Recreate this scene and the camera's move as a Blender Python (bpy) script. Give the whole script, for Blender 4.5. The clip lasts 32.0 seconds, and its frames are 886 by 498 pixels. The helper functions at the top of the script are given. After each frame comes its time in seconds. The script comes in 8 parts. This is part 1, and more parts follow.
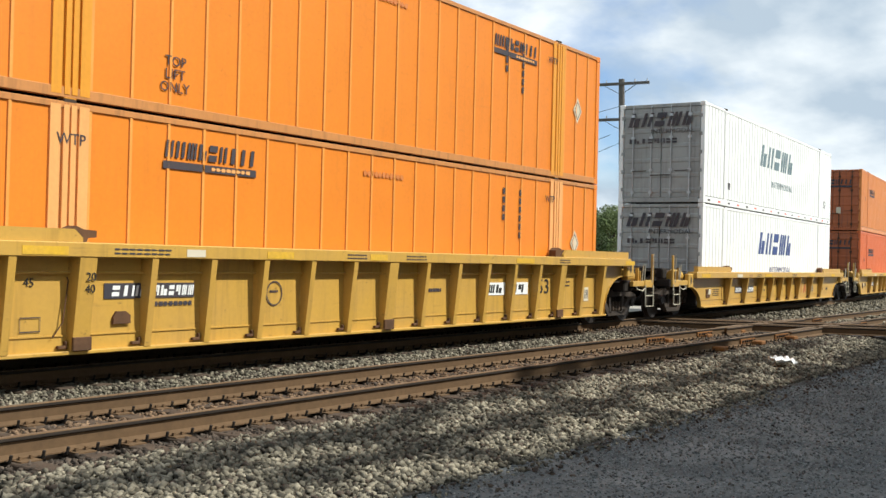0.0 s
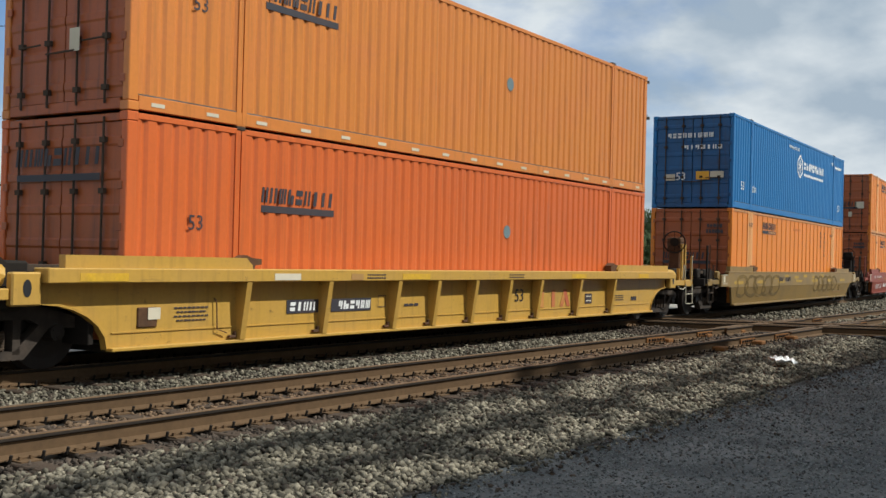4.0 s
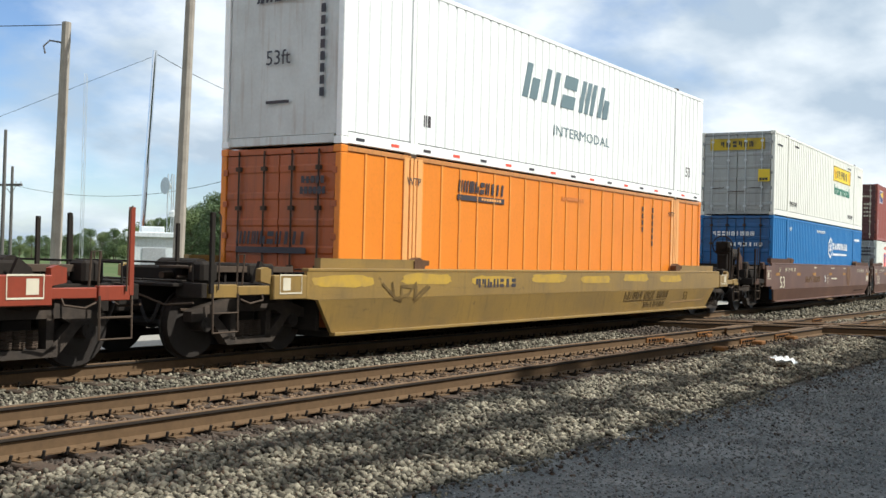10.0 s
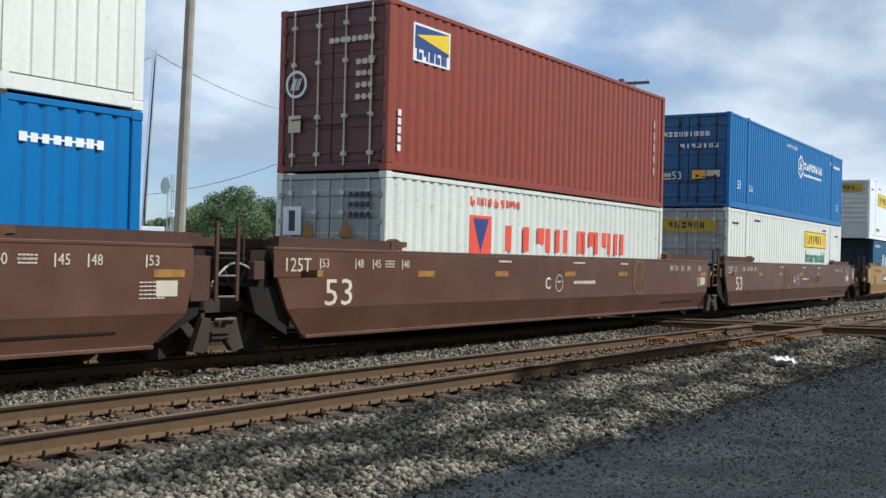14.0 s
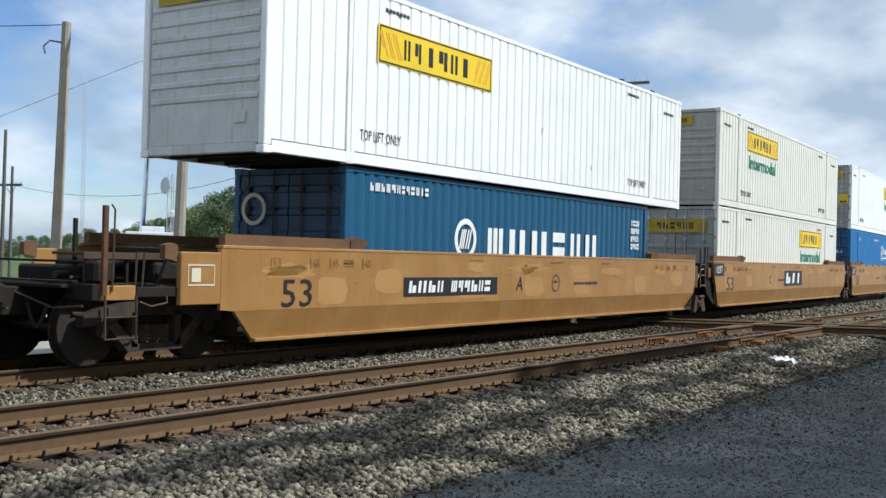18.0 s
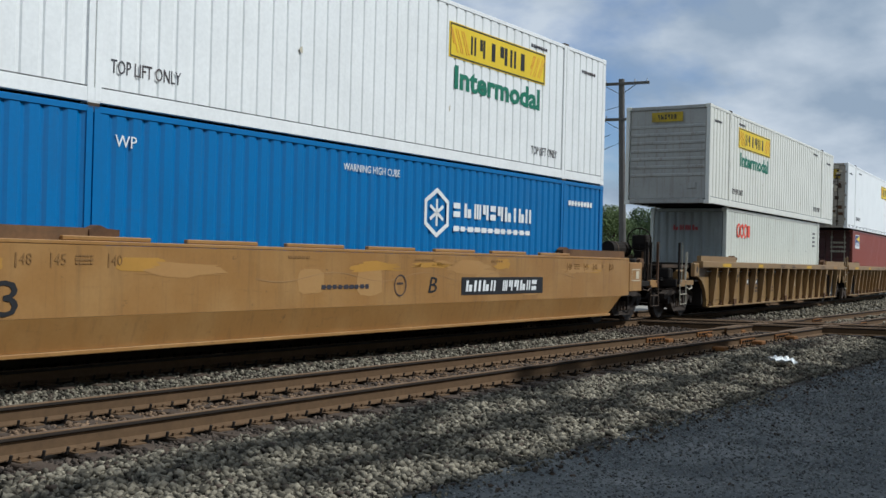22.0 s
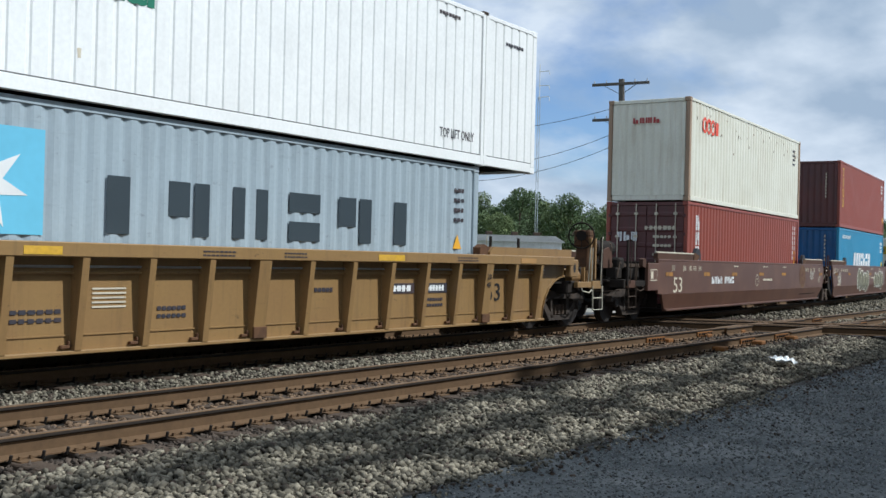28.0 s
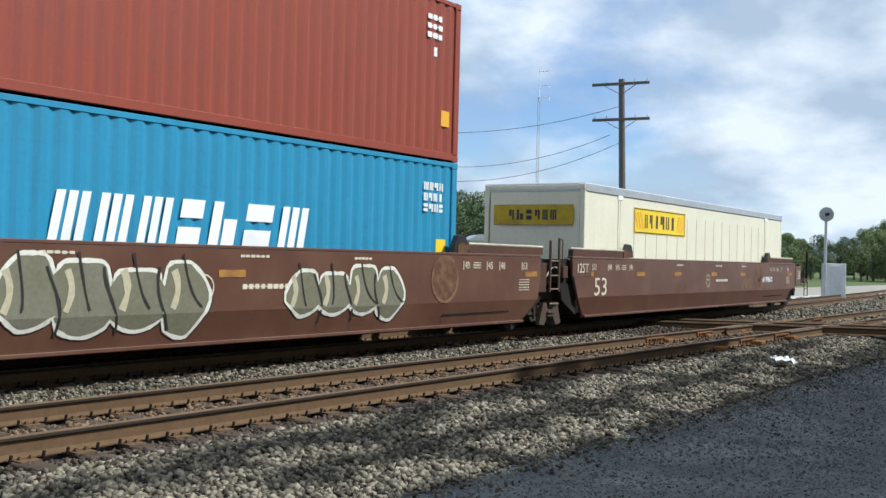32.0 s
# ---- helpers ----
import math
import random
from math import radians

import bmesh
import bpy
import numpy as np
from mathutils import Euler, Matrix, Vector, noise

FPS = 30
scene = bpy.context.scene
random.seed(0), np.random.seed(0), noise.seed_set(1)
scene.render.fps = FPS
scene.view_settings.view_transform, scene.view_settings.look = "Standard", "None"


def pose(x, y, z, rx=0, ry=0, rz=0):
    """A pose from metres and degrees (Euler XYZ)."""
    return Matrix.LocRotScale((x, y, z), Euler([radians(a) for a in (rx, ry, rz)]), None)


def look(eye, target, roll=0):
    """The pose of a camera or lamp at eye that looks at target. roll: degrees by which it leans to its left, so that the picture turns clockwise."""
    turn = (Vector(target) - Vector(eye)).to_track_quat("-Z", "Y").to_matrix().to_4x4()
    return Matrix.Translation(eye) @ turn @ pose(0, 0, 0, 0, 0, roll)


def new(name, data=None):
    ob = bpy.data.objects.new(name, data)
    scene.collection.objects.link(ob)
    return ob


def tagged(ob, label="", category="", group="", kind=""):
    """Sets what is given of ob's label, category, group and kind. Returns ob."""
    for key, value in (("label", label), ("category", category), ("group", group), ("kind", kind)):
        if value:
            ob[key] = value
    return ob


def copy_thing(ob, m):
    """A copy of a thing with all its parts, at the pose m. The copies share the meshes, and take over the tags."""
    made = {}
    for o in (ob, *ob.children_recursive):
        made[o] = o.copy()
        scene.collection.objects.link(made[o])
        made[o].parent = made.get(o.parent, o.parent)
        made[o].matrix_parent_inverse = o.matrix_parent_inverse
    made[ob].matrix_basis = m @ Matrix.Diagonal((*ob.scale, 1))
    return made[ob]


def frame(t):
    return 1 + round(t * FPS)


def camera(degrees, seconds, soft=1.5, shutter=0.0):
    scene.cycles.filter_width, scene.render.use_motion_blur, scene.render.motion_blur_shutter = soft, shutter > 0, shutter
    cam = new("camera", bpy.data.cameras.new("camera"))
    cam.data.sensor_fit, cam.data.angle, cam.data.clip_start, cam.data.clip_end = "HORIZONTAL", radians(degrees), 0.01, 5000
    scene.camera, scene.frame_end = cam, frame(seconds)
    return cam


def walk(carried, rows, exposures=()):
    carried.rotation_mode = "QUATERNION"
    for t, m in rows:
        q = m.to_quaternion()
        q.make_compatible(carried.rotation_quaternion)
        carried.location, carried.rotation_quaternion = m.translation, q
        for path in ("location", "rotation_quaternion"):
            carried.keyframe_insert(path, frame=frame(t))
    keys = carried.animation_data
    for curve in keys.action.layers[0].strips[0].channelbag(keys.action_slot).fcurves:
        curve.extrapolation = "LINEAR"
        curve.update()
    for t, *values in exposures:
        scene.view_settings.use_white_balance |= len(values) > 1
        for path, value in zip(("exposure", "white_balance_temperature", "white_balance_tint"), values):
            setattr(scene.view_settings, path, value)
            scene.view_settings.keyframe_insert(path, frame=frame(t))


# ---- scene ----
cam = camera(45.07, 32.0, soft=1.5, shutter=0.0)
EYE = (0.0, 0.0, 1.458)
VIEW = Matrix.Translation(EYE) @ Euler((radians(90 + 0.45), 0, radians(-55.03)), "XYZ").to_matrix().to_4x4() @ pose(0, 0, 0, 0, 0, 1.42)
walk(cam, [(0.0, VIEW), (32.0, VIEW)], exposures=[(0.0, 0.34, 6500, 5), (1.0, 0.32, 6500, 5), (2.0, -0.02, 6450, 5), (3.2, -0.23, 6400, 5), (5.6, 0.28, 6450, 5), (9.0, 0.36, 6400, 5), (11.0, 0.22, 6200, 6), (12.0, 0.06, 5900, 6), (13.0, 0.08, 5900, 6), (14.2, 0.0, 5850, 6), (16.0, 0.10, 5900, 6), (17.0, 0.14, 5950, 6), (19.0, -0.04, 5950, 6), (20.0, -0.24, 5950, 6), (21.0, -0.34, 5900, 6), (22.0, -0.40, 5850, 6), (23.0, -0.32, 5850, 6), (24.0, -0.22, 5850, 6), (25.5, -0.14, 5850, 6), (28.0, -0.08, 5800, 6), (29.0, -0.20, 5900, 6), (30.0, 0.08, 5850, 6), (32.0, 0.22, 5950, 6)])

# ---- light ----
SUN_ELEV, SUN_AZ = 48.0, -62.0      # degrees; azimuth from +x towards +y
to_sun = Vector((math.cos(radians(SUN_ELEV)) * math.cos(radians(SUN_AZ)), math.cos(radians(SUN_ELEV)) * math.sin(radians(SUN_AZ)), math.sin(radians(SUN_ELEV))))
sun_data = bpy.data.lights.new("sun", "SUN")
sun_data.energy, sun_data.angle, sun_data.color = 5.0, radians(0.6), (1.0, 0.975, 0.93)
sun = new("sun", sun_data)
sun.matrix_world = look(to_sun * 60, (0, 0, 0))

world = bpy.data.worlds.new("sky")
scene.world = world
world.use_nodes = True
wn, wl = world.node_tree.nodes, world.node_tree.links
wn.clear()
w_out, w_bg = wn.new("ShaderNodeOutputWorld"), wn.new("ShaderNodeBackground")
w_sky = wn.new("ShaderNodeTexSky")
w_sky.sky_type, w_sky.sun_disc = "NISHITA", False
w_sky.sun_elevation, w_sky.sun_rotation = radians(SUN_ELEV), radians(90 - SUN_AZ)
w_sky.air_density, w_sky.dust_density, w_sky.ozone_density = 1.0, 0.15, 1.6
w_bg.inputs["Strength"].default_value = 0.088
w_tc, w_map, w_sep = wn.new("ShaderNodeTexCoord"), wn.new("ShaderNodeMapping"), wn.new("ShaderNodeSeparateXYZ")
w_add, w_div = wn.new("ShaderNodeMath"), wn.new("ShaderNodeVectorMath")
wl.new(w_tc.outputs["Generated"], w_sep.inputs[0])
w_add.operation, w_add.inputs[1].default_value = "ADD", 0.34
wl.new(w_sep.outputs["Z"], w_add.inputs[0])
w_div.operation = "DIVIDE"
wl.new(w_tc.outputs["Generated"], w_div.inputs[0])
wl.new(w_add.outputs[0], w_div.inputs[1])
wl.new(w_div.outputs[0], w_map.inputs[0])
w_map.inputs["Scale"].default_value = (1.0, 1.0, 0.0)
w_map.inputs["Location"].default_value = (3.1, 0.4, 0.0)
w_n1, w_n2 = wn.new("ShaderNodeTexNoise"), wn.new("ShaderNodeTexNoise")
w_n1.inputs["Scale"].default_value, w_n1.inputs["Detail"].default_value, w_n1.inputs["Roughness"].default_value = 1.9, 8.0, 0.55
w_n2.inputs["Scale"].default_value, w_n2.inputs["Detail"].default_value = 2.6, 8.0
wl.new(w_map.outputs[0], w_n1.inputs["Vector"])
wl.new(w_map.outputs[0], w_n2.inputs["Vector"])
w_r1, w_r2 = wn.new("ShaderNodeValToRGB"), wn.new("ShaderNodeValToRGB")
w_r1.color_ramp.elements[0].position, w_r1.color_ramp.elements[1].position = 0.42, 0.60
w_r2.color_ramp.elements[0].position, w_r2.color_ramp.elements[1].position = 0.42, 0.60
w_r2.color_ramp.elements[0].color, w_r2.color_ramp.elements[1].color = (4.8, 5.7, 6.9, 1), (9.0, 9.4, 10.0, 1)
# more cloud towards the east, more open sky to the north
w_max, w_grad, w_sum = wn.new("ShaderNodeMath"), wn.new("ShaderNodeMath"), wn.new("ShaderNodeMath")
w_max.operation, w_max.inputs[1].default_value = "MAXIMUM", 0.15
wl.new(w_sep.outputs["Y"], w_max.inputs[0])
w_grad.operation, w_grad.inputs[1].default_value, w_grad.inputs[2].default_value = "MULTIPLY_ADD", -0.27, 0.20
wl.new(w_max.outputs[0], w_grad.inputs[0])
w_sum.operation = "ADD"
wl.new(w_grad.outputs[0], w_sum.inputs[0])
wl.new(w_n1.outputs["Fac"], w_sum.inputs[1])
w_low, w_haze = wn.new("ShaderNodeMapRange"), wn.new("ShaderNodeMath")      # pale haze low over the land
w_low.inputs["From Min"].default_value, w_low.inputs["From Max"].default_value = 0.0, 0.14
w_low.inputs["To Min"].default_value, w_low.inputs["To Max"].default_value = 0.10, 0.0
wl.new(w_sep.outputs["Z"], w_low.inputs["Value"])
w_haze.operation = "ADD"
wl.new(w_sum.outputs[0], w_haze.inputs[0])
wl.new(w_low.outputs[0], w_haze.inputs[1])
wl.new(w_haze.outputs[0], w_r1.inputs[0])
wl.new(w_n2.outputs["Fac"], w_r2.inputs[0])
w_mix = wn.new("ShaderNodeMix")
w_mix.data_type = "RGBA"
wl.new(w_r1.outputs[0], w_mix.inputs["Factor"])
w_tint = wn.new("ShaderNodeMix")
w_tint.data_type, w_tint.blend_type = "RGBA", "MULTIPLY"
w_tint.inputs["Factor"].default_value, w_tint.inputs["B"].default_value = 1.0, (1.02, 1.10, 1.32, 1)
wl.new(w_sky.outputs[0], w_tint.inputs["A"])
wl.new(w_tint.outputs["Result"], w_mix.inputs["A"])
wl.new(w_r2.outputs[0], w_mix.inputs["B"])
wl.new(w_mix.outputs["Result"], w_bg.inputs["Color"])
wl.new(w_bg.outputs[0], w_out.inputs[0])

# unseen trees, placed and sized for the shadows they throw
# x, y, height, spread, top of the dense crown, boughs (height, half length, slope, radius)
SHADE_TREES = [(12.0, -8.3, 17.0, 3.2, 16.8, ((18.9, 2.0, 0.05, 0.20),)),
               (15.8, -8.1, 18.0, 3.3, 16.7, ((17.85, 2.3, 0.03, 0.20), (18.9, 2.3, 0.04, 0.28))),
               (19.6, -7.9, 18.2, 3.3, 16.5, ((17.85, 2.4, 0.05, 0.20), (19.2, 2.2, 0.02, 0.20), (18.4, 1.1, 0.95, 0.14))),
               (23.4, -7.9, 18.4, 3.4, 16.7, ((18.0, 2.4, 0.03, 0.24), (19.85, 2.5, 0.02, 0.28))),
               (27.2, -7.7, 18.4, 3.3, 16.8, ((18.15, 2.3, 0.06, 0.22), (19.75, 2.5, 0.0, 0.30))),
               (31.2, -7.9, 18.6, 3.5, 17.3, ((18.85, 2.2, 0.06, 0.20),)),
               (35.6, -7.6, 18.8, 3.5, 17.5, ()),
               (40.5, -7.9, 19.2, 3.6, 18.4, ()), (45.5, -7.9, 19.4, 3.6, 18.6, ())]

# ---- materials ----
MATS = {}


def mat(name, base, rough=0.6, metal=0.0, second=None, amount=0.35, scale=1.2, fine=18.0, streak=0.0, streak_col=(0.05, 0.035, 0.025), bump=0.15, bump_scale=60.0, coat=0.0, each=0.0, island=0.0, grain=0.5, chips=0.0, chip_col=(0.06, 0.035, 0.022)):
    """Surface with two scales of variation, optional downward dirt streaks, chips and fine relief. Coordinates are metres."""
    if name in MATS:
        return MATS[name]
    m = bpy.data.materials.new(name)
    m.use_nodes = True
    n, l = m.node_tree.nodes, m.node_tree.links
    b = n["Principled BSDF"]
    b.inputs["Roughness"].default_value, b.inputs["Metallic"].default_value = rough, metal
    b.inputs["Coat Weight"].default_value = coat
    if rough >= 0.65:
        b.inputs["Specular IOR Level"].default_value = 0.22
    tc = n.new("ShaderNodeTexCoord")
    big, small = n.new("ShaderNodeTexNoise"), n.new("ShaderNodeTexNoise")
    big.inputs["Scale"].default_value, big.inputs["Detail"].default_value = scale, 6.0
    small.inputs["Scale"].default_value, small.inputs["Detail"].default_value = fine, 4.0
    info = n.new("ShaderNodeObjectInfo")
    shift = n.new("ShaderNodeVectorMath")
    shift.operation = "MULTIPLY_ADD"
    shift.inputs[1].default_value = (1, 1, 1)
    comb = n.new("ShaderNodeCombineXYZ")
    mul = n.new("ShaderNodeMath")
    mul.operation, mul.inputs[1].default_value = "MULTIPLY", 37.0
    l.new(info.outputs["Random"], mul.inputs[0])
    for k in range(3):
        l.new(mul.outputs[0], comb.inputs[k])
    l.new(tc.outputs["Object"], shift.inputs[0])
    l.new(comb.outputs[0], shift.inputs[2])
    l.new(shift.outputs[0], big.inputs["Vector"])
    l.new(shift.outputs[0], small.inputs["Vector"])
    two = second or tuple(c * 0.6 for c in base)
    ramp = n.new("ShaderNodeValToRGB")
    ramp.color_ramp.elements[0].position, ramp.color_ramp.elements[1].position = 0.42, 0.72
    l.new(big.outputs["Fac"], ramp.inputs[0])
    m1 = n.new("ShaderNodeMix")
    m1.data_type = "RGBA"
    m1.inputs["A"].default_value, m1.inputs["B"].default_value = (*base, 1), (*two, 1)
    fac = n.new("ShaderNodeMath")
    fac.operation, fac.inputs[1].default_value = "MULTIPLY", amount
    l.new(ramp.outputs[0], fac.inputs[0])
    l.new(fac.outputs[0], m1.inputs["Factor"])
    m2 = n.new("ShaderNodeMix")
    m2.data_type, m2.blend_type = "RGBA", "MULTIPLY"
    m2.inputs["Factor"].default_value = grain
    r2 = n.new("ShaderNodeValToRGB")
    r2.color_ramp.elements[0].color, r2.color_ramp.elements[1].color = (0.72, 0.72, 0.72, 1), (1.12, 1.12, 1.12, 1)
    r2.color_ramp.elements[0].position, r2.color_ramp.elements[1].position = 0.3, 0.7
    l.new(small.outputs["Fac"], r2.inputs[0])
    l.new(m1.outputs["Result"], m2.inputs["A"])
    l.new(r2.outputs[0], m2.inputs["B"])
    col = m2.outputs["Result"]
    if streak:
        mp, sn, sr = n.new("ShaderNodeMapping"), n.new("ShaderNodeTexNoise"), n.new("ShaderNodeValToRGB")
        mp.inputs["Scale"].default_value = (5.0, 5.0, 0.35)
        sn.inputs["Scale"].default_value, sn.inputs["Detail"].default_value, sn.inputs["Roughness"].default_value = 1.6, 6.0, 0.65
        sr.color_ramp.elements[0].position, sr.color_ramp.elements[1].position = 0.52, 0.78
        l.new(shift.outputs[0], mp.inputs[0])
        l.new(mp.outputs[0], sn.inputs["Vector"])
        l.new(sn.outputs["Fac"], sr.inputs[0])
        sf = n.new("ShaderNodeMath")
        sf.operation, sf.inputs[1].default_value = "MULTIPLY", streak
        l.new(sr.outputs[0], sf.inputs[0])
        m3 = n.new("ShaderNodeMix")
        m3.data_type = "RGBA"
        m3.inputs["B"].default_value = (*streak_col, 1)
        l.new(col, m3.inputs["A"])
        l.new(sf.outputs[0], m3.inputs["Factor"])
        col = m3.outputs["Result"]
    if chips:
        # small worn spots, and longer rubbed marks along the side
        for sc3, lo, hi, part_of in (((1.0, 1.0, 1.6), 0.63, 0.70, 0.8), ((0.25, 1.0, 2.2), 0.60, 0.74, 0.45)):
            mp2, cn, cr = n.new("ShaderNodeMapping"), n.new("ShaderNodeTexNoise"), n.new("ShaderNodeValToRGB")
            mp2.inputs["Scale"].default_value = sc3
            cn.inputs["Scale"].default_value, cn.inputs["Detail"].default_value, cn.inputs["Roughness"].default_value = 5.5, 7.0, 0.68
            cr.color_ramp.elements[0].position, cr.color_ramp.elements[1].position = lo, hi
            l.new(shift.outputs[0], mp2.inputs[0])
            l.new(mp2.outputs[0], cn.inputs["Vector"])
            l.new(cn.outputs["Fac"], cr.inputs[0])
            cf, m4 = n.new("ShaderNodeMath"), n.new("ShaderNodeMix")
            cf.operation, cf.inputs[1].default_value = "MULTIPLY", chips * part_of
            l.new(cr.outputs[0], cf.inputs[0])
            m4.data_type = "RGBA"
            m4.inputs["B"].default_value = (*chip_col, 1)
            l.new(col, m4.inputs["A"])
            l.new(cf.outputs[0], m4.inputs["Factor"])
            col = m4.outputs["Result"]
    if each or island:
        hv = n.new("ShaderNodeHueSaturation")
        mr = n.new("ShaderNodeMapRange")
        w = each or island
        mr.inputs["To Min"].default_value, mr.inputs["To Max"].default_value = 1 - w, 1 + w
        if island:
            geo = n.new("ShaderNodeNewGeometry")
            l.new(geo.outputs["Random Per Island"], mr.inputs["Value"])
        else:
            l.new(info.outputs["Random"], mr.inputs["Value"])
        l.new(mr.outputs[0], hv.inputs["Value"])
        l.new(col, hv.inputs["Color"])
        col = hv.outputs[0]
    l.new(col, b.inputs["Base Color"])
    if bump:
        bn, bp = n.new("ShaderNodeTexNoise"), n.new("ShaderNodeBump")
        bn.inputs["Scale"].default_value, bn.inputs["Detail"].default_value = bump_scale, 4.0
        bp.inputs["Strength"].default_value, bp.inputs["Distance"].default_value = bump, 0.01
        l.new(tc.outputs["Object"], bn.inputs["Vector"])
        l.new(bn.outputs["Fac"], bp.inputs["Height"])
        l.new(bp.outputs[0], b.inputs["Normal"])
    MATS[name] = m
    return m


def paint(name, base, streak=0.25, rough=0.45, **kw):
    if min(base) < 0.5:
        base = tuple(c * 0.86 for c in base)
    return mat(name, base, rough=rough, amount=kw.pop("amount", 0.22), second=kw.pop("second", tuple(c * 0.72 for c in base)), streak=streak, bump=0.05, bump_scale=5.0, grain=0.20, **kw)


ORANGE = paint("orange_paint", (0.84, 0.245, 0.020), 0.10, chips=0.18)
ORANGE_B = paint("orange_red_paint", (0.80, 0.17, 0.03), 0.12)
ORANGE_POST = paint("pale_orange_paint", (0.88, 0.42, 0.14), 0.12)
BLUE = paint("blue_paint", (0.003, 0.165, 0.44), 0.2, chips=0.25)
WHITE = paint("white_paint", (0.87, 0.865, 0.835), 0.10, streak_col=(0.3, 0.27, 0.22))
CREAM = paint("cream_white_paint", (0.76, 0.740, 0.655), 0.16, streak_col=(0.3, 0.26, 0.2), chips=0.25)
IVORY = paint("ivory_paint", (0.72, 0.68, 0.52), 0.14, streak_col=(0.3, 0.26, 0.18), chips=0.30)
PALE = paint("pale_grey_green_paint", (0.68, 0.685, 0.60), 0.3, streak_col=(0.25, 0.13, 0.06), chips=0.50)
OXIDE = paint("red_brown_paint", (0.30, 0.062, 0.036), 0.22, second=(0.23, 0.055, 0.035), amount=0.6, chips=0.40)
NAVY = paint("navy_paint", (0.014, 0.10, 0.20), 0.15, chips=0.35)
GREY_BLUE = paint("grey_blue_paint", (0.40, 0.47, 0.51), 0.18, chips=0.35)
SKYBLUE = paint("sky_blue_paint", (0.035, 0.27, 0.45), 0.2, chips=0.40)
YELLOW = paint("yellow_car_paint", (0.58, 0.335, 0.062), 0.32, second=(0.42, 0.25, 0.08), amount=0.4, chips=0.70)
TAN = paint("faded_tan_paint", (0.30, 0.183, 0.050), 0.40, second=(0.15, 0.10, 0.045), amount=0.6, chips=0.75)
OCHRE = paint("ochre_paint", (0.36, 0.180, 0.052), 0.36, second=(0.42, 0.25, 0.095), amount=0.5, chips=0.60)
RED = paint("red_car_paint", (0.27, 0.047, 0.022), 0.22, chips=0.50)
BROWN = paint("brown_car_paint", (0.114, 0.048, 0.028), 0.36, second=(0.165, 0.082, 0.047), amount=0.55, chips=0.60)
STRAW = paint("straw_yellow_paint", (0.31, 0.186, 0.070), 0.42, second=(0.225, 0.125, 0.053), amount=0.5, chips=0.80)
# end-face paints: dirt streaks, plus the shade of the -x ends darkened in
SHADED_WHITE = paint("shaded_stained_white_end_wall", (0.60, 0.605, 0.575), 0.55, second=(0.44, 0.43, 0.40), amount=0.6, streak_col=(0.30, 0.17, 0.09))
SHADED_ORANGE = paint("shaded_dirty_orange", (0.44, 0.10, 0.020), 0.65, second=(0.30, 0.08, 0.02), amount=0.7, streak_col=(0.055, 0.03, 0.02))
SHADED_BLUE = paint("shaded_dirty_blue", (0.006, 0.10, 0.28), 0.5, second=(0.01, 0.05, 0.13), amount=0.6)
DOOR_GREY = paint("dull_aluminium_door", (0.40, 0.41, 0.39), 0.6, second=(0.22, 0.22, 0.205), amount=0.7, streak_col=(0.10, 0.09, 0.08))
SHADED_OXIDE = paint("shaded_dirty_red_brown", (0.115, 0.030, 0.026), 0.45, second=(0.06, 0.022, 0.022), amount=0.6)
GRIME = mat("grimy_steel", (0.018, 0.014, 0.011), 0.9, amount=0.5, second=(0.034, 0.025, 0.019), bump=0.3, bump_scale=30)
DUST = mat("dusty_steel", (0.076, 0.052, 0.036), 0.85, amount=0.6, second=(0.026, 0.019, 0.015), bump=0.3, bump_scale=30)
FRAME_STEEL = mat("dusty_cast_steel", (0.040, 0.031, 0.025), 0.75, amount=0.7, second=(0.085, 0.062, 0.046), scale=4, bump=0.3, bump_scale=30)
WHEEL = mat("wheel_steel", (0.028, 0.021, 0.017), 0.6, 0.3, bump=0.2)
BLACK = mat("black_paint", (0.018, 0.018, 0.020), 0.5, bump=0.05)
DARKMARK = mat("dark_marking", (0.035, 0.033, 0.042), 0.6, amount=0.5, second=(0.09, 0.05, 0.04), bump=0.0, grain=0.12, fine=9.0)
WHITEMARK = mat("white_marking", (0.78, 0.78, 0.76), 0.6, amount=0.3, bump=0.0, grain=0.12, fine=9.0)
YELLOWMARK = mat("yellow_marking", (0.80, 0.56, 0.02), 0.55, amount=0.25, bump=0.0, grain=0.12, fine=9.0)
# yellow of the end signs: dirt, and the end's shade dulled into it
DULLSIGN = mat("shaded_dirty_yellow", (0.50, 0.35, 0.03), 0.7, amount=0.7, second=(0.22, 0.16, 0.05), scale=3, bump=0.0, grain=0.2, fine=9.0)
AMBER = mat("amber_marking", (0.75, 0.38, 0.03), 0.5, amount=0.2, bump=0.0, grain=0.12, fine=9.0)
GREENMARK = mat("green_marking", (0.015, 0.17, 0.10), 0.55, amount=0.2, bump=0.0, grain=0.12, fine=9.0)
REDMARK = mat("red_marking", (0.75, 0.09, 0.05), 0.55, amount=0.2, bump=0.0, grain=0.12, fine=9.0)
TEALMARK = mat("grey_teal_marking", (0.14, 0.20, 0.22), 0.6, amount=0.3, bump=0.0, grain=0.12, fine=9.0)
BLUEMARK = mat("dark_blue_marking", (0.03, 0.06, 0.20), 0.55, amount=0.2, bump=0.0, grain=0.12, fine=9.0)
LIGHTBLUE = mat("light_blue_marking", (0.16, 0.50, 0.68), 0.55, amount=0.2, bump=0.0, grain=0.12, fine=9.0)
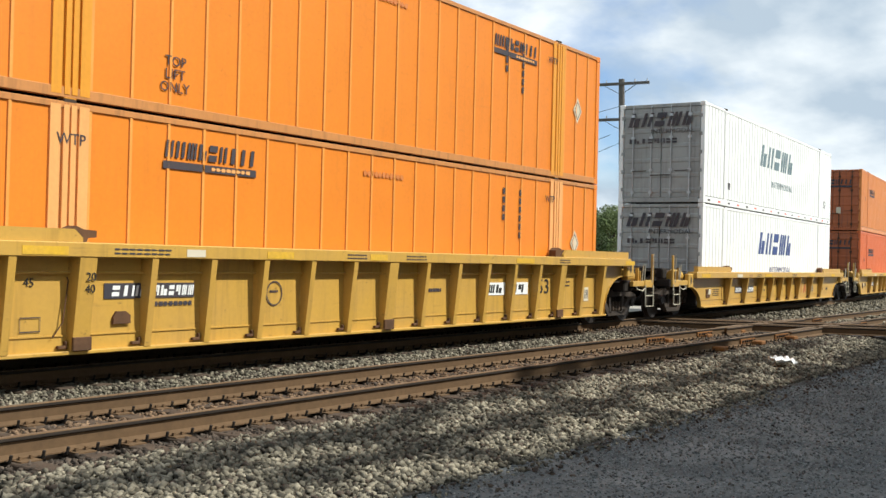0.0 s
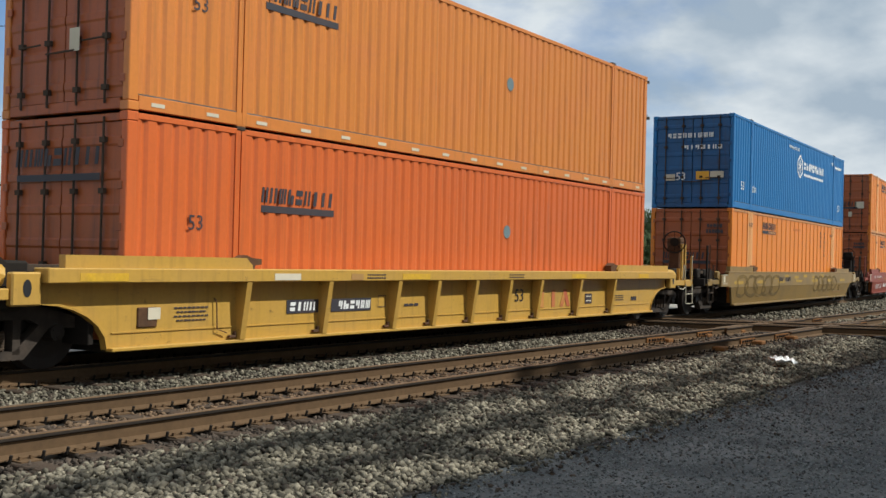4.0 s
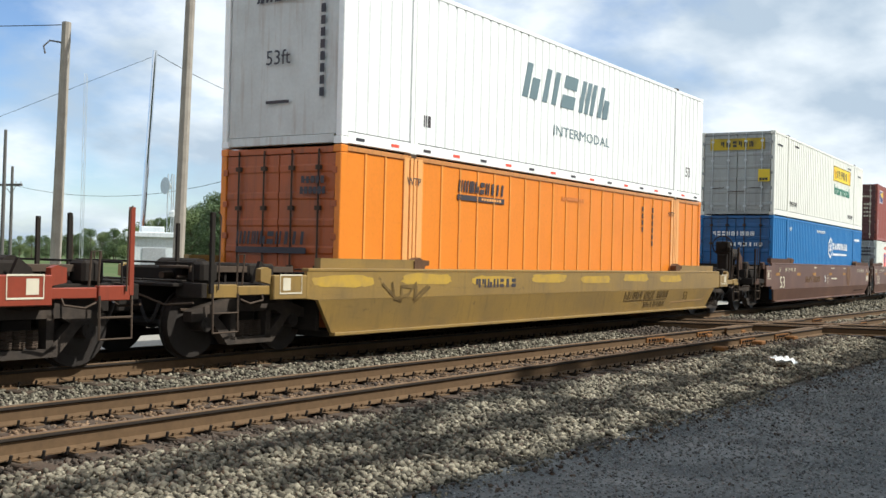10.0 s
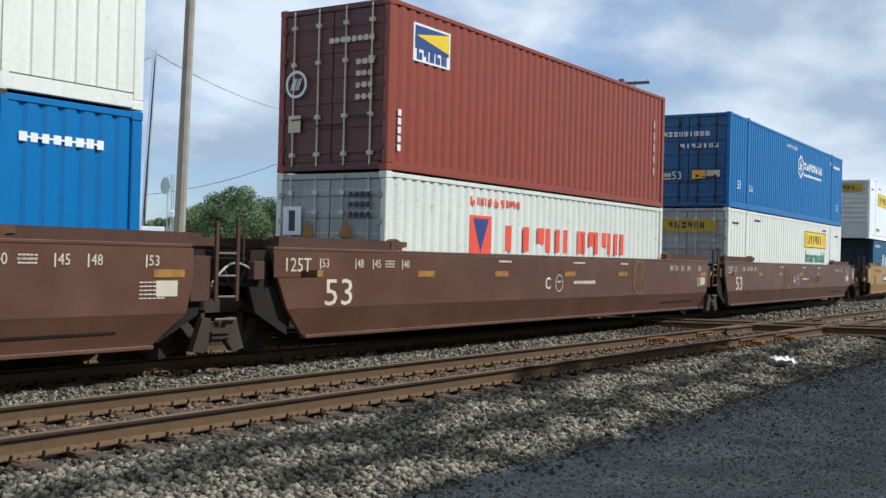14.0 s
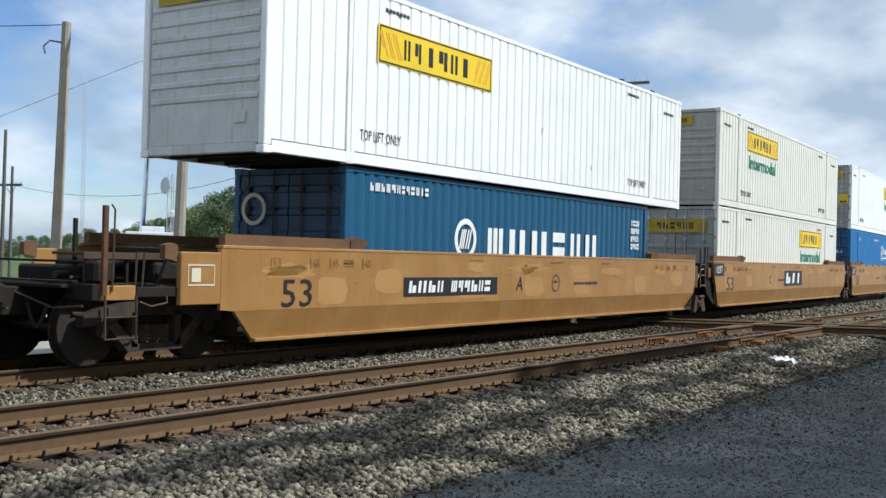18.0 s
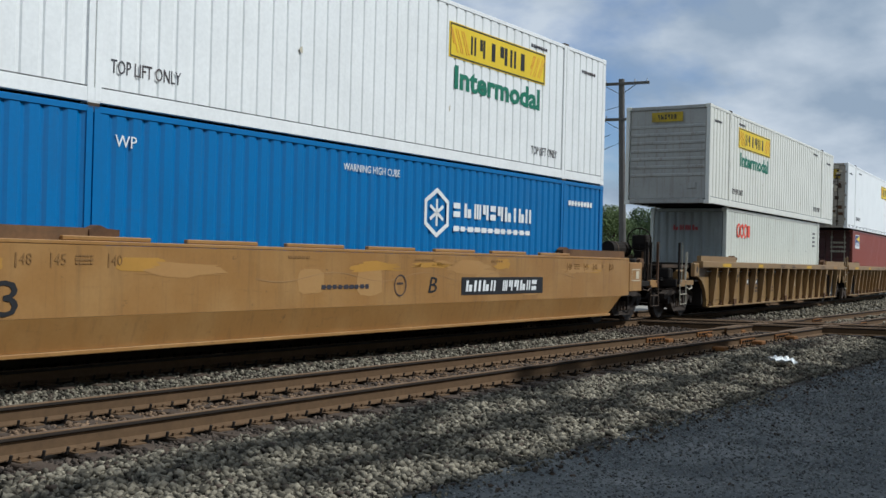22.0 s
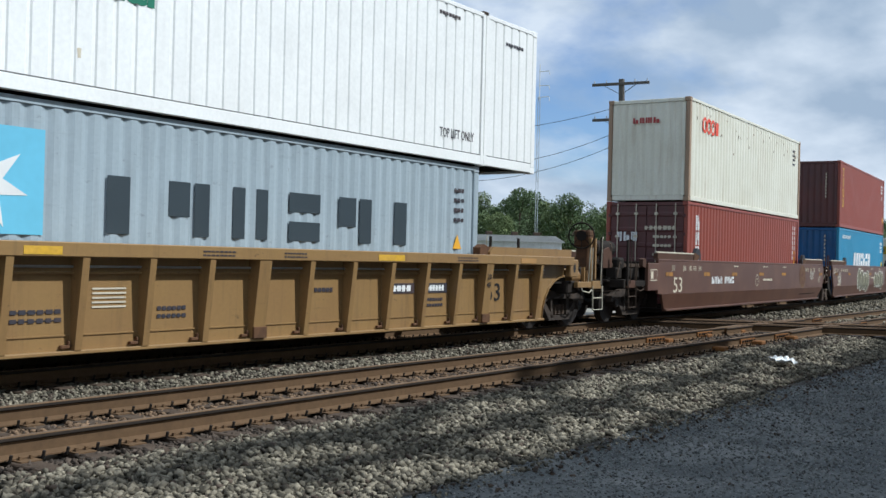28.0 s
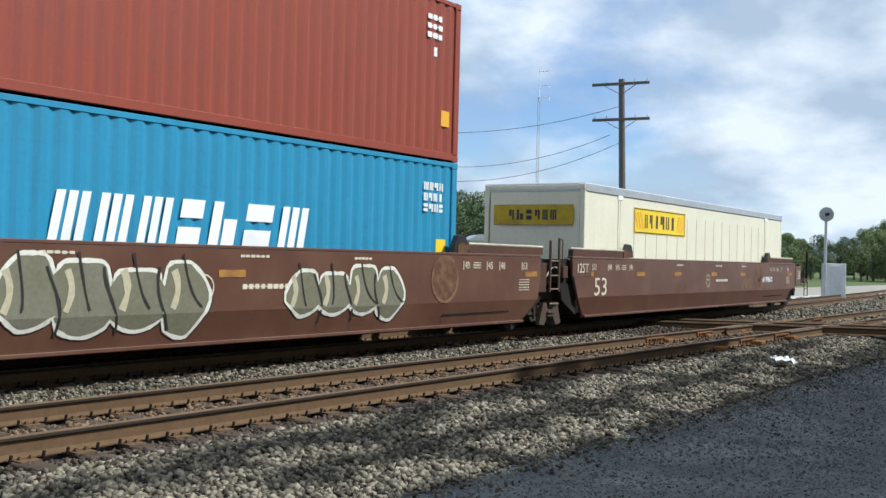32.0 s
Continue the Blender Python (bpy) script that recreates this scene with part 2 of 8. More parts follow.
TANMARK = mat("faded_tan_marking", (0.36, 0.22, 0.10), 0.7, amount=0.5, bump=0.0, grain=0.12, fine=9.0)
PALEMARK = mat("faded_pale_marking", (0.62, 0.55, 0.42), 0.7, amount=0.5, bump=0.0, grain=0.12, fine=9.0)
RAIL = mat("rusty_rail", (0.110, 0.066, 0.034), 0.9, 0.0, amount=0.5, second=(0.150, 0.090, 0.046), scale=3, streak=0.0, bump=0.2, bump_scale=40)
RAILTOP = mat("rail_running_surface", (0.140, 0.090, 0.055), 0.65, 0.2, amount=0.6, second=(0.20, 0.145, 0.10), scale=3, bump=0.1)
# shadow line below the rail head, painted onto the head's edge
RAILEDGE = mat("shaded_rail_head_edge", (0.026, 0.019, 0.014), 0.7, amount=0.5, bump=0.1)
RUST = mat("brown_rusty_steel", (0.12, 0.060, 0.030), 0.85, amount=0.6, second=(0.05, 0.03, 0.02), scale=5, bump=0.3)
RUSTBALLAST = mat("rust_stained_stone", (0.165, 0.108, 0.066), 0.95, amount=0.6, second=(0.055, 0.036, 0.024), scale=12, fine=60, bump=0.3, bump_scale=90, island=0.6)
ORANGE_RUST = mat("orange_rust", (0.20, 0.085, 0.025), 0.9, amount=0.7, second=(0.10, 0.05, 0.025), scale=6, bump=0.3)
WORN_EMBLEM = mat("worn_emblem_paint", (0.100, 0.044, 0.027), 0.7, amount=1.0, second=(0.17, 0.105, 0.052), scale=7, bump=0.0, grain=0.4)
FADED_AMBER = mat("faded_amber_reflector", (0.36, 0.17, 0.028), 0.6, amount=0.8, second=(0.16, 0.075, 0.03), scale=6, bump=0.0, grain=0.2)
FAINTTAN = mat("faint_tan_marking", (0.185, 0.112, 0.062), 0.7, amount=0.9, second=(0.09, 0.042, 0.028), scale=5, bump=0.0, grain=0.2)
TIE = mat("weathered_tie", (0.058, 0.040, 0.028), 0.9, amount=0.6, second=(0.11, 0.080, 0.056), scale=4, fine=40, bump=0.5, bump_scale=50)
STONE = mat("ballast_stone", (0.190, 0.166, 0.122), 0.95, amount=0.7, second=(0.046, 0.040, 0.030), scale=14, fine=60, bump=0.3, bump_scale=90, island=0.75)
WOODPOLE = mat("weathered_pole", (0.34, 0.30, 0.25), 0.9, amount=0.6, second=(0.22, 0.19, 0.155), scale=2, fine=30, streak=0.2, bump=0.4, bump_scale=40)
DARKPOLE = mat("dark_pole", (0.125, 0.115, 0.105), 0.9, bump=0.2)
GALV = mat("galvanised_steel", (0.55, 0.57, 0.58), 0.4, 0.6, amount=0.3, bump=0.05)
SHED = mat("white_sheet_metal", (0.66, 0.69, 0.70), 0.5, amount=0.3, streak=0.2, bump=0.05)
CABLE = mat("black_cable", (0.02, 0.02, 0.022), 0.7, bump=0.0)
RUNG = mat("worn_brown_steel", (0.20, 0.15, 0.11), 0.7, amount=0.6, second=(0.08, 0.055, 0.04), scale=6, bump=0.1)
PALE_STEEL = mat("pale_worn_steel", (0.50, 0.46, 0.36), 0.7, amount=0.6, second=(0.22, 0.17, 0.11), scale=6, bump=0.1)
BARK = mat("bark", (0.10, 0.075, 0.055), 0.95, amount=0.5, scale=3, bump=0.6, bump_scale=20)


def leaf_mat(name, a, b2):
    m = mat(name, a, 0.65, amount=0.8, second=b2, scale=0.35, fine=6.0, bump=0.0, island=0.28)
    m.node_tree.nodes["Principled BSDF"].inputs["Transmission Weight"].default_value = 0.0
    return m


LEAF = leaf_mat("green_foliage", (0.155, 0.195, 0.075), (0.085, 0.122, 0.052))
LEAF_DARK = leaf_mat("dark_green_foliage", (0.10, 0.140, 0.060), (0.060, 0.095, 0.045))

# ---- mesh helpers ----


def part(name, bm, material, parent, label="", m=None):
    me = bm
    if isinstance(bm, bmesh.types.BMesh):
        me = bpy.data.meshes.new(name)
        bm.to_mesh(me)
        bm.free()
    if material and not me.materials:
        me.materials.append(material)
    ob = new(name, me)
    ob.parent = parent
    if m is not None:
        ob.matrix_basis = m
    if label:
        ob["label"] = label
    return ob


def thing(name, label, category, group="", kind=""):
    return tagged(new(name), label, category, group, kind)


def box(bm, x0, x1, y0, y1, z0, z1):
    v = [bm.verts.new((x, y, z)) for x in (x0, x1) for y in (y0, y1) for z in (z0, z1)]
    for f in ((0, 1, 3, 2), (4, 6, 7, 5), (0, 4, 5, 1), (2, 3, 7, 6), (0, 2, 6, 4), (1, 5, 7, 3)):
        bm.faces.new([v[i] for i in f])


def boxes(*bs):
    bm = bmesh.new()
    for b in bs:
        box(bm, *b)
    return bm


def bevelled(bm, w=0.012):
    bmesh.ops.bevel(bm, geom=bm.edges[:], offset=w, segments=1, affect="EDGES", clamp_overlap=True)
    return bm


def prism(bm, pts, y0, y1, dy=None):
    """Polygon of (x, z) extruded from y0 to y1. dy: extra y for each point (a sloped plate)."""
    dy = dy or [0.0] * len(pts)
    a = [bm.verts.new((x, y0 + d, z)) for (x, z), d in zip(pts, dy)]
    b = [bm.verts.new((x, y1 + d, z)) for (x, z), d in zip(pts, dy)]
    bm.faces.new(a)
    bm.faces.new(b[::-1])
    for i in range(len(pts)):
        j = (i + 1) % len(pts)
        bm.faces.new((a[j], a[i], b[i], b[j]))
    bmesh.ops.recalc_face_normals(bm, faces=bm.faces[:])
    return bm


def tube(bm, pts, r, sides=6, r1=None):
    """Round bar along a list of points."""
    pts = [Vector(p) for p in pts]
    rings, u = [], None
    for i, p in enumerate(pts):
        d = (pts[min(i + 1, len(pts) - 1)] - pts[max(i - 1, 0)]).normalized()
        u = d.orthogonal().normalized() if u is None else (u - d * u.dot(d)).normalized()
        w = d.cross(u)
        rr = r if r1 is None else r + (r1 - r) * i / (len(pts) - 1)
        rings.append([bm.verts.new(p + (u * math.cos(2 * math.pi * k / sides) + w * math.sin(2 * math.pi * k / sides)) * rr) for k in range(sides)])
    for a, b in zip(rings, rings[1:]):
        for k in range(sides):
            bm.faces.new((a[k], a[(k + 1) % sides], b[(k + 1) % sides], b[k]))
    bm.faces.new(rings[0][::-1])
    bm.faces.new(rings[-1])
    return bm


def disc_y(bm, cx, y0, y1, cz, r, sides=20, r2=None):
    """Cylinder with its axis along y."""
    r2 = r if r2 is None else r2
    a = [bm.verts.new((cx + r * math.cos(2 * math.pi * k / sides), y0, cz + r * math.sin(2 * math.pi * k / sides))) for k in range(sides)]
    b = [bm.verts.new((cx + r2 * math.cos(2 * math.pi * k / sides), y1, cz + r2 * math.sin(2 * math.pi * k / sides))) for k in range(sides)]
    bm.faces.new(a)
    bm.faces.new(b[::-1])
    for k in range(sides):
        bm.faces.new((a[(k + 1) % sides], a[k], b[k], b[(k + 1) % sides]))
    bmesh.ops.recalc_face_normals(bm, faces=bm.faces[:])
    return bm


CACHE = {}


def cached(key, fn, material=None):
    """One mesh for all alike parts."""
    key = (key, material.name if material else "")
    if key not in CACHE:
        bm = fn()
        me = bpy.data.meshes.new(str(key[0]) if isinstance(key[0], str) else str(key[0][0]))
        bm.to_mesh(me)
        bm.free()
        if material:
            me.materials.append(material)
        CACHE[key] = me
    return CACHE[key]


def text_mesh(words, height, material, width=None, slant=0.0, bold=0.0):
    key = ("text", words, height, width, slant, bold)
    if (key, material.name) in CACHE:
        return CACHE[(key, material.name)]
    cu = bpy.data.curves.new("lettering", "FONT")
    cu.body, cu.size, cu.align_x, cu.align_y = words, height * 1.38, "CENTER", "CENTER"
    cu.shear, cu.offset, cu.resolution_u = slant, bold, 2
    cu.extrude = 0.002
    ob = bpy.data.objects.new("lettering", cu)
    scene.collection.objects.link(ob)
    me = bpy.data.meshes.new_from_object(ob.evaluated_get(bpy.context.evaluated_depsgraph_get()))
    bpy.data.objects.remove(ob)
    bpy.data.curves.remove(cu)
    me.materials.clear()
    me.materials.append(material)
    xs = [v.co.x for v in me.vertices]
    ys = [v.co.y for v in me.vertices]
    cx, cy, w, h = (min(xs) + max(xs)) / 2, (min(ys) + max(ys)) / 2, max(xs) - min(xs), max(ys) - min(ys)
    kx = width / w if width else height / h
    for v in me.vertices:
        v.co = ((v.co.x - cx) * kx, (v.co.y - cy) * height / h, v.co.z)
    CACHE[(key, material.name)] = me
    return me


SIDE = Matrix.Rotation(radians(90), 4, "X")                       # lettering on the side that faces -y
END = Matrix.Rotation(radians(-90), 4, "Z") @ SIDE                # lettering on the end that faces -x


def letters(words, x, y, z, height, material, parent, width=None, slant=0.0, bold=0.0, end=False, name="lettering"):
    me = text_mesh(words, height, material, width, slant, bold)
    return part(name, me, None, parent, "", Matrix.Translation((x, y, z)) @ (END if end else SIDE))


# plain bars: pairs, single, triple and stacked pieces, as (x0, x1, y0, y1)
SHAPES = ([(0.0, 0.30, 0, 1), (0.58, 0.88, 0, 1)], [(0.22, 0.66, 0, 1)], [(0.0, 0.24, 0, 1), (0.34, 0.58, 0, 1), (0.68, 0.92, 0, 1)], [(0.0, 0.88, 0.60, 1), (0.0, 0.88, 0, 0.40)], [(0.0, 0.34, 0, 1), (0.44, 0.90, 0, 0.62)], [(0.0, 0.46, 0.36, 1), (0.56, 0.90, 0, 1)])


def slab(pts, slant=0.0):
    bm = bmesh.new()
    a = [bm.verts.new((x + slant * y, y, 0.002)) for x, y in pts]
    b = [bm.verts.new((x + slant * y, y, -0.002)) for x, y in pts]
    bm.faces.new(a)
    bm.faces.new(b[::-1])
    for i in range(len(pts)):
        j = (i + 1) % len(pts)
        bm.faces.new((a[j], a[i], b[i], b[j]))
    bmesh.ops.recalc_face_normals(bm, faces=bm.faces[:])
    return bm


def blocks(rects, slant=0.0):
    """Thin plain bars in one mesh."""
    bm = bmesh.new()
    for x0, x1, y0, y1 in rects:
        box(bm, x0, x1, y0, y1, -0.002, 0.002)
    for v in bm.verts:
        v.co.x += slant * v.co.y
    return bm


def comb(n, width, height, slant, gap, seed):
    """Plain notched bar with the size and rhythm of a small line of writing."""
    rnd = random.Random(seed)
    h, p = height / 2, width / n
    top, bot = [], []
    for k in range(n):
        x0 = -width / 2 + k * p
        x1 = x0 + p * (1 - 0.32 * rnd.uniform(0.6, 1.3))
        up, dn = h * rnd.uniform(0.85, 1.0), -h * rnd.uniform(0.85, 1.0)
        top += [(x0, up), (x1, up)] + ([(x1, h * 0.2), (x0 + p, h * 0.2)] if k < n - 1 else [])
        bot += [(x0, dn), (x1, dn)] + ([(x1, -h * 0.2), (x0 + p, -h * 0.2)] if k < n - 1 else [])
    return slab(top[::-1] + bot, slant)


def row(m, n, width, height, material, parent, slant=0.0, seed=1, gap=0.16, name="marking"):
    """A name or number drawn as plain shapes, each one a part; m places the row."""
    if n == 1 or height <= 0.125:
        build = (lambda: slab([(-width / 2, -height / 2), (width / 2, -height / 2), (width / 2, height / 2), (-width / 2, height / 2)], slant)) if n == 1 else (lambda: comb(n, width, height, slant, gap, seed))
        return part(name, cached(("marking", n, width, height, slant, seed, gap), build, material), None, parent, "", m)
    rnd = random.Random(seed)
    ws = [rnd.choice((0.85, 1.0, 1.0, 1.15)) for _ in range(n)]
    gap = max(gap, 0.22)
    k = width / (sum(ws) + gap * (n - 1))
    x = -width / 2
    for w in ws:
        w = w * k
        s = rnd.randrange(len(SHAPES))
        me = cached(("glyph", s, round(w, 3), height, slant), lambda: blocks([((a - 0.5) * w, (b - 0.5) * w, (c2 - 0.5) * height, (d - 0.5) * height) for a, b, c2, d in SHAPES[s]], slant), material)
        part("glyph", me, None, parent, "", m @ Matrix.Translation((x + w / 2, 0, 0)))
        x += w + gap * k


def bars(x, y, z, n, width, height, material, parent, slant=0.0, seed=1, end=False, gap=0.16, name="marking"):
    return row(Matrix.Translation((x, y, z)) @ (END if end else SIDE), n, width, height, material, parent, slant, seed, gap, name)


def plate(x, y, z, width, height, material, parent, end=False, name="marking"):
    return bars(x, y, z, 1, width, height, material, parent, end=end, name=name)


def flat(bm, pts, t=0.002):
    """Thin flat shape from (x, y) points."""
    a = [bm.verts.new((x, y, t)) for x, y in pts]
    b = [bm.verts.new((x, y, -t)) for x, y in pts]
    bm.faces.new(a)
    bm.faces.new(b[::-1])
    for i in range(len(pts)):
        j = (i + 1) % len(pts)
        bm.faces.new((a[j], a[i], b[i], b[j]))
    return bm


def ring(bm, pts, w, t=0.003):
    """Outline of a closed (x, y) shape with line width w."""
    n = len(pts)
    c = Vector((sum(p[0] for p in pts) / n, sum(p[1] for p in pts) / n))
    o, i_ = [], []
    for k in range(n):
        p0, p1, p2 = (Vector(pts[(k + d) % n]) for d in (-1, 0, 1))
        d = (p2 - p0).normalized()
        nn = Vector((d.y, -d.x))
        o.append(bm.verts.new((*(p1 + nn * w / 2), t)))
        i_.append(bm.verts.new((*(p1 - nn * w / 2), t)))
    for k in range(n):
        j = (k + 1) % n
        bm.faces.new((o[k], o[j], i_[j], i_[k]))
    return bm

# ---- the train ----
TRACK_Y, BEND, SPEED = 12.08, 0.0007, 10.9      # the line bends away beyond x = 0
STACK_Z = 0.29                                   # floor of the lower container above the rail


def on_track(s):
    """Pose on the line at s metres from x = 0."""
    if s <= 0:
        return Matrix.Translation((s, TRACK_Y, 0))
    x = min(s, 75.0)
    x -= (2 / 3) * BEND * BEND * x ** 3
    a = math.atan(2 * BEND * x)
    y = TRACK_Y + BEND * x * x
    if s > 75.0:
        x, y = x + (s - 75.0) * math.cos(a), y + (s - 75.0) * math.sin(a)
    return Matrix.Translation((x, y, 0)) @ Matrix.Rotation(a, 4, "Z")


MOVERS = []     # (thing, position along the train, height)
WHEELS = []     # (wheelset, position along the train, pose on its bogie)


def profile(length, style):
    """x, depth pairs of a side sheet."""
    pts = []
    x, end = -length / 2, length / 2
    if style == "flat":
        return [(x, 0.0), (end, 0.0)]
    pitch, out, slope, depth = {"iso": (0.278, 0.094, 0.075, 0.026), "dom": (0.255, 0.125, 0.05, 0.026), "fine": (0.30, 0.22, 0.020, 0.019), "plate": (0.607, 0.045, 0.008, 0.012)}[style]
    n = max(1, round(length / pitch))
    p = length / n
    for k in range(n):
        a = x + k * p
        inn = p - out - 2 * slope
        pts += [(a, 0.0), (a + out, 0.0), (a + out + slope, depth), (a + out + slope + inn, depth)]
    pts.append((end, 0.0))
    return pts


def sheet(length, z0, z1, style, sign):
    """Side sheet with real folds, 6 cm deep in all; sign -1 faces -y."""
    bm = bmesh.new()
    pts = profile(length, style)
    f0 = [bm.verts.new((x, sign * -d, z0)) for x, d in pts]
    f1 = [bm.verts.new((x, sign * -d, z1)) for x, d in pts]
    for i in range(len(pts) - 1):
        bm.faces.new((f0[i], f0[i + 1], f1[i + 1], f1[i]))
    b = [bm.verts.new((x, sign * -0.06, z)) for x, z in ((-length / 2, z0), (length / 2, z0), (length / 2, z1), (-length / 2, z1))]
    bm.faces.new(b[::-1])
    bm.faces.new([b[0], b[1]] + f0[::-1])
    bm.faces.new([b[3]] + f1 + [b[2]])
    bm.faces.new((b[0], f0[0], f1[0], b[3]))
    bm.faces.new((b[1], b[2], f1[-1], f0[-1]))
    bmesh.ops.recalc_face_normals(bm, faces=bm.faces[:])
    return bm


# dark colour for the shadowed gap above the bottom rails
GAP_SHADE = mat("dark_rail_gap_shade", (0.09, 0.09, 0.085), 0.8, amount=0.6, second=(0.25, 0.24, 0.22), scale=3, bump=0.0)
# cream end wall with stains, its shade mixed into the base colour
SHADED_CREAM = paint("shaded_stained_cream_end_wall", (0.45, 0.435, 0.39), 0.6, second=(0.30, 0.285, 0.25), amount=0.7, streak_col=(0.16, 0.10, 0.06), chips=0.4)
SEAM = paint("worn_orange_seam", (0.86, 0.36, 0.075), 0.3, second=(0.75, 0.25, 0.04), amount=0.6)


def upright(pts, z0, z1):
    """Standing post from its (x, y) section."""
    bm = prism(bmesh.new(), pts, z0, z1)
    for v in bm.verts:
        v.co = (v.co.x, v.co.z, v.co.y)
    bmesh.ops.recalc_face_normals(bm, faces=bm.faces[:])
    return bm


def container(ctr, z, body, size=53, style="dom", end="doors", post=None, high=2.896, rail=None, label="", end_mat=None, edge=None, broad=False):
    """Freight container: rails, posts, castings, sheets, roof, floor and an end wall that faces -x."""
    L, W, H = (16.154, 2.591, high) if size == 53 else (12.192, 2.438, high)
    c = thing("freight_container", label, "shipping container", "stacked freight containers")
    # body paint to the darker end paint that carries the end's shade
    worn = {MATS.get("weathered_orange"): SHADED_ORANGE, MATS.get("weathered_red_orange"): SHADED_ORANGE, ORANGE: SHADED_ORANGE, ORANGE_B: SHADED_ORANGE, BLUE: SHADED_BLUE, WHITE: DOOR_GREY, CREAM: DOOR_GREY, OXIDE: SHADED_OXIDE}
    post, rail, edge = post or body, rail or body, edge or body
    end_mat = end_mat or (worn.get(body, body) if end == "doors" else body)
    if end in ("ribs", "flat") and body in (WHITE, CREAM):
        end_mat = SHADED_WHITE if body is WHITE else SHADED_CREAM
    rb, rt = (0.20 if style in ("dom", "fine") else 0.15), 0.09
    hw = W / 2
    pw = 0.27 if broad else 0.10
    bays = [(-L / 2 + 0.09, -6.1 - pw), (-6.1 + pw, 6.1 - pw), (6.1 + pw, L / 2 - 0.09)] if size == 53 else [(-L / 2 + 0.09, L / 2 - 0.09)]
    for a, b in bays:
        for sg in (-1, 1):
            me = cached(("side_sheet", round(b - a, 3), style, sg, H, rb), lambda: sheet(b - a, rb, H - rt, style, sg), body)
            part("side_sheet", me, None, c, "", Matrix.Translation(((a + b) / 2, sg * (hw - 0.012), 0)))
    if size == 53 and style in ("fine", "dom", "flat"):
        # dark strip above the bottom rail, painting in the shadow of the gap
        for a, b in bays:
            part("seal_strip", cached(("seal_strip", round(b - a, 3), rb), lambda: boxes(((a - b) / 2, (b - a) / 2, -0.004, 0.004, rb - 0.001, rb + 0.015)), GAP_SHADE), None, c, "", Matrix.Translation(((a + b) / 2, -(hw - 0.012) - 0.001, 0)))
    if style == "plate":
        # pale raised seams where the plates lap
        for a, b in bays:
            n = max(1, round((b - a) / 0.607))
            for k in range(n):
                part("panel_seam", cached(("panel_seam", H, rb), lambda: boxes((-0.02, 0.02, -0.004, 0.004, rb, H - rt)), SEAM), None, c, "", Matrix.Translation((a + (k * (b - a) / n) + 0.022, -(hw - 0.012) - 0.003, 0)))
    for sg in (-1, 1):
        me = cached(("bottom_rail", L, rb, sg), lambda: bevelled(boxes((-L / 2 + 0.17, L / 2 - 0.17, -0.05, 0.05, 0.02, rb - 0.004)), 0.006), rail)
        part("bottom_rail", me, None, c, "", Matrix.Translation((0, sg * (hw - 0.05), 0)))
        me = cached(("top_rail", L, H), lambda: bevelled(boxes((-L / 2 + 0.17, L / 2 - 0.17, -0.04, 0.04, H - rt, H - 0.012)), 0.006), rail)
        part("top_rail", me, None, c, "", Matrix.Translation((0, sg * (hw - 0.042), 0)))
        for ex in (-1, 1):
            me = cached(("corner_post", H), lambda: bevelled(boxes((-0.08, 0.08, -0.06, 0.06, 0.12, H - 0.12)), 0.012), edge)
            part("corner_post", me, None, c, "", Matrix.Translation((ex * (L / 2 - 0.085), sg * (hw - 0.062), 0)))
            for zc in (0.059, H - 0.059):
                me = cached("corner_casting", lambda: bevelled(boxes((-0.089, 0.089, -0.081, 0.081, -0.059, 0.059)), 0.01), edge)
                part("corner_casting", me, None, c, "", Matrix.Translation((ex * (L / 2 - 0.089), sg * (hw - 0.081), zc)))
        if size == 53:
            for ex in (-1, 1):
                if broad:
                    me = cached(("lift_post", H, "broad"), lambda: upright([(-0.27, -0.045), (0.27, -0.045), (0.27, 0.05), (0.13, 0.05), (0.13, 0.022), (0.09, 0.022), (0.09, 0.055), (0.015, 0.055), (0.015, 0.03), (-0.015, 0.03), (-0.015, 0.055), (-0.09, 0.055), (-0.09, 0.022), (-0.13, 0.022), (-0.13, 0.05), (-0.27, 0.05)], 0.06, H - 0.05), post)
                else:
                    me = cached(("lift_post", H), lambda: upright([(-0.10, -0.045), (0.10, -0.045), (0.10, 0.05), (0.012, 0.05), (0.012, 0.028), (-0.012, 0.028), (-0.012, 0.05), (-0.10, 0.05)], 0.04, H - 0.04), post)
                part("lift_post", me, None, c, "", Matrix.Translation((ex * 6.1, sg * (hw - 0.047), 0)) @ Matrix.Rotation(0 if sg > 0 else math.pi, 4, "Z"))
                for zc in (0.06, H - 0.03):
                    me = cached("lift_casting", lambda: bevelled(boxes((-0.09, 0.09, -0.07, 0.07, -0.055, 0.055)), 0.008), DUST if zc > 1 else post)
                    part("lift_casting", me, None, c, "", Matrix.Translation((ex * 6.1, sg * (hw - 0.072), zc)))
    me = cached(("roof", L, W, H), lambda: boxes((-L / 2 + 0.05, L / 2 - 0.05, -hw + 0.05, hw - 0.05, H - 0.05, H - 0.02)), rail)
    part("roof", me, None, c)
    me = cached(("floor_frame", L, W), lambda: boxes((-L / 2 + 0.1, L / 2 - 0.1, -hw + 0.11, hw - 0.11, 0.08, 0.16), *[(x, x + 0.06, -hw + 0.11, hw - 0.11, 0.02, 0.08) for x in np.arange(-L / 2 + 0.5, L / 2 - 0.5, 0.6)]), GRIME)
    part("floor_frame", me, None, c)
    far = cached(("end_wall", W, H), lambda: boxes((-0.03, 0.03, -hw + 0.12, hw - 0.12, 0.1, H - 0.1)), body)
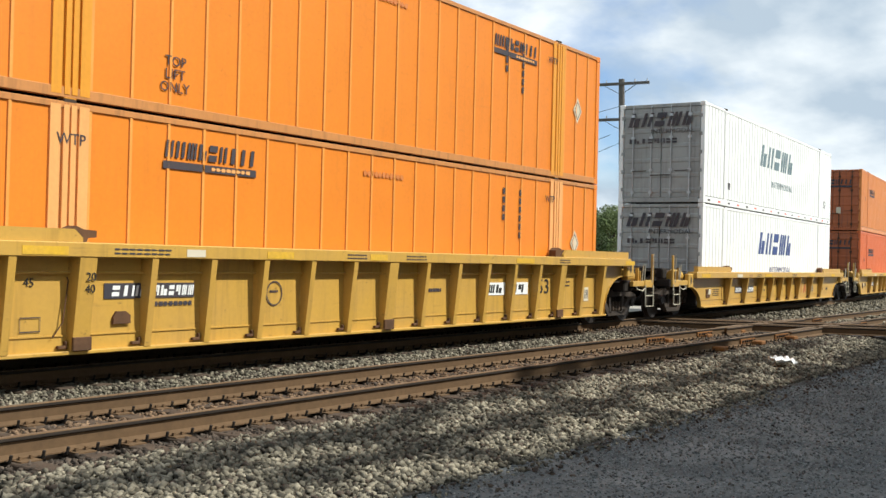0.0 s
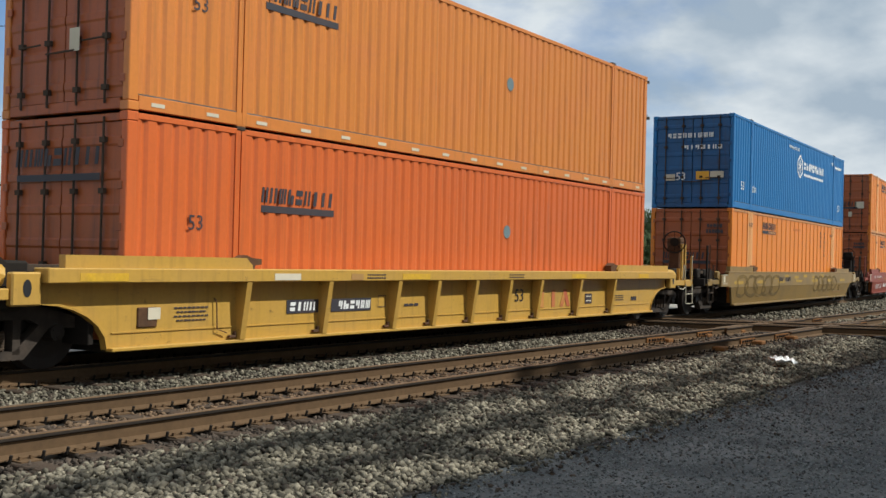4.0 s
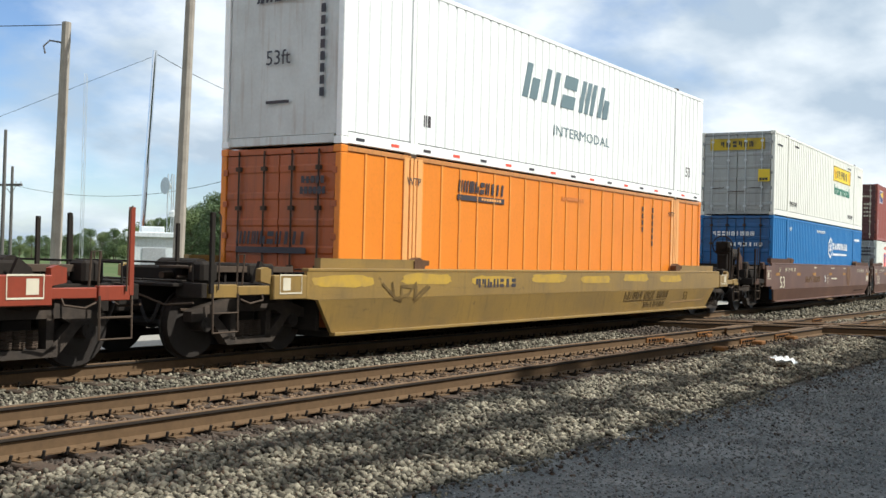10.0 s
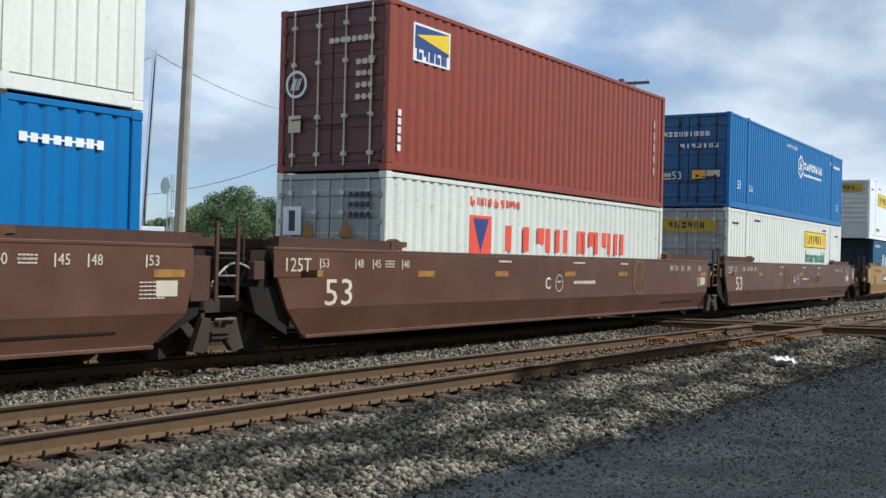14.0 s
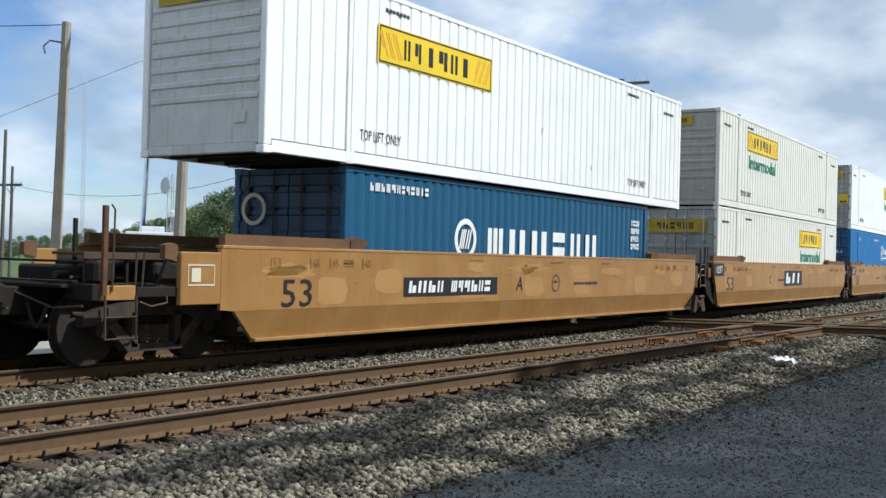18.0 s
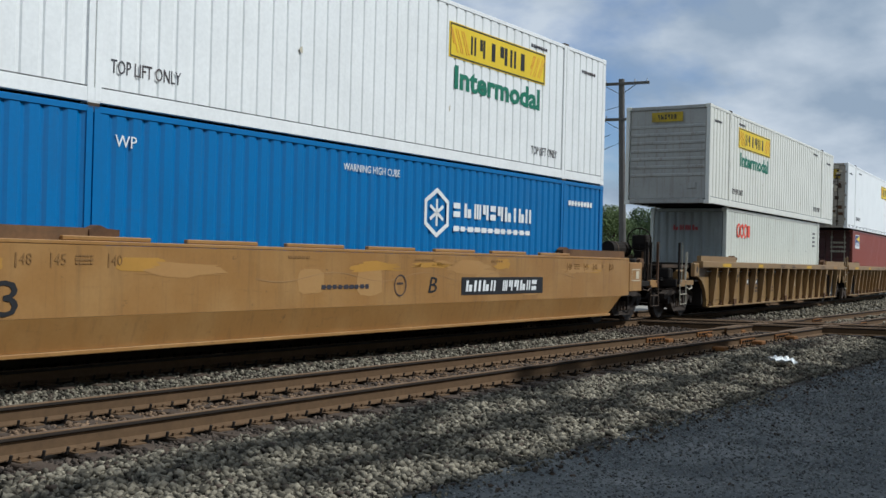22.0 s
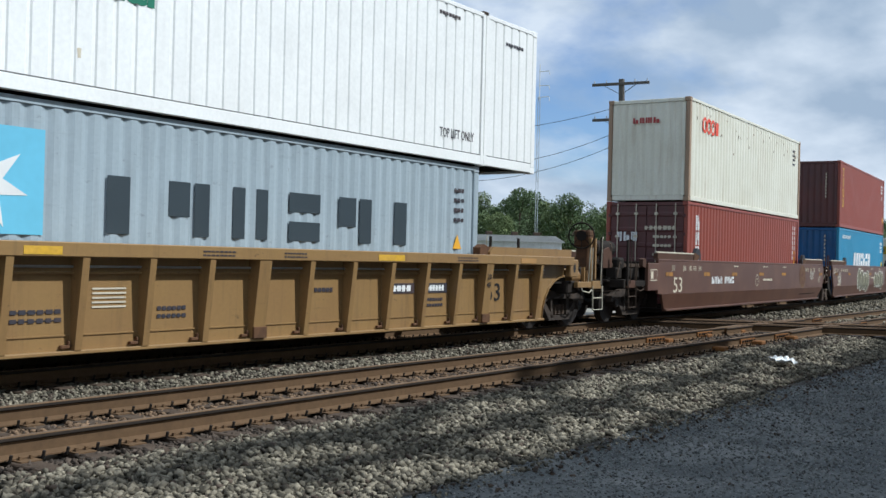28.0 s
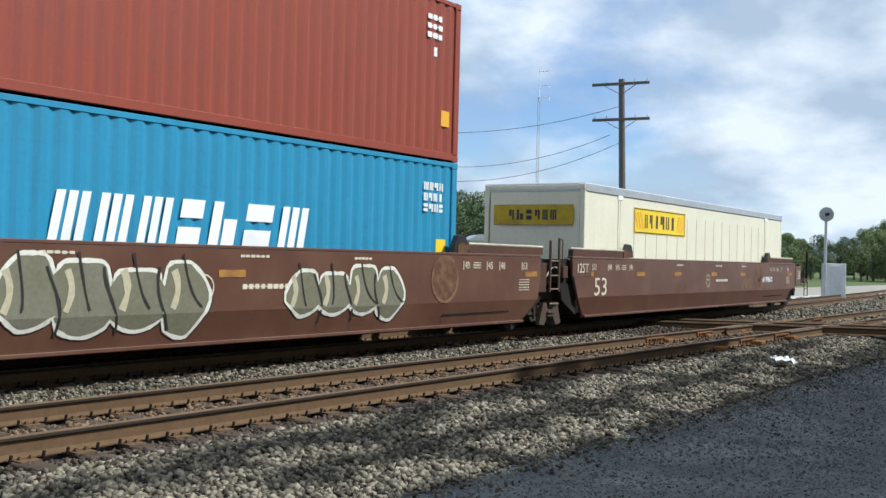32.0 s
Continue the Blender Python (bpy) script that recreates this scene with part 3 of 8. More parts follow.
    part("end_wall", far, None, c, "", Matrix.Translation((L / 2 - 0.06, 0, 0)))
    for zc, hh in ((0.09, 0.14), (H - 0.07, 0.1)):
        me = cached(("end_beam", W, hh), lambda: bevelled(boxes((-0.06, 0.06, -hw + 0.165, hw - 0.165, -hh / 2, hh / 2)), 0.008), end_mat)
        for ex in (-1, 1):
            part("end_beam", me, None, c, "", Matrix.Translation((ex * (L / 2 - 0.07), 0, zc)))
    xe = -L / 2 + 0.02
    dw = hw - 0.14
    if end == "doors":
        for sg in (-1, 1):
            def leaf():
                prof = [(0.05, 0.17), (0.05, H - 0.13), (0.014, H - 0.13)]
                for zz in np.linspace(H - 0.36, 0.36, 6):
                    prof += [(0.014, zz + 0.07), (0.0, zz + 0.04), (0.0, zz - 0.04), (0.014, zz - 0.07)]
                prof.append((0.014, 0.17))
                return prism(bmesh.new(), prof, *((0.012, dw) if sg > 0 else (-dw, -0.012)))
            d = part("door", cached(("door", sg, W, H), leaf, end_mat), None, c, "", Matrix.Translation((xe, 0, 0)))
            for yy in (0.30, 0.86):
                def rod():
                    bm = tube(bmesh.new(), [(0, 0, 0.10), (0, 0, H - 0.06)], 0.017, 6)
                    for zz in (0.3, 0.95, 1.9, H - 0.35):
                        box(bm, -0.025, 0.03, -0.05, 0.05, zz - 0.035, zz + 0.035)
                    return bm
                part("lock_rod", cached(("lock_rod", H), rod, PALEMARK if body is OXIDE else GALV if end_mat is DOOR_GREY else DUST), None, d, "", Matrix.Translation((-0.03, sg * yy, 0)))
                part("handle", cached("handle", lambda: tube(bmesh.new(), [(0, 0, 0), (-0.02, 0.05, -0.01), (-0.02, 0.42, -0.02)], 0.013, 5), DUST), None, d, "", Matrix.Translation((-0.045, sg * yy - (0.42 if sg > 0 else 0), 0.82 + 0.12 * (yy > 0.5))))
            for zz in np.linspace(0.4, H - 0.4, 5):
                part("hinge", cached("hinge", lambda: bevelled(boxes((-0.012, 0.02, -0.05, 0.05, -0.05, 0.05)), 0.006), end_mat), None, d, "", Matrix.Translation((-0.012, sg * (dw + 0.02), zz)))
    elif end == "ribs":
        def ribbed():
            bm = boxes((0.03, 0.06, -dw, dw, 0.17, H - 0.13))
            return bm
        fw = part("front_wall", cached(("front_wall", "ribs", W, H), ribbed, end_mat), None, c, "", Matrix.Translation((xe, 0, 0)))
        for zz in np.linspace(0.85, H - 0.62, 7):
            part("rib", cached(("end_rib", W), lambda: prism(bmesh.new(), [(0.03, -0.055), (0.002, -0.035), (0.002, 0.020), (0.03, 0.05)], -dw + 0.03, dw - 0.03), end_mat), None, fw, "", Matrix.Translation((0, 0, zz)))
        part("vent_cover", cached("vent_cover", lambda: bevelled(boxes((0.0, 0.03, -0.12, 0.12, 0.45, 0.62)), 0.006), end_mat), None, fw, "", Matrix.Translation((0, -dw + 0.38, 0)))
    elif end == "flat":
        part("front_wall", cached(("front_wall", "flat", W, H), lambda: bevelled(boxes((0.02, 0.06, -dw, dw, 0.17, H - 0.13)), 0.004), end_mat), None, c, "", Matrix.Translation((xe, 0, 0)))
    else:
        me = cached(("front_wall", "fold", W, H), lambda: sheet(2 * dw, 0.17, H - 0.13, "iso", -1), end_mat)
        part("front_wall", me, None, c, "", Matrix.Translation((xe, 0, 0)) @ Matrix.Rotation(radians(-90), 4, "Z"))
    MOVERS.append((c, ctr, z))
    return c


# darker, dustier versions of two paints on flaps and end plates
FLAP = {OCHRE: mat("dusty_brown_flap", (0.16, 0.085, 0.04), 0.8, amount=0.6, second=(0.07, 0.045, 0.03), bump=0.1), BROWN: mat("sooty_brown_flap", (0.085, 0.043, 0.028), 0.8, amount=0.6, second=(0.045, 0.03, 0.022), bump=0.1)}


# bogie: two wheelsets between two cast side frames
def bogie(parent, x, ctr):
    b = part("bogie", cached("bogie_bolster", lambda: bevelled(boxes((-0.20, 0.20, -0.95, 0.95, 0.42, 0.62), (-0.28, 0.28, -0.3, 0.3, 0.58, 0.72)), 0.02), GRIME), None, parent, "", Matrix.Translation((x, 0, 0)))

    def frame_mesh():
        bm = bmesh.new()
        prism(bm, [(-1.15, 0.50), (-1.15, 0.64), (-0.95, 0.70), (-0.45, 0.80), (0.45, 0.80), (0.95, 0.70), (1.15, 0.64), (1.15, 0.50), (0.72, 0.52), (0.52, 0.62), (-0.52, 0.62), (-0.72, 0.52)], -0.08, 0.08)
        prism(bm, [(-0.80, 0.52), (-0.66, 0.56), (-0.34, 0.26), (0.34, 0.26), (0.66, 0.56), (0.80, 0.52), (0.46, 0.16), (-0.46, 0.16)], -0.08, 0.08)
        for sx in (-1, 1):
            box(bm, sx * 0.36 - 0.05, sx * 0.36 + 0.05, -0.08, 0.08, 0.22, 0.66)
        return bm

    def spring_mesh():
        return tube(bmesh.new(), [(0.065 * math.cos(k * 1.05), 0.065 * math.sin(k * 1.05), 0.27 + 0.0052 * k) for k in range(42)], 0.016, 5)
    for sg in (-1, 1):
        f = part("side_frame", cached("side_frame", frame_mesh, FRAME_STEEL), None, b, "", Matrix.Translation((0, sg * 0.99, 0)))
        for cx in (-0.17, 0.0, 0.17):
            part("spring", cached("spring", spring_mesh, DUST), None, b, "", Matrix.Translation((cx, sg * 1.0, 0)))
    for ax in (-0.89, 0.89):
        def wheelset():
            bm = bmesh.new()
            for sg in (-1, 1):
                disc_y(bm, 0, sg * 0.685, sg * 0.72, 0, 0.49, 28)
                disc_y(bm, 0, sg * 0.72, sg * 0.825, 0, 0.46, 28)
                disc_y(bm, 0, sg * 0.825, sg * 0.84, 0, 0.33, 20, 0.2)
                disc_y(bm, 0, sg * 0.84, sg * 1.10, 0, 0.10, 12)
                for k in range(3):
                    a = k * 2.094
                    box(bm, 0.055 * math.cos(a) - 0.015, 0.055 * math.cos(a) + 0.015, sg * 1.10 - 0.01, sg * 1.10 + 0.015, 0.055 * math.sin(a) - 0.015, 0.055 * math.sin(a) + 0.015)
            disc_y(bm, 0, -0.7, 0.7, 0, 0.085, 12)
            return bm
        w = part("wheelset", cached("wheelset", wheelset, WHEEL), None, b, "", Matrix.Translation((ax, 0, 0.46)))
        WHEELS.append((w, ctr + x + ax, ax))
    return b


def handrail(parent, pts, material, r=0.016, name="handrail"):
    return part(name, tube(bmesh.new(), pts, r, 5), material, parent)


def hand_brake(parent, sg, material, kind, low_wheel=False):
    """Upright brake housing with a spoked wheel that faces outwards."""
    dark = GRIME if kind == "smooth" else RUST
    x, z = sg * (10.15 if low_wheel else 11.08), 1.02
    tall = 0.38 if low_wheel else 1.06
    st = part("brake_stand", bevelled(boxes((-0.10, 0.10, -0.16, 0.16, 0.0, tall), (-0.13, 0.13, -0.20, 0.20, tall - 0.30, tall + 0.08)), 0.03), dark, parent, "", Matrix.Translation((x, -0.95, z)))
    part("stand_leg", boxes((-0.14, -0.08, -0.26, -0.20, 0.0, tall - 0.1), (0.08, 0.14, -0.26, -0.20, 0.0, tall - 0.1)), material if kind == "ribbed" else dark, st)

    def rim():
        return tube(bmesh.new(), [(0.0, 0.29 * math.cos(k * math.pi / 12), 0.29 * math.sin(k * math.pi / 12)) for k in range(25)], 0.018, 6)
    wheel = part("brake_wheel", cached("brake_wheel", rim, GRIME), None, parent, "", Matrix.Translation((x - sg * 0.24, -1.01, z + tall - 0.05)) @ Matrix.Rotation((0 if sg > 0 else math.pi) + 0.32, 4, "Z"))
    for k in range(8):
        part("spoke", cached("wheel_spoke", lambda: tube(bmesh.new(), [(0, 0, 0.09), (0, 0, 0.285)], 0.010, 4), GRIME), None, wheel, "", Matrix.Rotation(k * math.pi / 4, 4, "X"))
    part("hub", cached("wheel_hub", lambda: tube(bmesh.new(), [(-0.03, 0, 0), (0.04, 0, 0), (0.06, 0, 0), (0.22, 0, 0)], 0.12, 14, 0.05), GRIME), None, wheel)


def brake_tank(parent, sg, material):
    """Dark air tank over the end platform with a plate in front of it and pipes below."""
    x0, x1 = sg * 9.95, sg * 11.0
    tank = part("air_tank", tube(bmesh.new(), [(x0, -0.55, 1.78), (x0 + sg * 0.06, -0.55, 1.78), (x1 - sg * 0.06, -0.55, 1.78), (x1, -0.55, 1.78)], 0.19, 14), GRIME, parent)
    for x in (x0 + sg * 0.25, x1 - sg * 0.25):
        part("tank_strap", tube(bmesh.new(), [(x - 0.03, -0.55, 1.78), (x + 0.03, -0.55, 1.78)], 0.20, 14), DUST, tank)
        part("tank_leg", boxes((x - 0.04, x + 0.04, -0.62, -0.48, 1.2, 1.62)), GRIME, tank)
    part("shield_plate", bevelled(prism(bmesh.new(), [(-0.26, 0.0), (0.26, 0.0), (0.26, 0.36), (0.06, 0.50), (-0.26, 0.42)], -0.02, 0.02), 0.005), FLAP.get(material, material), parent, "dusty brown shield plate", Matrix.Translation((sg * 11.2, -1.05, 1.30)))
    part("valve_block", bevelled(boxes((x0 + sg * 0.5 - 0.18, x0 + sg * 0.5 + 0.18, -1.12, -0.78, 1.26, 1.56)), 0.05), GRIME, parent)
    part("valve_pipe", tube(bmesh.new(), [(x0 + sg * 0.5, -1.1, 1.4), (x0 + sg * 0.8, -1.2, 1.45), (x0 + sg * 1.0, -1.22, 1.15), (x0 + sg * 1.1, -1.2, 0.9)], 0.018, 5), DUST, parent)


def coupler_end(c, s, X0, X1, top, material, kind, low):
    """Open platform over the outer bogie with coupler, steps, posts, pipes and hoses. X0: end of the well, X1: pulling face."""
    smooth = kind == "smooth"
    span = lambda a, b: (min(s * a, s * b), max(s * a, s * b))
    dusty = material is BROWN or material is OCHRE
    step_mat = PALE_STEEL if material is YELLOW or material is STRAW else DUST
    post_mat = material if (material is RED or material is YELLOW) else RUST if material is OCHRE else GRIME
    high = 1.98 if smooth else 1.66 if material is YELLOW else 2.0
    part("draft_sill", bevelled(boxes((*span(X0, X1), -0.33, 0.33, 0.62, 0.98)), 0.02), GRIME, c)

    def knuckle():
        bm = bmesh.new()
        box(bm, 0.0, 0.34, -0.07, 0.07, -0.07, 0.07)
        prism(bm, [(0.30, -0.14), (0.30, 0.14), (0.42, 0.16), (0.52, 0.10), (0.46, 0.0), (0.52, -0.10), (0.42, -0.16)], -0.12, 0.12)
        return bm
    part("coupler", cached("coupler", knuckle, DUST), None, c, "", Matrix.Translation((s * (X1 - 0.05), 0, 0.86)) @ Matrix.Rotation(0 if s > 0 else math.pi, 4, "Z"))
    part("end_deck", bevelled(boxes((*span(X0 - 0.3, X1 - 0.25), -1.1, 1.1, 0.98, 1.03)), 0.01), GRIME, c)
    # raised centre casing, cross beams and the walkway on struts
    part("centre_casing", bevelled(boxes((*span(X0 - 0.2, X1 - 0.95), -0.55, 0.75, 1.03, 1.24), (*span(X0 - 0.1, X0 + 0.45), -1.0, 1.0, 1.03, 1.30)), 0.03), GRIME, c)
    part("body_bolster", bevelled(boxes((*span(9.52, 9.98), -1.36, 1.36, 0.74, 1.02)), 0.03), GRIME, c)
    wz = top + 0.02 if low else top - 0.12
    walkway = part("walkway", bevelled(boxes((*span(8.75, 10.85), -0.95, -0.35, wz, wz + 0.035), (*span(8.75, 10.85), -0.97, -0.94, wz - 0.05, wz + 0.04)), 0.005), DUST, c)
    for k in range(4):
        part("strut", boxes((s * (8.9 + 0.62 * k) - 0.02, s * (8.9 + 0.62 * k) + 0.02, -0.93, -0.89, 1.03, wz)), GRIME, walkway)
    for side in (-1, 1):
        if smooth:
            zb = (0.80 if low else 0.76)
            panel = part("end_panel", bevelled(boxes((*span(9.09, 9.80), side * 1.50 - 0.045, side * 1.50 + 0.045, zb, top - 0.05)), 0.012), material, c)
            if side < 0:
                part("panel_frame", cached("panel_frame", lambda: ring(bmesh.new(), [(-0.23, -0.13), (0.23, -0.13), (0.23, 0.13), (-0.23, 0.13)], 0.025), PALEMARK), None, panel, "", Matrix.Translation((s * 9.45, -1.549, (zb + top) / 2 + 0.02)) @ SIDE)
                part("panel_label", cached("panel_label", lambda: flat(bmesh.new(), [(-0.08, -0.09), (0.08, -0.09), (0.08, 0.09), (-0.08, 0.09)], 0.001), PALEMARK), None, panel, "", Matrix.Translation((s * 9.54, -1.549, (zb + top) / 2 + 0.02)) @ SIDE)
            part("corner_bracket", prism(bmesh.new(), [(s * 9.81, top - 0.18), (s * 10.02, top - 0.14), (s * 10.02, top + 0.03), (s * 9.9, top + 0.06), (s * 9.81, top + 0.03)], side * 1.44 - 0.05, side * 1.44 + 0.05), FLAP.get(material, material), c)
        else:
            ep = part("end_bracket", bevelled(boxes((*span(9.38, 9.76), side * 1.44 - 0.06, side * 1.44 + 0.06, top - 0.40, top - 0.02)), 0.02), material, c)
            part("slot", cached("bracket_slot", lambda: flat(bmesh.new(), [(0.055 * math.cos(a), 0.10 * math.sin(a)) for a in np.linspace(0, 2 * math.pi, 17)[:-1]], 0.001), BLACK), None, ep, "", Matrix.Translation((s * 9.57, side * 1.503, top - 0.20)) @ SIDE)
            part("rounded_housing", tube(bmesh.new(), [(s * 9.75, side * 1.18, 1.10), (s * 9.82, side * 1.18, 1.12), (s * 10.10, side * 1.18, 1.12), (s * 10.18, side * 1.18, 1.10)], 0.17, 12), material, c)
            part("housing_rib", boxes((s * 10.22 - 0.02, s * 10.22 + 0.02, side * 1.38 - 0.04, side * 1.38 + 0.04, 1.0, 1.32), (s * 10.34 - 0.02, s * 10.34 + 0.02, side * 1.38 - 0.04, side * 1.38 + 0.04, 1.0, 1.25)), material, c)
        xs = X1 - 0.55
        part("end_sill", bevelled(boxes((*span(9.78, xs - 0.52), side * 1.43 - 0.05, side * 1.43 + 0.05, 0.87, 1.00)), 0.01), GRIME if dusty else material, c)
        part("step_sill", bevelled(boxes((*span(xs - 0.50, xs), side * 1.44 - 0.05, side * 1.44 + 0.05, 0.84, 1.02)), 0.01), FLAP.get(material, material) if material is BROWN else material, c)
        part("end_post", bevelled(boxes((*span(xs + 0.02, xs + 0.12), side * 1.2 - 0.25, side * 1.2 + 0.25, 0.84, 1.04)), 0.01), GRIME, c)
        # stirrup step, corner post and grab rails
        xa, xb = s * (xs - 0.03), s * (xs - 0.50)
        st = bmesh.new()
        tube(st, [(xa, side * 1.50, 0.9), (xa, side * 1.51, 0.38), (xb, side * 1.51, 0.38), (xb, side * 1.50, 0.9)], 0.017, 5)
        tube(st, [(xa, side * 1.51, 0.64), (xb, side * 1.51, 0.64)], 0.014, 5)
        part("stirrup_step", st, step_mat, c)
        part("corner_post", bevelled(boxes((xa - 0.035, xa + 0.035, side * 1.47 - 0.025, side * 1.47 + 0.025, 0.90, high)), 0.006), post_mat, c)
        handrail(c, [(xa - s * 0.09, side * 1.51, 0.95), (xa - s * 0.09, side * 1.53, high - 0.05), (xa - s * 0.04, side * 1.53, high + 0.01)], step_mat, 0.012)
        handrail(c, [(xb, side * 1.47, 1.02), (xb, side * 1.49, high - (0.55 if smooth else 0.25)), (xb - s * 0.12, side * 1.49, high - (0.55 if smooth else 0.25)), (xb - s * 0.12, side * 1.45, 0.95)], step_mat, 0.014)
        handrail(c, [(s * 9.95, side * 1.42, 1.0), (s * 9.98, side * 1.50, 0.80), (s * 10.25, side * 1.52, 0.76), (s * 10.42, side * 1.50, 0.82)], step_mat, 0.016, "pipe")
    if smooth:
        part("far_post", boxes((s * 10.45 - 0.025, s * 10.45 + 0.025, -0.30, -0.26, 1.03, 1.85)), GRIME, c)
    handrail(c, [(s * (X1 - 0.50), -1.2, 1.0), (s * (X1 - 0.50), -1.2, 1.30), (s * (X1 - 0.50), 1.2, 1.30), (s * (X1 - 0.50), 1.2, 1.0)], GRIME, 0.016, "end_rail")
    part("slack_adjuster", tube(bmesh.new(), [(s * (X0 + 0.1), -0.1, 1.15), (s * (X0 + 1.5), -0.35, 1.12)], 0.05, 8), DUST, c)
    hose = [(s * (X1 - 0.3), -0.4 - 0.05 * k, 0.78 - 0.28 * math.sin(math.pi * k / 8)) for k in range(9)]
    part("air_hose", tube(bmesh.new(), hose, 0.025, 6), BLACK, c)
    part("brake_pipe", tube(bmesh.new(), [(s * (X0 - 0.8), -0.55, 0.9), (s * (X0 + 0.5), -0.6, 0.9), (s * (X0 + 0.7), -0.75, 1.1), (s * (X1 - 0.6), -0.8, 1.1)], 0.022, 5), DUST, c)
    part("cut_lever", tube(bmesh.new(), [(s * (X1 - 0.35), -1.38, 0.78), (s * (X1 - 0.30), -0.9, 0.74), (s * (X1 - 0.18), -0.3, 0.92), (s * (X1 - 0.12), 0.0, 1.02)], 0.016, 5), DUST, c)
    part("valve", bevelled(boxes((s * (X0 + 1.35) - 0.16, s * (X0 + 1.35) + 0.16, -1.15, -0.85, 1.03, 1.32)), 0.04), GRIME, c)
    part("bell_crank", prism(bmesh.new(), [(-0.2, 0.0), (0.2, 0.0), (0.12, 0.22), (-0.05, 0.34)], -0.03, 0.03), GRIME, c, "", Matrix.Translation((s * (X0 + 0.35), -1.15, 1.0)))
    part("brake_rod", tube(bmesh.new(), [(s * (X0 - 1.2), -0.75, 0.55), (s * (X0 + 1.6), -0.85, 0.66)], 0.02, 5), DUST, c)
    part("chain", tube(bmesh.new(), [(s * (X0 + 1.2), -0.75, 1.0), (s * (X0 + 1.15), -0.8, 0.7), (s * (X0 + 0.9), -0.85, 0.55)], 0.014, 4), DUST, c)
    for k in range(3):
        part("walkway_bar", bevelled(boxes((s * (X1 - 0.45) - 0.09, s * (X1 - 0.45) + 0.09, -1.05 + 0.72 * k, -0.40 + 0.72 * k, 1.045, 1.07)), 0.006), GRIME, c)
    part("reservoir", disc_y(bmesh.new(), s * (X0 + 0.75), -0.35, 0.45, 1.2, 0.16, 14), GRIME, c)


def joint_end(c, s, X0, top, material, kind):
    """Articulated end above the shared bogie: frame, gussets, ladder with tall stiles, step bracket and hose."""
    ribbed_car = kind == "ribbed"
    plate_mat = material if ribbed_car else GRIME
    part("end_frame", bevelled(boxes((min(s * (X0 - 0.9), s * (X0 + 0.25)), max(s * (X0 - 0.9), s * (X0 + 0.25)), -0.55, 0.55, 0.60, 0.95)), 0.02), GRIME, c)
    part("end_beam", bevelled(boxes((min(s * (X0 - 0.25), s * (X0 - 0.05)), max(s * (X0 - 0.25), s * (X0 - 0.05)), -1.30, 1.30, 0.95, top - 0.12)), 0.02), GRIME, c)
    for side in (-1, 1):
        def gusset():
            pts = [(0, top), (0.24, top - 0.03), (0.22, 1.0), (0.10, 0.80), (-0.06, 0.80), (-0.10, 1.0)] if ribbed_car else [(0, top), (0.34, top - 0.02), (0.34, 0.95), (0.22, 0.62), (-0.10, 0.45), (-0.45, 0.28), (-0.45, 0.9), (-0.02, 1.0)]
            return prism(bmesh.new(), pts, -0.03, 0.03)
        me = cached(("gusset", top, ribbed_car), gusset, plate_mat)
        part("end_gusset", me, None, c, "", Matrix.Translation((s * (X0 - 0.02), side * 1.38, 0)) @ Matrix.Diagonal((s, 1, 1, 1)))
        if not ribbed_car and s > 0:
            # bare steel plate past the painted side
            part("end_plate", bevelled(boxes((X0 + 0.01, X0 + 0.36, side * 1.46 - 0.02, side * 1.46 + 0.02, 0.80, top - 0.10)), 0.006), FLAP.get(material, material), c)
    if s > 0:
        stile_mat = material if ribbed_car else FLAP.get(material, DUST) if material is BROWN else DUST
        for side in (-1, 1):
            lad = part("ladder", bevelled(boxes(*[(X0 + dx - 0.028, X0 + dx + 0.028, side * 1.53 - 0.02, side * 1.53 + 0.02, 0.55 if dx < 0.4 else 0.80, top + up) for dx, up in ((0.40, 0.36), (0.78, 0.42))]), 0.005), stile_mat, c)
            for zz in (0.56, 0.86, 1.14, top - 0.06):
                part("rung", cached("ladder_rung", lambda: tube(bmesh.new(), [(-0.19, 0, 0), (0.19, 0, 0)], 0.016, 6), PALE_STEEL if ribbed_car else RUNG), None, lad, "", Matrix.Translation((X0 + 0.59, side * 1.53, zz)))
            handrail(c, [(X0 + 0.86, side * 1.56, top - 0.2), (X0 + 0.86, side * 1.57, top + 0.36), (X0 + 0.80, side * 1.56, top + 0.40)], stile_mat, 0.012)

            def bracket():
                bm = bmesh.new()
                prism(bm, [(-0.46, 0.05), (-0.30, 0.48), (-0.16, 0.48), (-0.10, 0.34), (0.10, 0.34), (0.16, 0.48), (0.30, 0.48), (0.46, 0.05), (0.26, 0.02), (0.14, 0.16), (-0.14, 0.16), (-0.26, 0.02)], -0.05, 0.05)
                for zz in (0.20, 0.27):
                    box(bm, -0.16, 0.16, -0.09, -0.05, zz, zz + 0.03)
                return bm
            part("step_bracket", cached("step_bracket", bracket, DUST), None, c, "", Matrix.Translation((X0 + 0.52, side * 1.44, 0.10)))
    else:
        part("jack_box", bevelled(boxes((-X0 - 0.34, -X0 - 0.12, -1.50, -1.38, top - 0.42, top - 0.16)), 0.01), FLAP.get(material, material), c)
        if ribbed_car:
            return
        hose = [(-X0 - 0.30 - 0.10 * k, -1.42, top - 0.28 + 0.20 * math.sin(math.pi * k / 8) - 0.03 * k) for k in range(9)]
        part("hose_guard", tube(bmesh.new(), hose, 0.016, 5), PALE_STEEL, c)
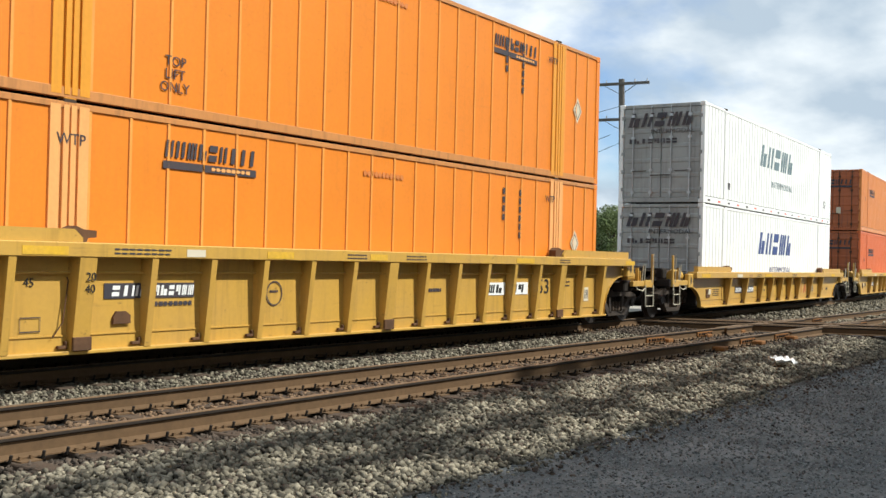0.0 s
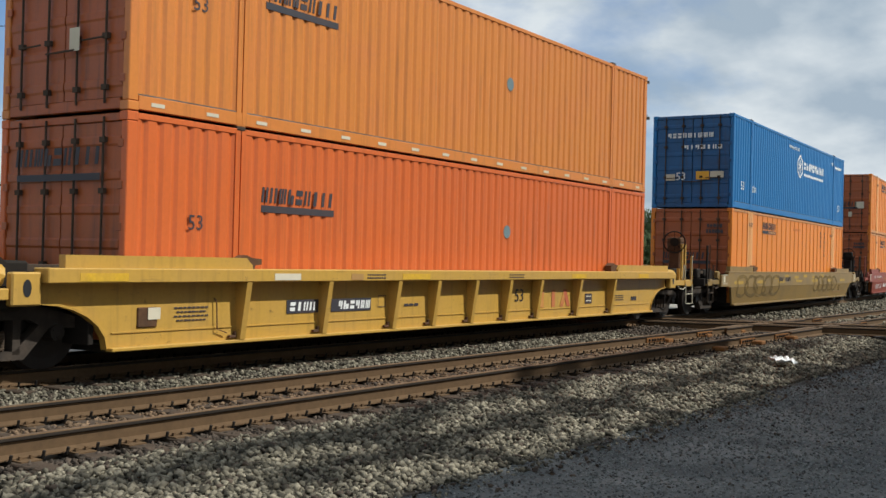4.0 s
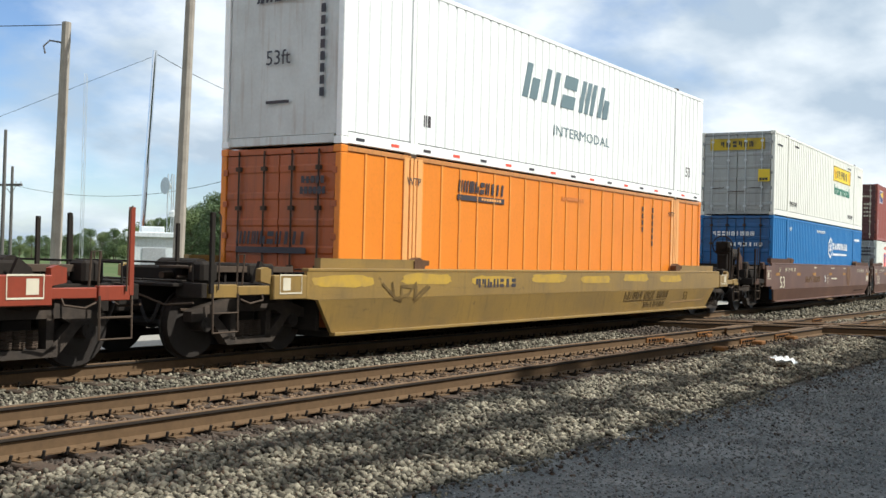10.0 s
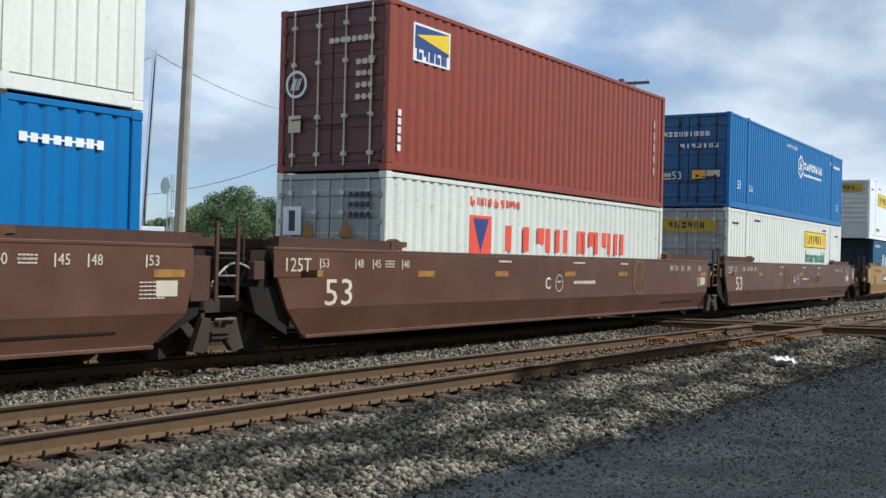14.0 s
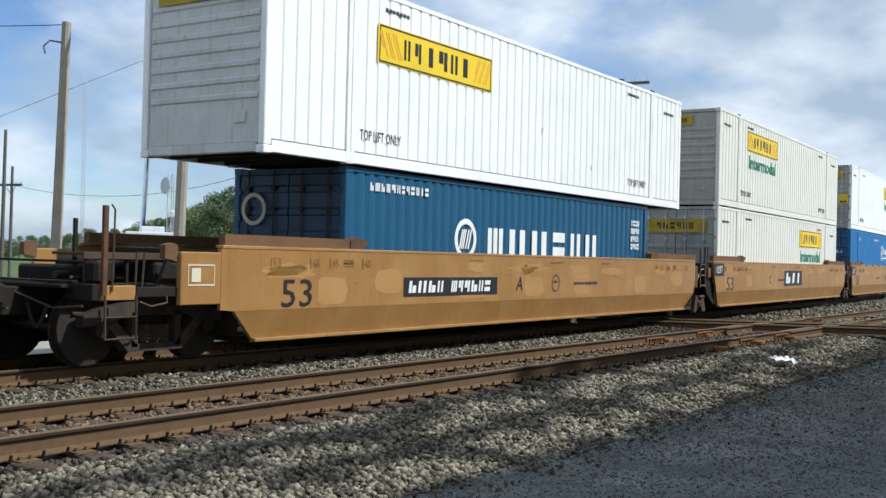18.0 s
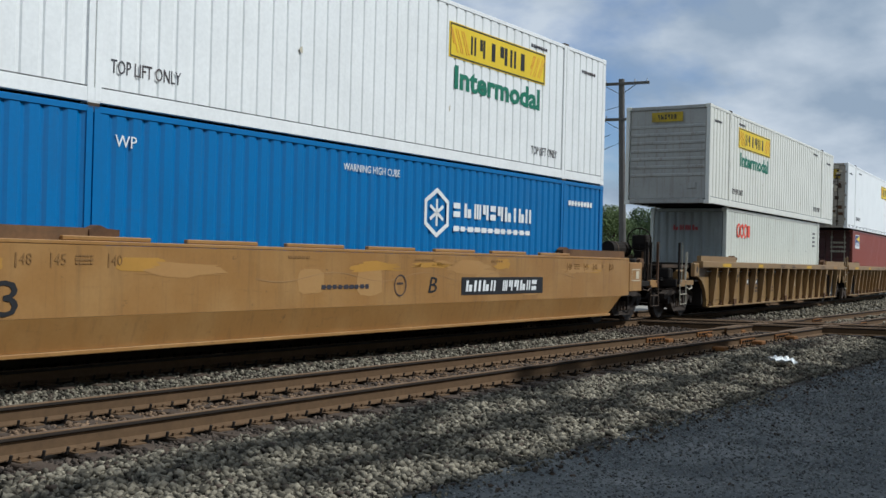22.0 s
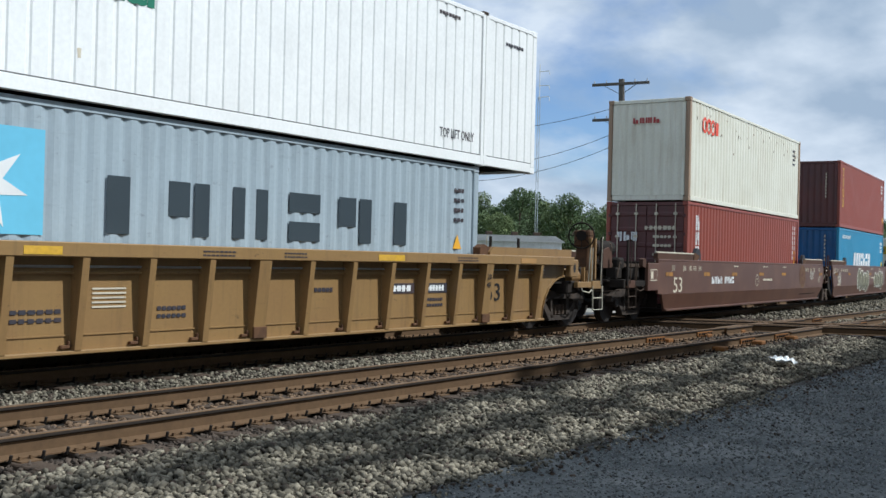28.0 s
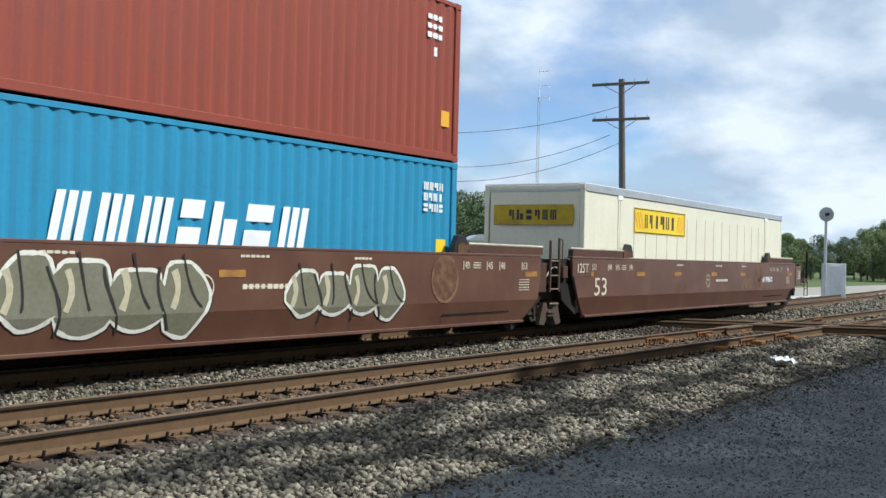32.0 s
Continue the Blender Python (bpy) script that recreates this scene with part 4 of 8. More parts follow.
    hose = [(s * (X0 + 0.1 + 0.05 * k), -1.1, 1.2 - 0.25 * math.sin(math.pi * k / 8)) for k in range(9)]
    part("air_hose", tube(bmesh.new(), hose, 0.018, 5), DUST, c)


def well_car(ctr, kind, paint_mat, ends=("coupler", "coupler"), label="", brake=False, tall=False):
    """One well: two deep sides, floor, bulkheads, guide flaps, bogies. kind: ribbed, smooth."""
    c = thing("well_car", label, "railway car", "train of well cars")
    low = ends == ("coupler", "coupler")
    top = 1.20 if low else 1.50
    if tall:
        low, top = False, 1.50
    xl = {True: -9.35, False: -9.2}[ends[0] == "coupler"] if kind == "ribbed" else {True: -9.08, False: -9.15}[ends[0] == "coupler"]
    xr = {True: 9.35, False: 9.2}[ends[1] == "coupler"] if kind == "ribbed" else {True: 9.08, False: 8.75}[ends[1] == "coupler"]
    bl, br = -8.37, 8.2
    fold = 0.78 if low else 0.66
    for sg in (-1, 1):
        y = sg * 1.50
        if kind == "smooth":
            bm = bmesh.new()
            poly = [(xl, top), (xr, top)]
            poly += [(xr, fold + 0.02), (br + 0.45, fold)] if ends[1] == "coupler" else [(xr, 1.05), (br + 0.45, fold)]
            poly += [(bl - 0.45, fold), (xl, fold + 0.02)] if ends[0] == "coupler" else [(bl - 0.45, fold), (xl + 0.1, 1.15)]
            prism(bm, poly, -0.03, 0.03)
            side = part("side_plate", bm, paint_mat, c, "", Matrix.Translation((0, y, 0)))
            bm = bmesh.new()
            prism(bm, [(bl - 0.45, fold - 0.003), (br + 0.45, fold - 0.003), (br, 0.27), (bl, 0.27)], -0.03, 0.03, [0, 0, -sg * 0.10, -sg * 0.10])
            part("lower_side_plate", bm, paint_mat, side)
            part("bottom_chord", bevelled(boxes((bl + 0.02, br - 0.02, -0.09, 0.03, 0.215, 0.267)), 0.008), paint_mat, side, "", Matrix.Translation((0, -sg * 0.10, 0)))
            part("top_chord", bevelled(boxes((xl + 0.02, xr - 0.02, -0.10, 0.035, top + 0.002, top + 0.05)) if sg > 0 else boxes((xl + 0.02, xr - 0.02, -0.035, 0.10, top + 0.002, top + 0.05)), 0.008), paint_mat, side)
        else:
            # sheet set back between a top chord, posts and a bottom chord
            bm = bmesh.new()
            arch = [(xl, top - 0.09)]
            def arc(x_in, x_out, up):
                pts = []
                for k in range(7):
                    a = k / 6 * math.pi / 2
                    pts.append((x_out - (x_out - x_in) * math.cos(a), 0.25 + (up - 0.25) * math.sin(a)))
                return pts
            up = top - 0.38
            right = arc(8.38, xr, up)
            left = [(-x, z) for x, z in arc(8.38, -xl, up)][::-1]
            prism(bm, [(xl, top - 0.09), (xr, top - 0.09)] + right[::-1] + left[::-1], -0.02, 0.02)
            side = part("side_sheet", bm, paint_mat, c, "", Matrix.Translation((0, sg * 1.345, 0)))
            def lip(pts):
                return prism(bmesh.new(), [(x, z + 0.02) for x, z in pts] + [(x, z - 0.012) for x, z in pts[::-1]], -0.05, 0.06)
            for arcpts in (right, left):
                part("arch_flange", lip(arcpts), paint_mat, side)
            part("top_chord", bevelled(boxes((xl - 0.02, xr + 0.02, -0.14, 0.14, top - 0.145, top + 0.03)), 0.012), paint_mat, c, "", Matrix.Translation((0, sg * 1.46, 0)))
            part("bottom_chord", bevelled(boxes((-8.35, 8.35, -0.03, 0.10, 0.215, 0.26)) if sg > 0 else boxes((-8.35, 8.35, -0.10, 0.03, 0.215, 0.26)), 0.008), paint_mat, c, "", Matrix.Translation((0, sg * 1.36, 0)))
            part("lap_seam", boxes((-8.3, 8.3, -0.008, 0.008, 0.43, 0.445)), paint_mat, c, "", Matrix.Translation((0, sg * 1.372, 0)))
            if top > 1.4:
                part("side_lip", bevelled(boxes((-8.5, 8.5, -0.03, 0.03, top - 0.345, top - 0.315)), 0.006), paint_mat, c, "", Matrix.Translation((0, sg * 1.39, 0)))
                if not tall:
                    part("side_rod", tube(bmesh.new(), [(-8.4, sg * 1.40, top - 0.255), (8.4, sg * 1.40, top - 0.255)], 0.016, 5), GALV, c)
            posts = [k - 8.0 for k in range(17)] if not low else [-6.15, -4.40, -2.62, -1.45, -0.2, 1.05, 2.3, 4.1, 5.86]
            for k, px in enumerate(posts):
                wide = 0.12 if abs(px) in (0.0, 6.0) and not low else 0.05
                def post_mesh():
                    b2 = bmesh.new()
                    t = top - 0.145
                    v = [(-wide, 0.225, t), (wide, 0.225, t), (wide, 0.0, t), (-wide, 0.0, t), (-wide, 0.105, 0.262), (wide, 0.105, 0.262), (wide, 0.0, 0.262), (-wide, 0.0, 0.262)]
                    vv = [b2.verts.new(p) for p in v]
                    for f in ((0, 1, 2, 3), (4, 7, 6, 5), (0, 4, 5, 1), (1, 5, 6, 2), (2, 6, 7, 3), (3, 7, 4, 0)):
                        b2.faces.new([vv[i] for i in f])
                    bmesh.ops.recalc_face_normals(b2, faces=b2.faces[:])
                    return b2
                part("side_post", cached(("side_post", wide, top), post_mesh, paint_mat), None, c, "", Matrix.Translation((px, sg * 1.362, 0)) @ Matrix.Diagonal((1, sg, 1, 1)))
                if sg < 0:
                    part("bracket", cached("post_bracket", lambda: bevelled(boxes((-0.07, 0.06, -0.05, 0.0, 0.0, 0.04), (0.03, 0.06, -0.05, 0.0, 0.04, 0.09)), 0.006), RUST), None, c, "", Matrix.Translation((px - wide - 0.08, -1.372, 0.285)))
                    if wide > 0.1:
                        part("foot_plate", cached("foot_plate", lambda: bevelled(boxes((-0.13, 0.13, -0.02, 0.02, 0.0, 0.16)), 0.006), RUST), None, c, "", Matrix.Translation((px, -1.49, 0.262)))
        # guide flaps on top at the ends
        for e in (-1, 1):
            x0 = 8.6 if kind == "smooth" else 9.0
            a, b = (6.05, x0 + (0.35 if not low else 0.1))
            def flap():
                bm = bmesh.new()
                prism(bm, [(a, 0), (b, 0), (b, 0.15), (a + 0.12, 0.15), (a, 0.05)], -0.06, 0.06)
                return bm
            part("guide_flap", cached(("guide_flap", a, b), flap, paint_mat if kind == "ribbed" else FLAP.get(paint_mat, paint_mat)), None, c, "", Matrix.Translation((0, sg * (1.40 if kind == "smooth" else 1.47), top + (0.052 if kind == "smooth" else 0.032))) @ Matrix.Diagonal((e, 1, 1, 1)))
            part("corner_guide", cached("corner_guide", lambda: prism(bmesh.new(), [(-0.24, 0.0), (-0.24, 0.13), (-0.10, 0.19), (0.02, 0.15), (0.20, 0.14), (0.20, 0.06), (0.08, 0.05), (0.06, 0.0)], -0.09, 0.07), RUST), None, c, "", Matrix.Translation((e * 6.02, sg * 1.39, top + (0.052 if kind == "smooth" else 0.032))))
    # floor and bulkheads
    part("well_floor", boxes((-8.3, 8.3, -0.16, 0.16, 0.16, 0.28), *[(x, x + 0.22, -1.31, 1.31, 0.18, 0.27) for x in np.linspace(-8.2, 7.98, 11)]), GRIME, c)
    for e in (-1, 1):
        part("bulkhead", bevelled(boxes((e * 8.55 - 0.04, e * 8.55 + 0.04, -1.31, 1.31, 0.30, top - 0.05), (e * 8.62 - 0.10, e * 8.62 + 0.10, -1.31, 1.31, top - 0.16, top - 0.02)), 0.01), GRIME, c)
        part("shear_plate", bevelled(boxes((min(e * 8.58, e * 9.3), max(e * 8.58, e * 9.3), -1.34, 1.34, 0.96, 1.0)), 0.006), GRIME, c)
    for e, how in zip((-1, 1), ends):
        if how == "coupler":
            coupler_end(c, e, 9.3, 11.52, top, paint_mat, kind, low)
        else:
            joint_end(c, e, abs(xr if e > 0 else xl), top, paint_mat, kind)
    bogie(c, -9.75, ctr) if ends[0] == "coupler" else None
    bogie(c, 9.75, ctr) if ends[1] == "coupler" else bogie(c, 9.70, ctr)
    if brake:
        hand_brake(c, brake, paint_mat, kind, low_wheel=tall)
    if kind == "smooth" and not low and (brake or ends[0] == "coupler" and paint_mat is BROWN):
        brake_tank(c, -1 if ends[0] == "coupler" else 1, paint_mat)
    MOVERS.append((c, ctr, 0.0))
    return c

# ---- ground and tracks ----
NEAR_Y, NEAR_Z = 8.54, -0.075


def ground_z(y):
    pts = [(-3000, -0.52), (4.6, -0.50), (5.3, -0.46), (6.1, -0.375), (6.9, -0.32), (10.2, -0.315), (10.8, -0.25), (13.6, -0.24), (15.5, -0.55), (3000, -0.55)]
    for (a, za), (b, zb) in zip(pts, pts[1:]):
        if a <= y <= b:
            return za + (zb - za) * (y - a) / (b - a)


def build_ground():
    xs = [-3000, -400, -120, -40, -15] + list(np.arange(-8, 60, 2.0)) + [62, 70, 85, 110, 160, 400, 3000]
    ys = [-3000, -300, -60, -15, -4, 0, 2, 3.2, 3.9, 4.6, 5.3, 5.7, 6.1, 6.5, 6.9, 7.5, 8.5, 9.5, 10.2, 10.8, 12, 13.6, 14.5, 15.5, 18, 25, 40, 80, 300, 3000]
    bm = bmesh.new()
    grid = [[bm.verts.new((x, y, ground_z(y))) for y in ys] for x in xs]
    for i in range(len(xs) - 1):
        for j in range(len(ys) - 1):
            bm.faces.new((grid[i][j], grid[i + 1][j], grid[i + 1][j + 1], grid[i][j + 1]))
    m = mat("gravel_ground", (0.100, 0.106, 0.106), 0.95, amount=1.0, second=(0.215, 0.215, 0.205), scale=1.1, fine=30.0, bump=1.0, bump_scale=45.0, grain=0.9)
    tagged(part("ground", bm, m, None), "dark crushed gravel ground beside the railway tracks", "ground", kind="structure")


build_ground()


def stones(name, label, boxes_, seed, mats):
    """Loose crushed stone: many small angular pieces in one mesh."""
    rng = np.random.default_rng(seed)
    base = np.array([(-1, -1, -1), (1, -1, -1), (1, 1, -1), (-1, 1, -1), (-.7, -.7, 1), (.8, -.6, .8), (.6, .8, 1), (-.8, .6, .8)], float) * 0.62
    faces = np.array([(0, 3, 2, 1), (4, 5, 6, 7), (0, 1, 5, 4), (1, 2, 6, 5), (2, 3, 7, 6), (3, 0, 4, 7)])
    V, F = [], []
    count = 0
    for x0, x1, y0, y1, per, s0, s1 in boxes_:
        n = int((x1 - x0) * (y1 - y0) * per)
        p = np.stack([rng.uniform(x0, x1, n), rng.uniform(y0, y1, n)], 1)
        size = rng.uniform(s0, s1, n)
        z = np.array([ground_z(y) for y in p[:, 1]]) - 0.012 + size * rng.uniform(0.0, 1.15, n)
        turn = rng.uniform(0, 2 * math.pi, n)
        tip = rng.normal(size=(n, 3)) * (0.30, 0.30, 0.0)
        q = np.stack([np.cos(turn / 2), tip[:, 0], tip[:, 1], np.sin(turn / 2)], 1)
        q /= np.linalg.norm(q, axis=1)[:, None]
        w, a, b, c = q.T
        R = np.stack([1 - 2 * (b * b + c * c), 2 * (a * b - w * c), 2 * (a * c + w * b), 2 * (a * b + w * c), 1 - 2 * (a * a + c * c), 2 * (b * c - w * a), 2 * (a * c - w * b), 2 * (b * c + w * a), 1 - 2 * (a * a + b * b)], 1).reshape(n, 3, 3)
        flatness = np.stack([rng.uniform(0.75, 1.45, n), rng.uniform(0.60, 1.05, n), rng.uniform(0.34, 0.66, n)], 1)
        shape = base[None] * rng.uniform(0.50, 1.2, (n, 8, 3)) * flatness[:, None, :]
        v = np.einsum("nij,nkj->nki", R, shape) * size[:, None, None]
        v += np.concatenate([p, z[:, None]], 1)[:, None, :]
        V.append(v.reshape(-1, 3))
        F.append((faces[None] + (np.arange(n) * 8)[:, None, None] + count).reshape(-1, 4))
        count += n * 8
    V, F = np.concatenate(V), np.concatenate(F)
    me = bpy.data.meshes.new(name)
    me.vertices.add(len(V))
    me.vertices.foreach_set("co", V.ravel())
    me.loops.add(F.size)
    me.loops.foreach_set("vertex_index", F.ravel())
    me.polygons.add(len(F))
    me.polygons.foreach_set("loop_start", np.arange(0, F.size, 4))
    me.update(calc_edges=True)
    me.materials.append(mats)
    return tagged(new(name, me), label, "gravel", kind="stuff")


# dark sheet under the stones: paints in the shade of the gaps between them
bed_ys = [5.2, 5.3, 5.7, 6.1, 6.5, 6.9, 7.5, 8.5, 9.5, 10.2, 10.8, 11.2]
bm = bmesh.new()
bed = [[bm.verts.new((x, y + (0.12 * math.sin(1.7 * x) + 0.08 * math.sin(4.1 * x) if y < 5.25 else 0.0), ground_z(y) + 0.006)) for y in bed_ys] for x in np.arange(-12, 40.1, 0.4)]
for r0, r1 in zip(bed, bed[1:]):
    for k in range(len(bed_ys) - 1):
        bm.faces.new((r0[k], r1[k], r1[k + 1], r0[k + 1]))
tagged(part("ballast_bed", bm, mat("dark_stone_gap_shade", (0.050, 0.042, 0.034), 0.95, amount=0.6, second=(0.085, 0.072, 0.058), scale=2.0, fine=40, bump=0.8, bump_scale=40), None), "dark fine soil beneath the ballast stones", "ground", kind="structure")
stones("ballast", "loose grey crushed-stone ballast round the tracks", [
    (3.0, 9, 5.15, 7.30, 1800, 0.015, 0.060), (9, 16, 5.15, 7.30, 1250, 0.018, 0.062), (16, 32, 5.25, 7.45, 480, 0.026, 0.068), (3.0, 16, 4.9, 5.3, 220, 0.016, 0.045),
    (3.0, 9, 9.4, 11.3, 1200, 0.016, 0.052), (9, 16, 9.4, 11.3, 900, 0.018, 0.054), (16, 23, 9.4, 11.3, 420, 0.024, 0.060), (5, 26, 11.45, 13.4, 120, 0.03, 0.06), (32, 60, 5.1, 15.5, 45, 0.05, 0.10), (60, 100, 5.1, 19, 10, 0.09, 0.16)], 3, STONE)
DARKSTONE = mat("oily_ballast_stone", (0.058, 0.044, 0.034), 0.9, amount=0.6, second=(0.115, 0.085, 0.062), scale=8, fine=60, bump=0.3, bump_scale=90, island=0.6)
stones("dark_ballast", "dark oily ballast along the rail and the crossing", [(3.0, 12, 7.10, 7.66, 1300, 0.020, 0.050), (12, 24, 7.15, 7.66, 600, 0.024, 0.055), (23, 34, 6.6, 13.4, 330, 0.03, 0.07), (3.0, 24, 8.0, 9.1, 330, 0.022, 0.052), (3.0, 24, 5.2, 7.2, 190, 0.022, 0.055), (3.0, 23, 9.5, 11.2, 260, 0.018, 0.05), (5.0, 24, 4.7, 5.3, 70, 0.016, 0.045), (6.0, 30, 3.2, 4.8, 10, 0.014, 0.035)], 8, DARKSTONE)
stones("stained_ballast", "rust-stained ballast between the rails", [(3.0, 9, 7.95, 9.15, 900, 0.020, 0.054), (9, 16, 7.95, 9.15, 700, 0.022, 0.055), (16, 24, 7.95, 9.15, 300, 0.028, 0.06)], 9, RUSTBALLAST)
GRIT = mat("dark_grit", (0.150, 0.153, 0.148), 0.95, amount=0.6, second=(0.21, 0.205, 0.195), scale=6, fine=60, bump=0.2, bump_scale=90, island=0.55)
stones("gravel", "fine dark gravel of the service road", [(4.5, 10, 2.0, 5.3, 1500, 0.008, 0.022), (10, 18, 1.5, 5.3, 800, 0.010, 0.026), (18, 32, 1.0, 5.5, 260, 0.016, 0.036)], 5, GRIT)


def rail_profile():
    """Half-round head, thin web, wide foot; (y, z) with the top at 0."""
    h = [(0.035, -0.008), (0.037, -0.032), (0.010, -0.046), (0.009, -0.145), (0.030, -0.158), (0.076, -0.172), (0.076, -0.184)]
    return [(0.028, 0.0)] + h + [(-y, z) for y, z in h[::-1]] + [(-0.028, 0.0)]


def rail_line(name, label, pts, parent=None):
    """Rail along (x, y, z) points."""
    bm = bmesh.new()
    prof = rail_profile()
    rows = []
    for i, p in enumerate(pts):
        a, b = Vector(pts[max(i - 1, 0)]), Vector(pts[min(i + 1, len(pts) - 1)])
        d = (b - a).normalized()
        nrm = Vector((-d.y, d.x, 0))
        rows.append([bm.verts.new(Vector(p) + nrm * y + Vector((0, 0, z))) for y, z in prof])
    for r0, r1 in zip(rows, rows[1:]):
        for k in range(len(prof)):
            j = (k + 1) % len(prof)
            f = bm.faces.new((r0[k], r0[j], r1[j], r1[k]))
            # slot 2: head side and underside, painted dark as the head's shadow
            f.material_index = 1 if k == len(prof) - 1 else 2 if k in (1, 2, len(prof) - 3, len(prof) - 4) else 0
    bm.faces.new(rows[0])
    bm.faces.new(rows[-1][::-1])
    bmesh.ops.recalc_face_normals(bm, faces=bm.faces[:])
    ob = part(name, bm, RAIL, parent, label)
    ob.data.materials.append(RAILTOP)
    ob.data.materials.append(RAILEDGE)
    return ob


def track(name, label, line, half=0.7535, tie_range=(0, 40), z=0.0, parts=True):
    """Track along line(s) -> pose: two rails, ties, tie plates, anchors and spikes."""
    t = thing(name, label, "railway track", kind="structure")
    span = list(np.arange(tie_range[0] - 60, tie_range[1] + 60.1, 4.0))
    for sg in (-1, 1):
        rail_line("rail", "", [tuple(line(s) @ Vector((0, sg * half, z))) for s in span], t)
    rnd = random.Random(name)
    n = 0
    for s in np.arange(tie_range[0], tie_range[1] + 34, 0.53):
        m = line(s + rnd.uniform(-0.03, 0.03)) @ pose(0, rnd.uniform(-0.05, 0.05), z - 0.196, 0, 0, rnd.uniform(-1.0, 1.0))
        part("tie", cached("tie", lambda: bevelled(boxes((-0.115, 0.115, -1.29, 1.29, -0.17, 0.0)), 0.012), TIE), None, t, "", m)
        for sg in (-1, 1) if s < tie_range[1] else ():
            mm = line(s) @ Matrix.Translation((0, sg * half, z))
            part("tie_plate", cached("tie_plate", lambda: boxes((-0.095, 0.095, -0.18, 0.18, -0.197, -0.185), *[(dx - 0.012, dx + 0.012, dy - 0.012, dy + 0.012, -0.19, -0.155) for dx in (-0.05, 0.05) for dy in (-0.095, 0.095)]), RAIL), None, t, "", mm)
            for dx in (-0.15, 0.15):
                def anchor():
                    bm = bmesh.new()
                    tube(bm, [(0, -0.125, -0.130), (0, -0.110, -0.185), (0, -0.02, -0.208), (0, 0.098, -0.20), (0, 0.110, -0.160)], 0.015, 5)
                    return bm
                part("rail_anchor", cached("rail_anchor", anchor, GRIME), None, t, "", mm @ Matrix.Translation((dx, 0, 0)))
    return t


track("near_track", "rusty two-rail track with wooden ties in ballast", lambda s: Matrix.Translation((s, NEAR_Y, NEAR_Z)), tie_range=(2.0, 28))
track("main_track", "track that carries the train, curving gently", on_track, tie_range=(2.0, 30))

# ---- the cars, front to back ----
CAR = [13.81, 37.04, 60.2, 83.3, 106.58, 129.72, 153.32, 172.65, 191.95, 215.2, 234.57, 253.94, 277.3, 296.6, 316.0, 339.3, 358.85, 378.1]
C2 = ("coupler", "coupler")
LEAD, MID, LAST = ("coupler", "joint"), ("joint", "joint"), ("joint", "coupler")
cars = []
for i, (kind, pm, ends, lab, brake) in enumerate([
    ("ribbed", YELLOW, C2, "yellow ribbed well car with white and dark stencils", 1),
    ("ribbed", YELLOW, C2, "bright yellow ribbed well car with worn red stencils", 0),
    ("ribbed", YELLOW, C2, "weathered yellow ribbed well car", 1),
    ("smooth", TAN, C2, "faded tan smooth-sided well car with dark graffiti", 1),
    ("smooth", RED, C2, "dark red smooth-sided well car with white stencils", 0),
    ("smooth", TAN, C2, "faded tan smooth-sided well car with yellow patches", 1),
    ("smooth", BROWN, LEAD, "dark brown articulated well car with worn lettering", 0),
    ("smooth", BROWN, MID, "dark brown middle well of an articulated car", 0),
    ("smooth", BROWN, LAST, "dark brown well car with faded round emblem", 0),
    ("smooth", OCHRE, LEAD, "ochre articulated well car with patched paint", 0),
    ("smooth", OCHRE, MID, "ochre middle well with black lettering panel", 0),
    ("smooth", OCHRE, LAST, "ochre well car with black number panel", 1),
    ("ribbed", STRAW, LEAD, "straw-yellow ribbed articulated well car", 0),
    ("ribbed", STRAW, MID, "straw-yellow ribbed middle well with black end panels", 0),
    ("ribbed", STRAW, LAST, "straw-yellow ribbed well car with black end panel", 1),
    ("smooth", BROWN, LEAD, "brown articulated well car with white stencils", 0),
    ("smooth", BROWN, MID, "brown middle well covered with grey graffiti", 0),
    ("smooth", BROWN, LAST, "brown last well car with scratched graffiti", 0)]):
    cars.append(well_car(CAR[i], kind, pm, ends, lab, brake, tall=i == 0))

Z1 = STACK_Z
Z2 = STACK_Z + 2.896 + 0.012
SCH = dict(style="plate", end="doors", post=ORANGE_POST, broad=True, rail=paint("dull_orange_rail", (0.60, 0.25, 0.075), 0.5))
low, up = {}, {}


def put(i, where, *a, **k):
    z = Z1 if where == "low" else k.pop("z", Z2)
    (low if where == "low" else up)[i] = container(CAR[i], z, *a, **k)


put(0, "low", ORANGE, label="orange plated container with pale posts, lower of two", **SCH)
put(0, "up", ORANGE, label="orange plated container with dark lettering bars, on top", style="plate", broad=True, post=paint("amber_post_paint", (0.80, 0.33, 0.03), 0.12), rail=SCH["rail"])
put(1, "low", WHITE, style="fine", label="white container with dark blue slanted lettering, lower")
put(1, "up", WHITE, style="fine", label="white container with grey slanted lettering, on top")
put(2, "low", paint("weathered_red_orange", (0.70, 0.145, 0.03), 0.4, second=(0.58, 0.13, 0.035), amount=0.6), style="dom", label="orange corrugated container, lower of two")
put(2, "up", paint("weathered_orange", (0.70, 0.235, 0.045), 0.4, second=(0.60, 0.19, 0.05), amount=0.6), style="dom", label="orange corrugated container on top of another")
put(3, "low", ORANGE, label="orange plated container beneath a blue one", **SCH)
put(3, "up", BLUE, style="dom", label="blue corrugated container with white lettering, on top")
put(4, "low", ORANGE, label="orange plated container in the red car", **SCH)
put(4, "up", ORANGE, label="orange plated container stacked over the red car", **SCH)
put(5, "low", ORANGE, label="orange plated container beneath a white one", **SCH)
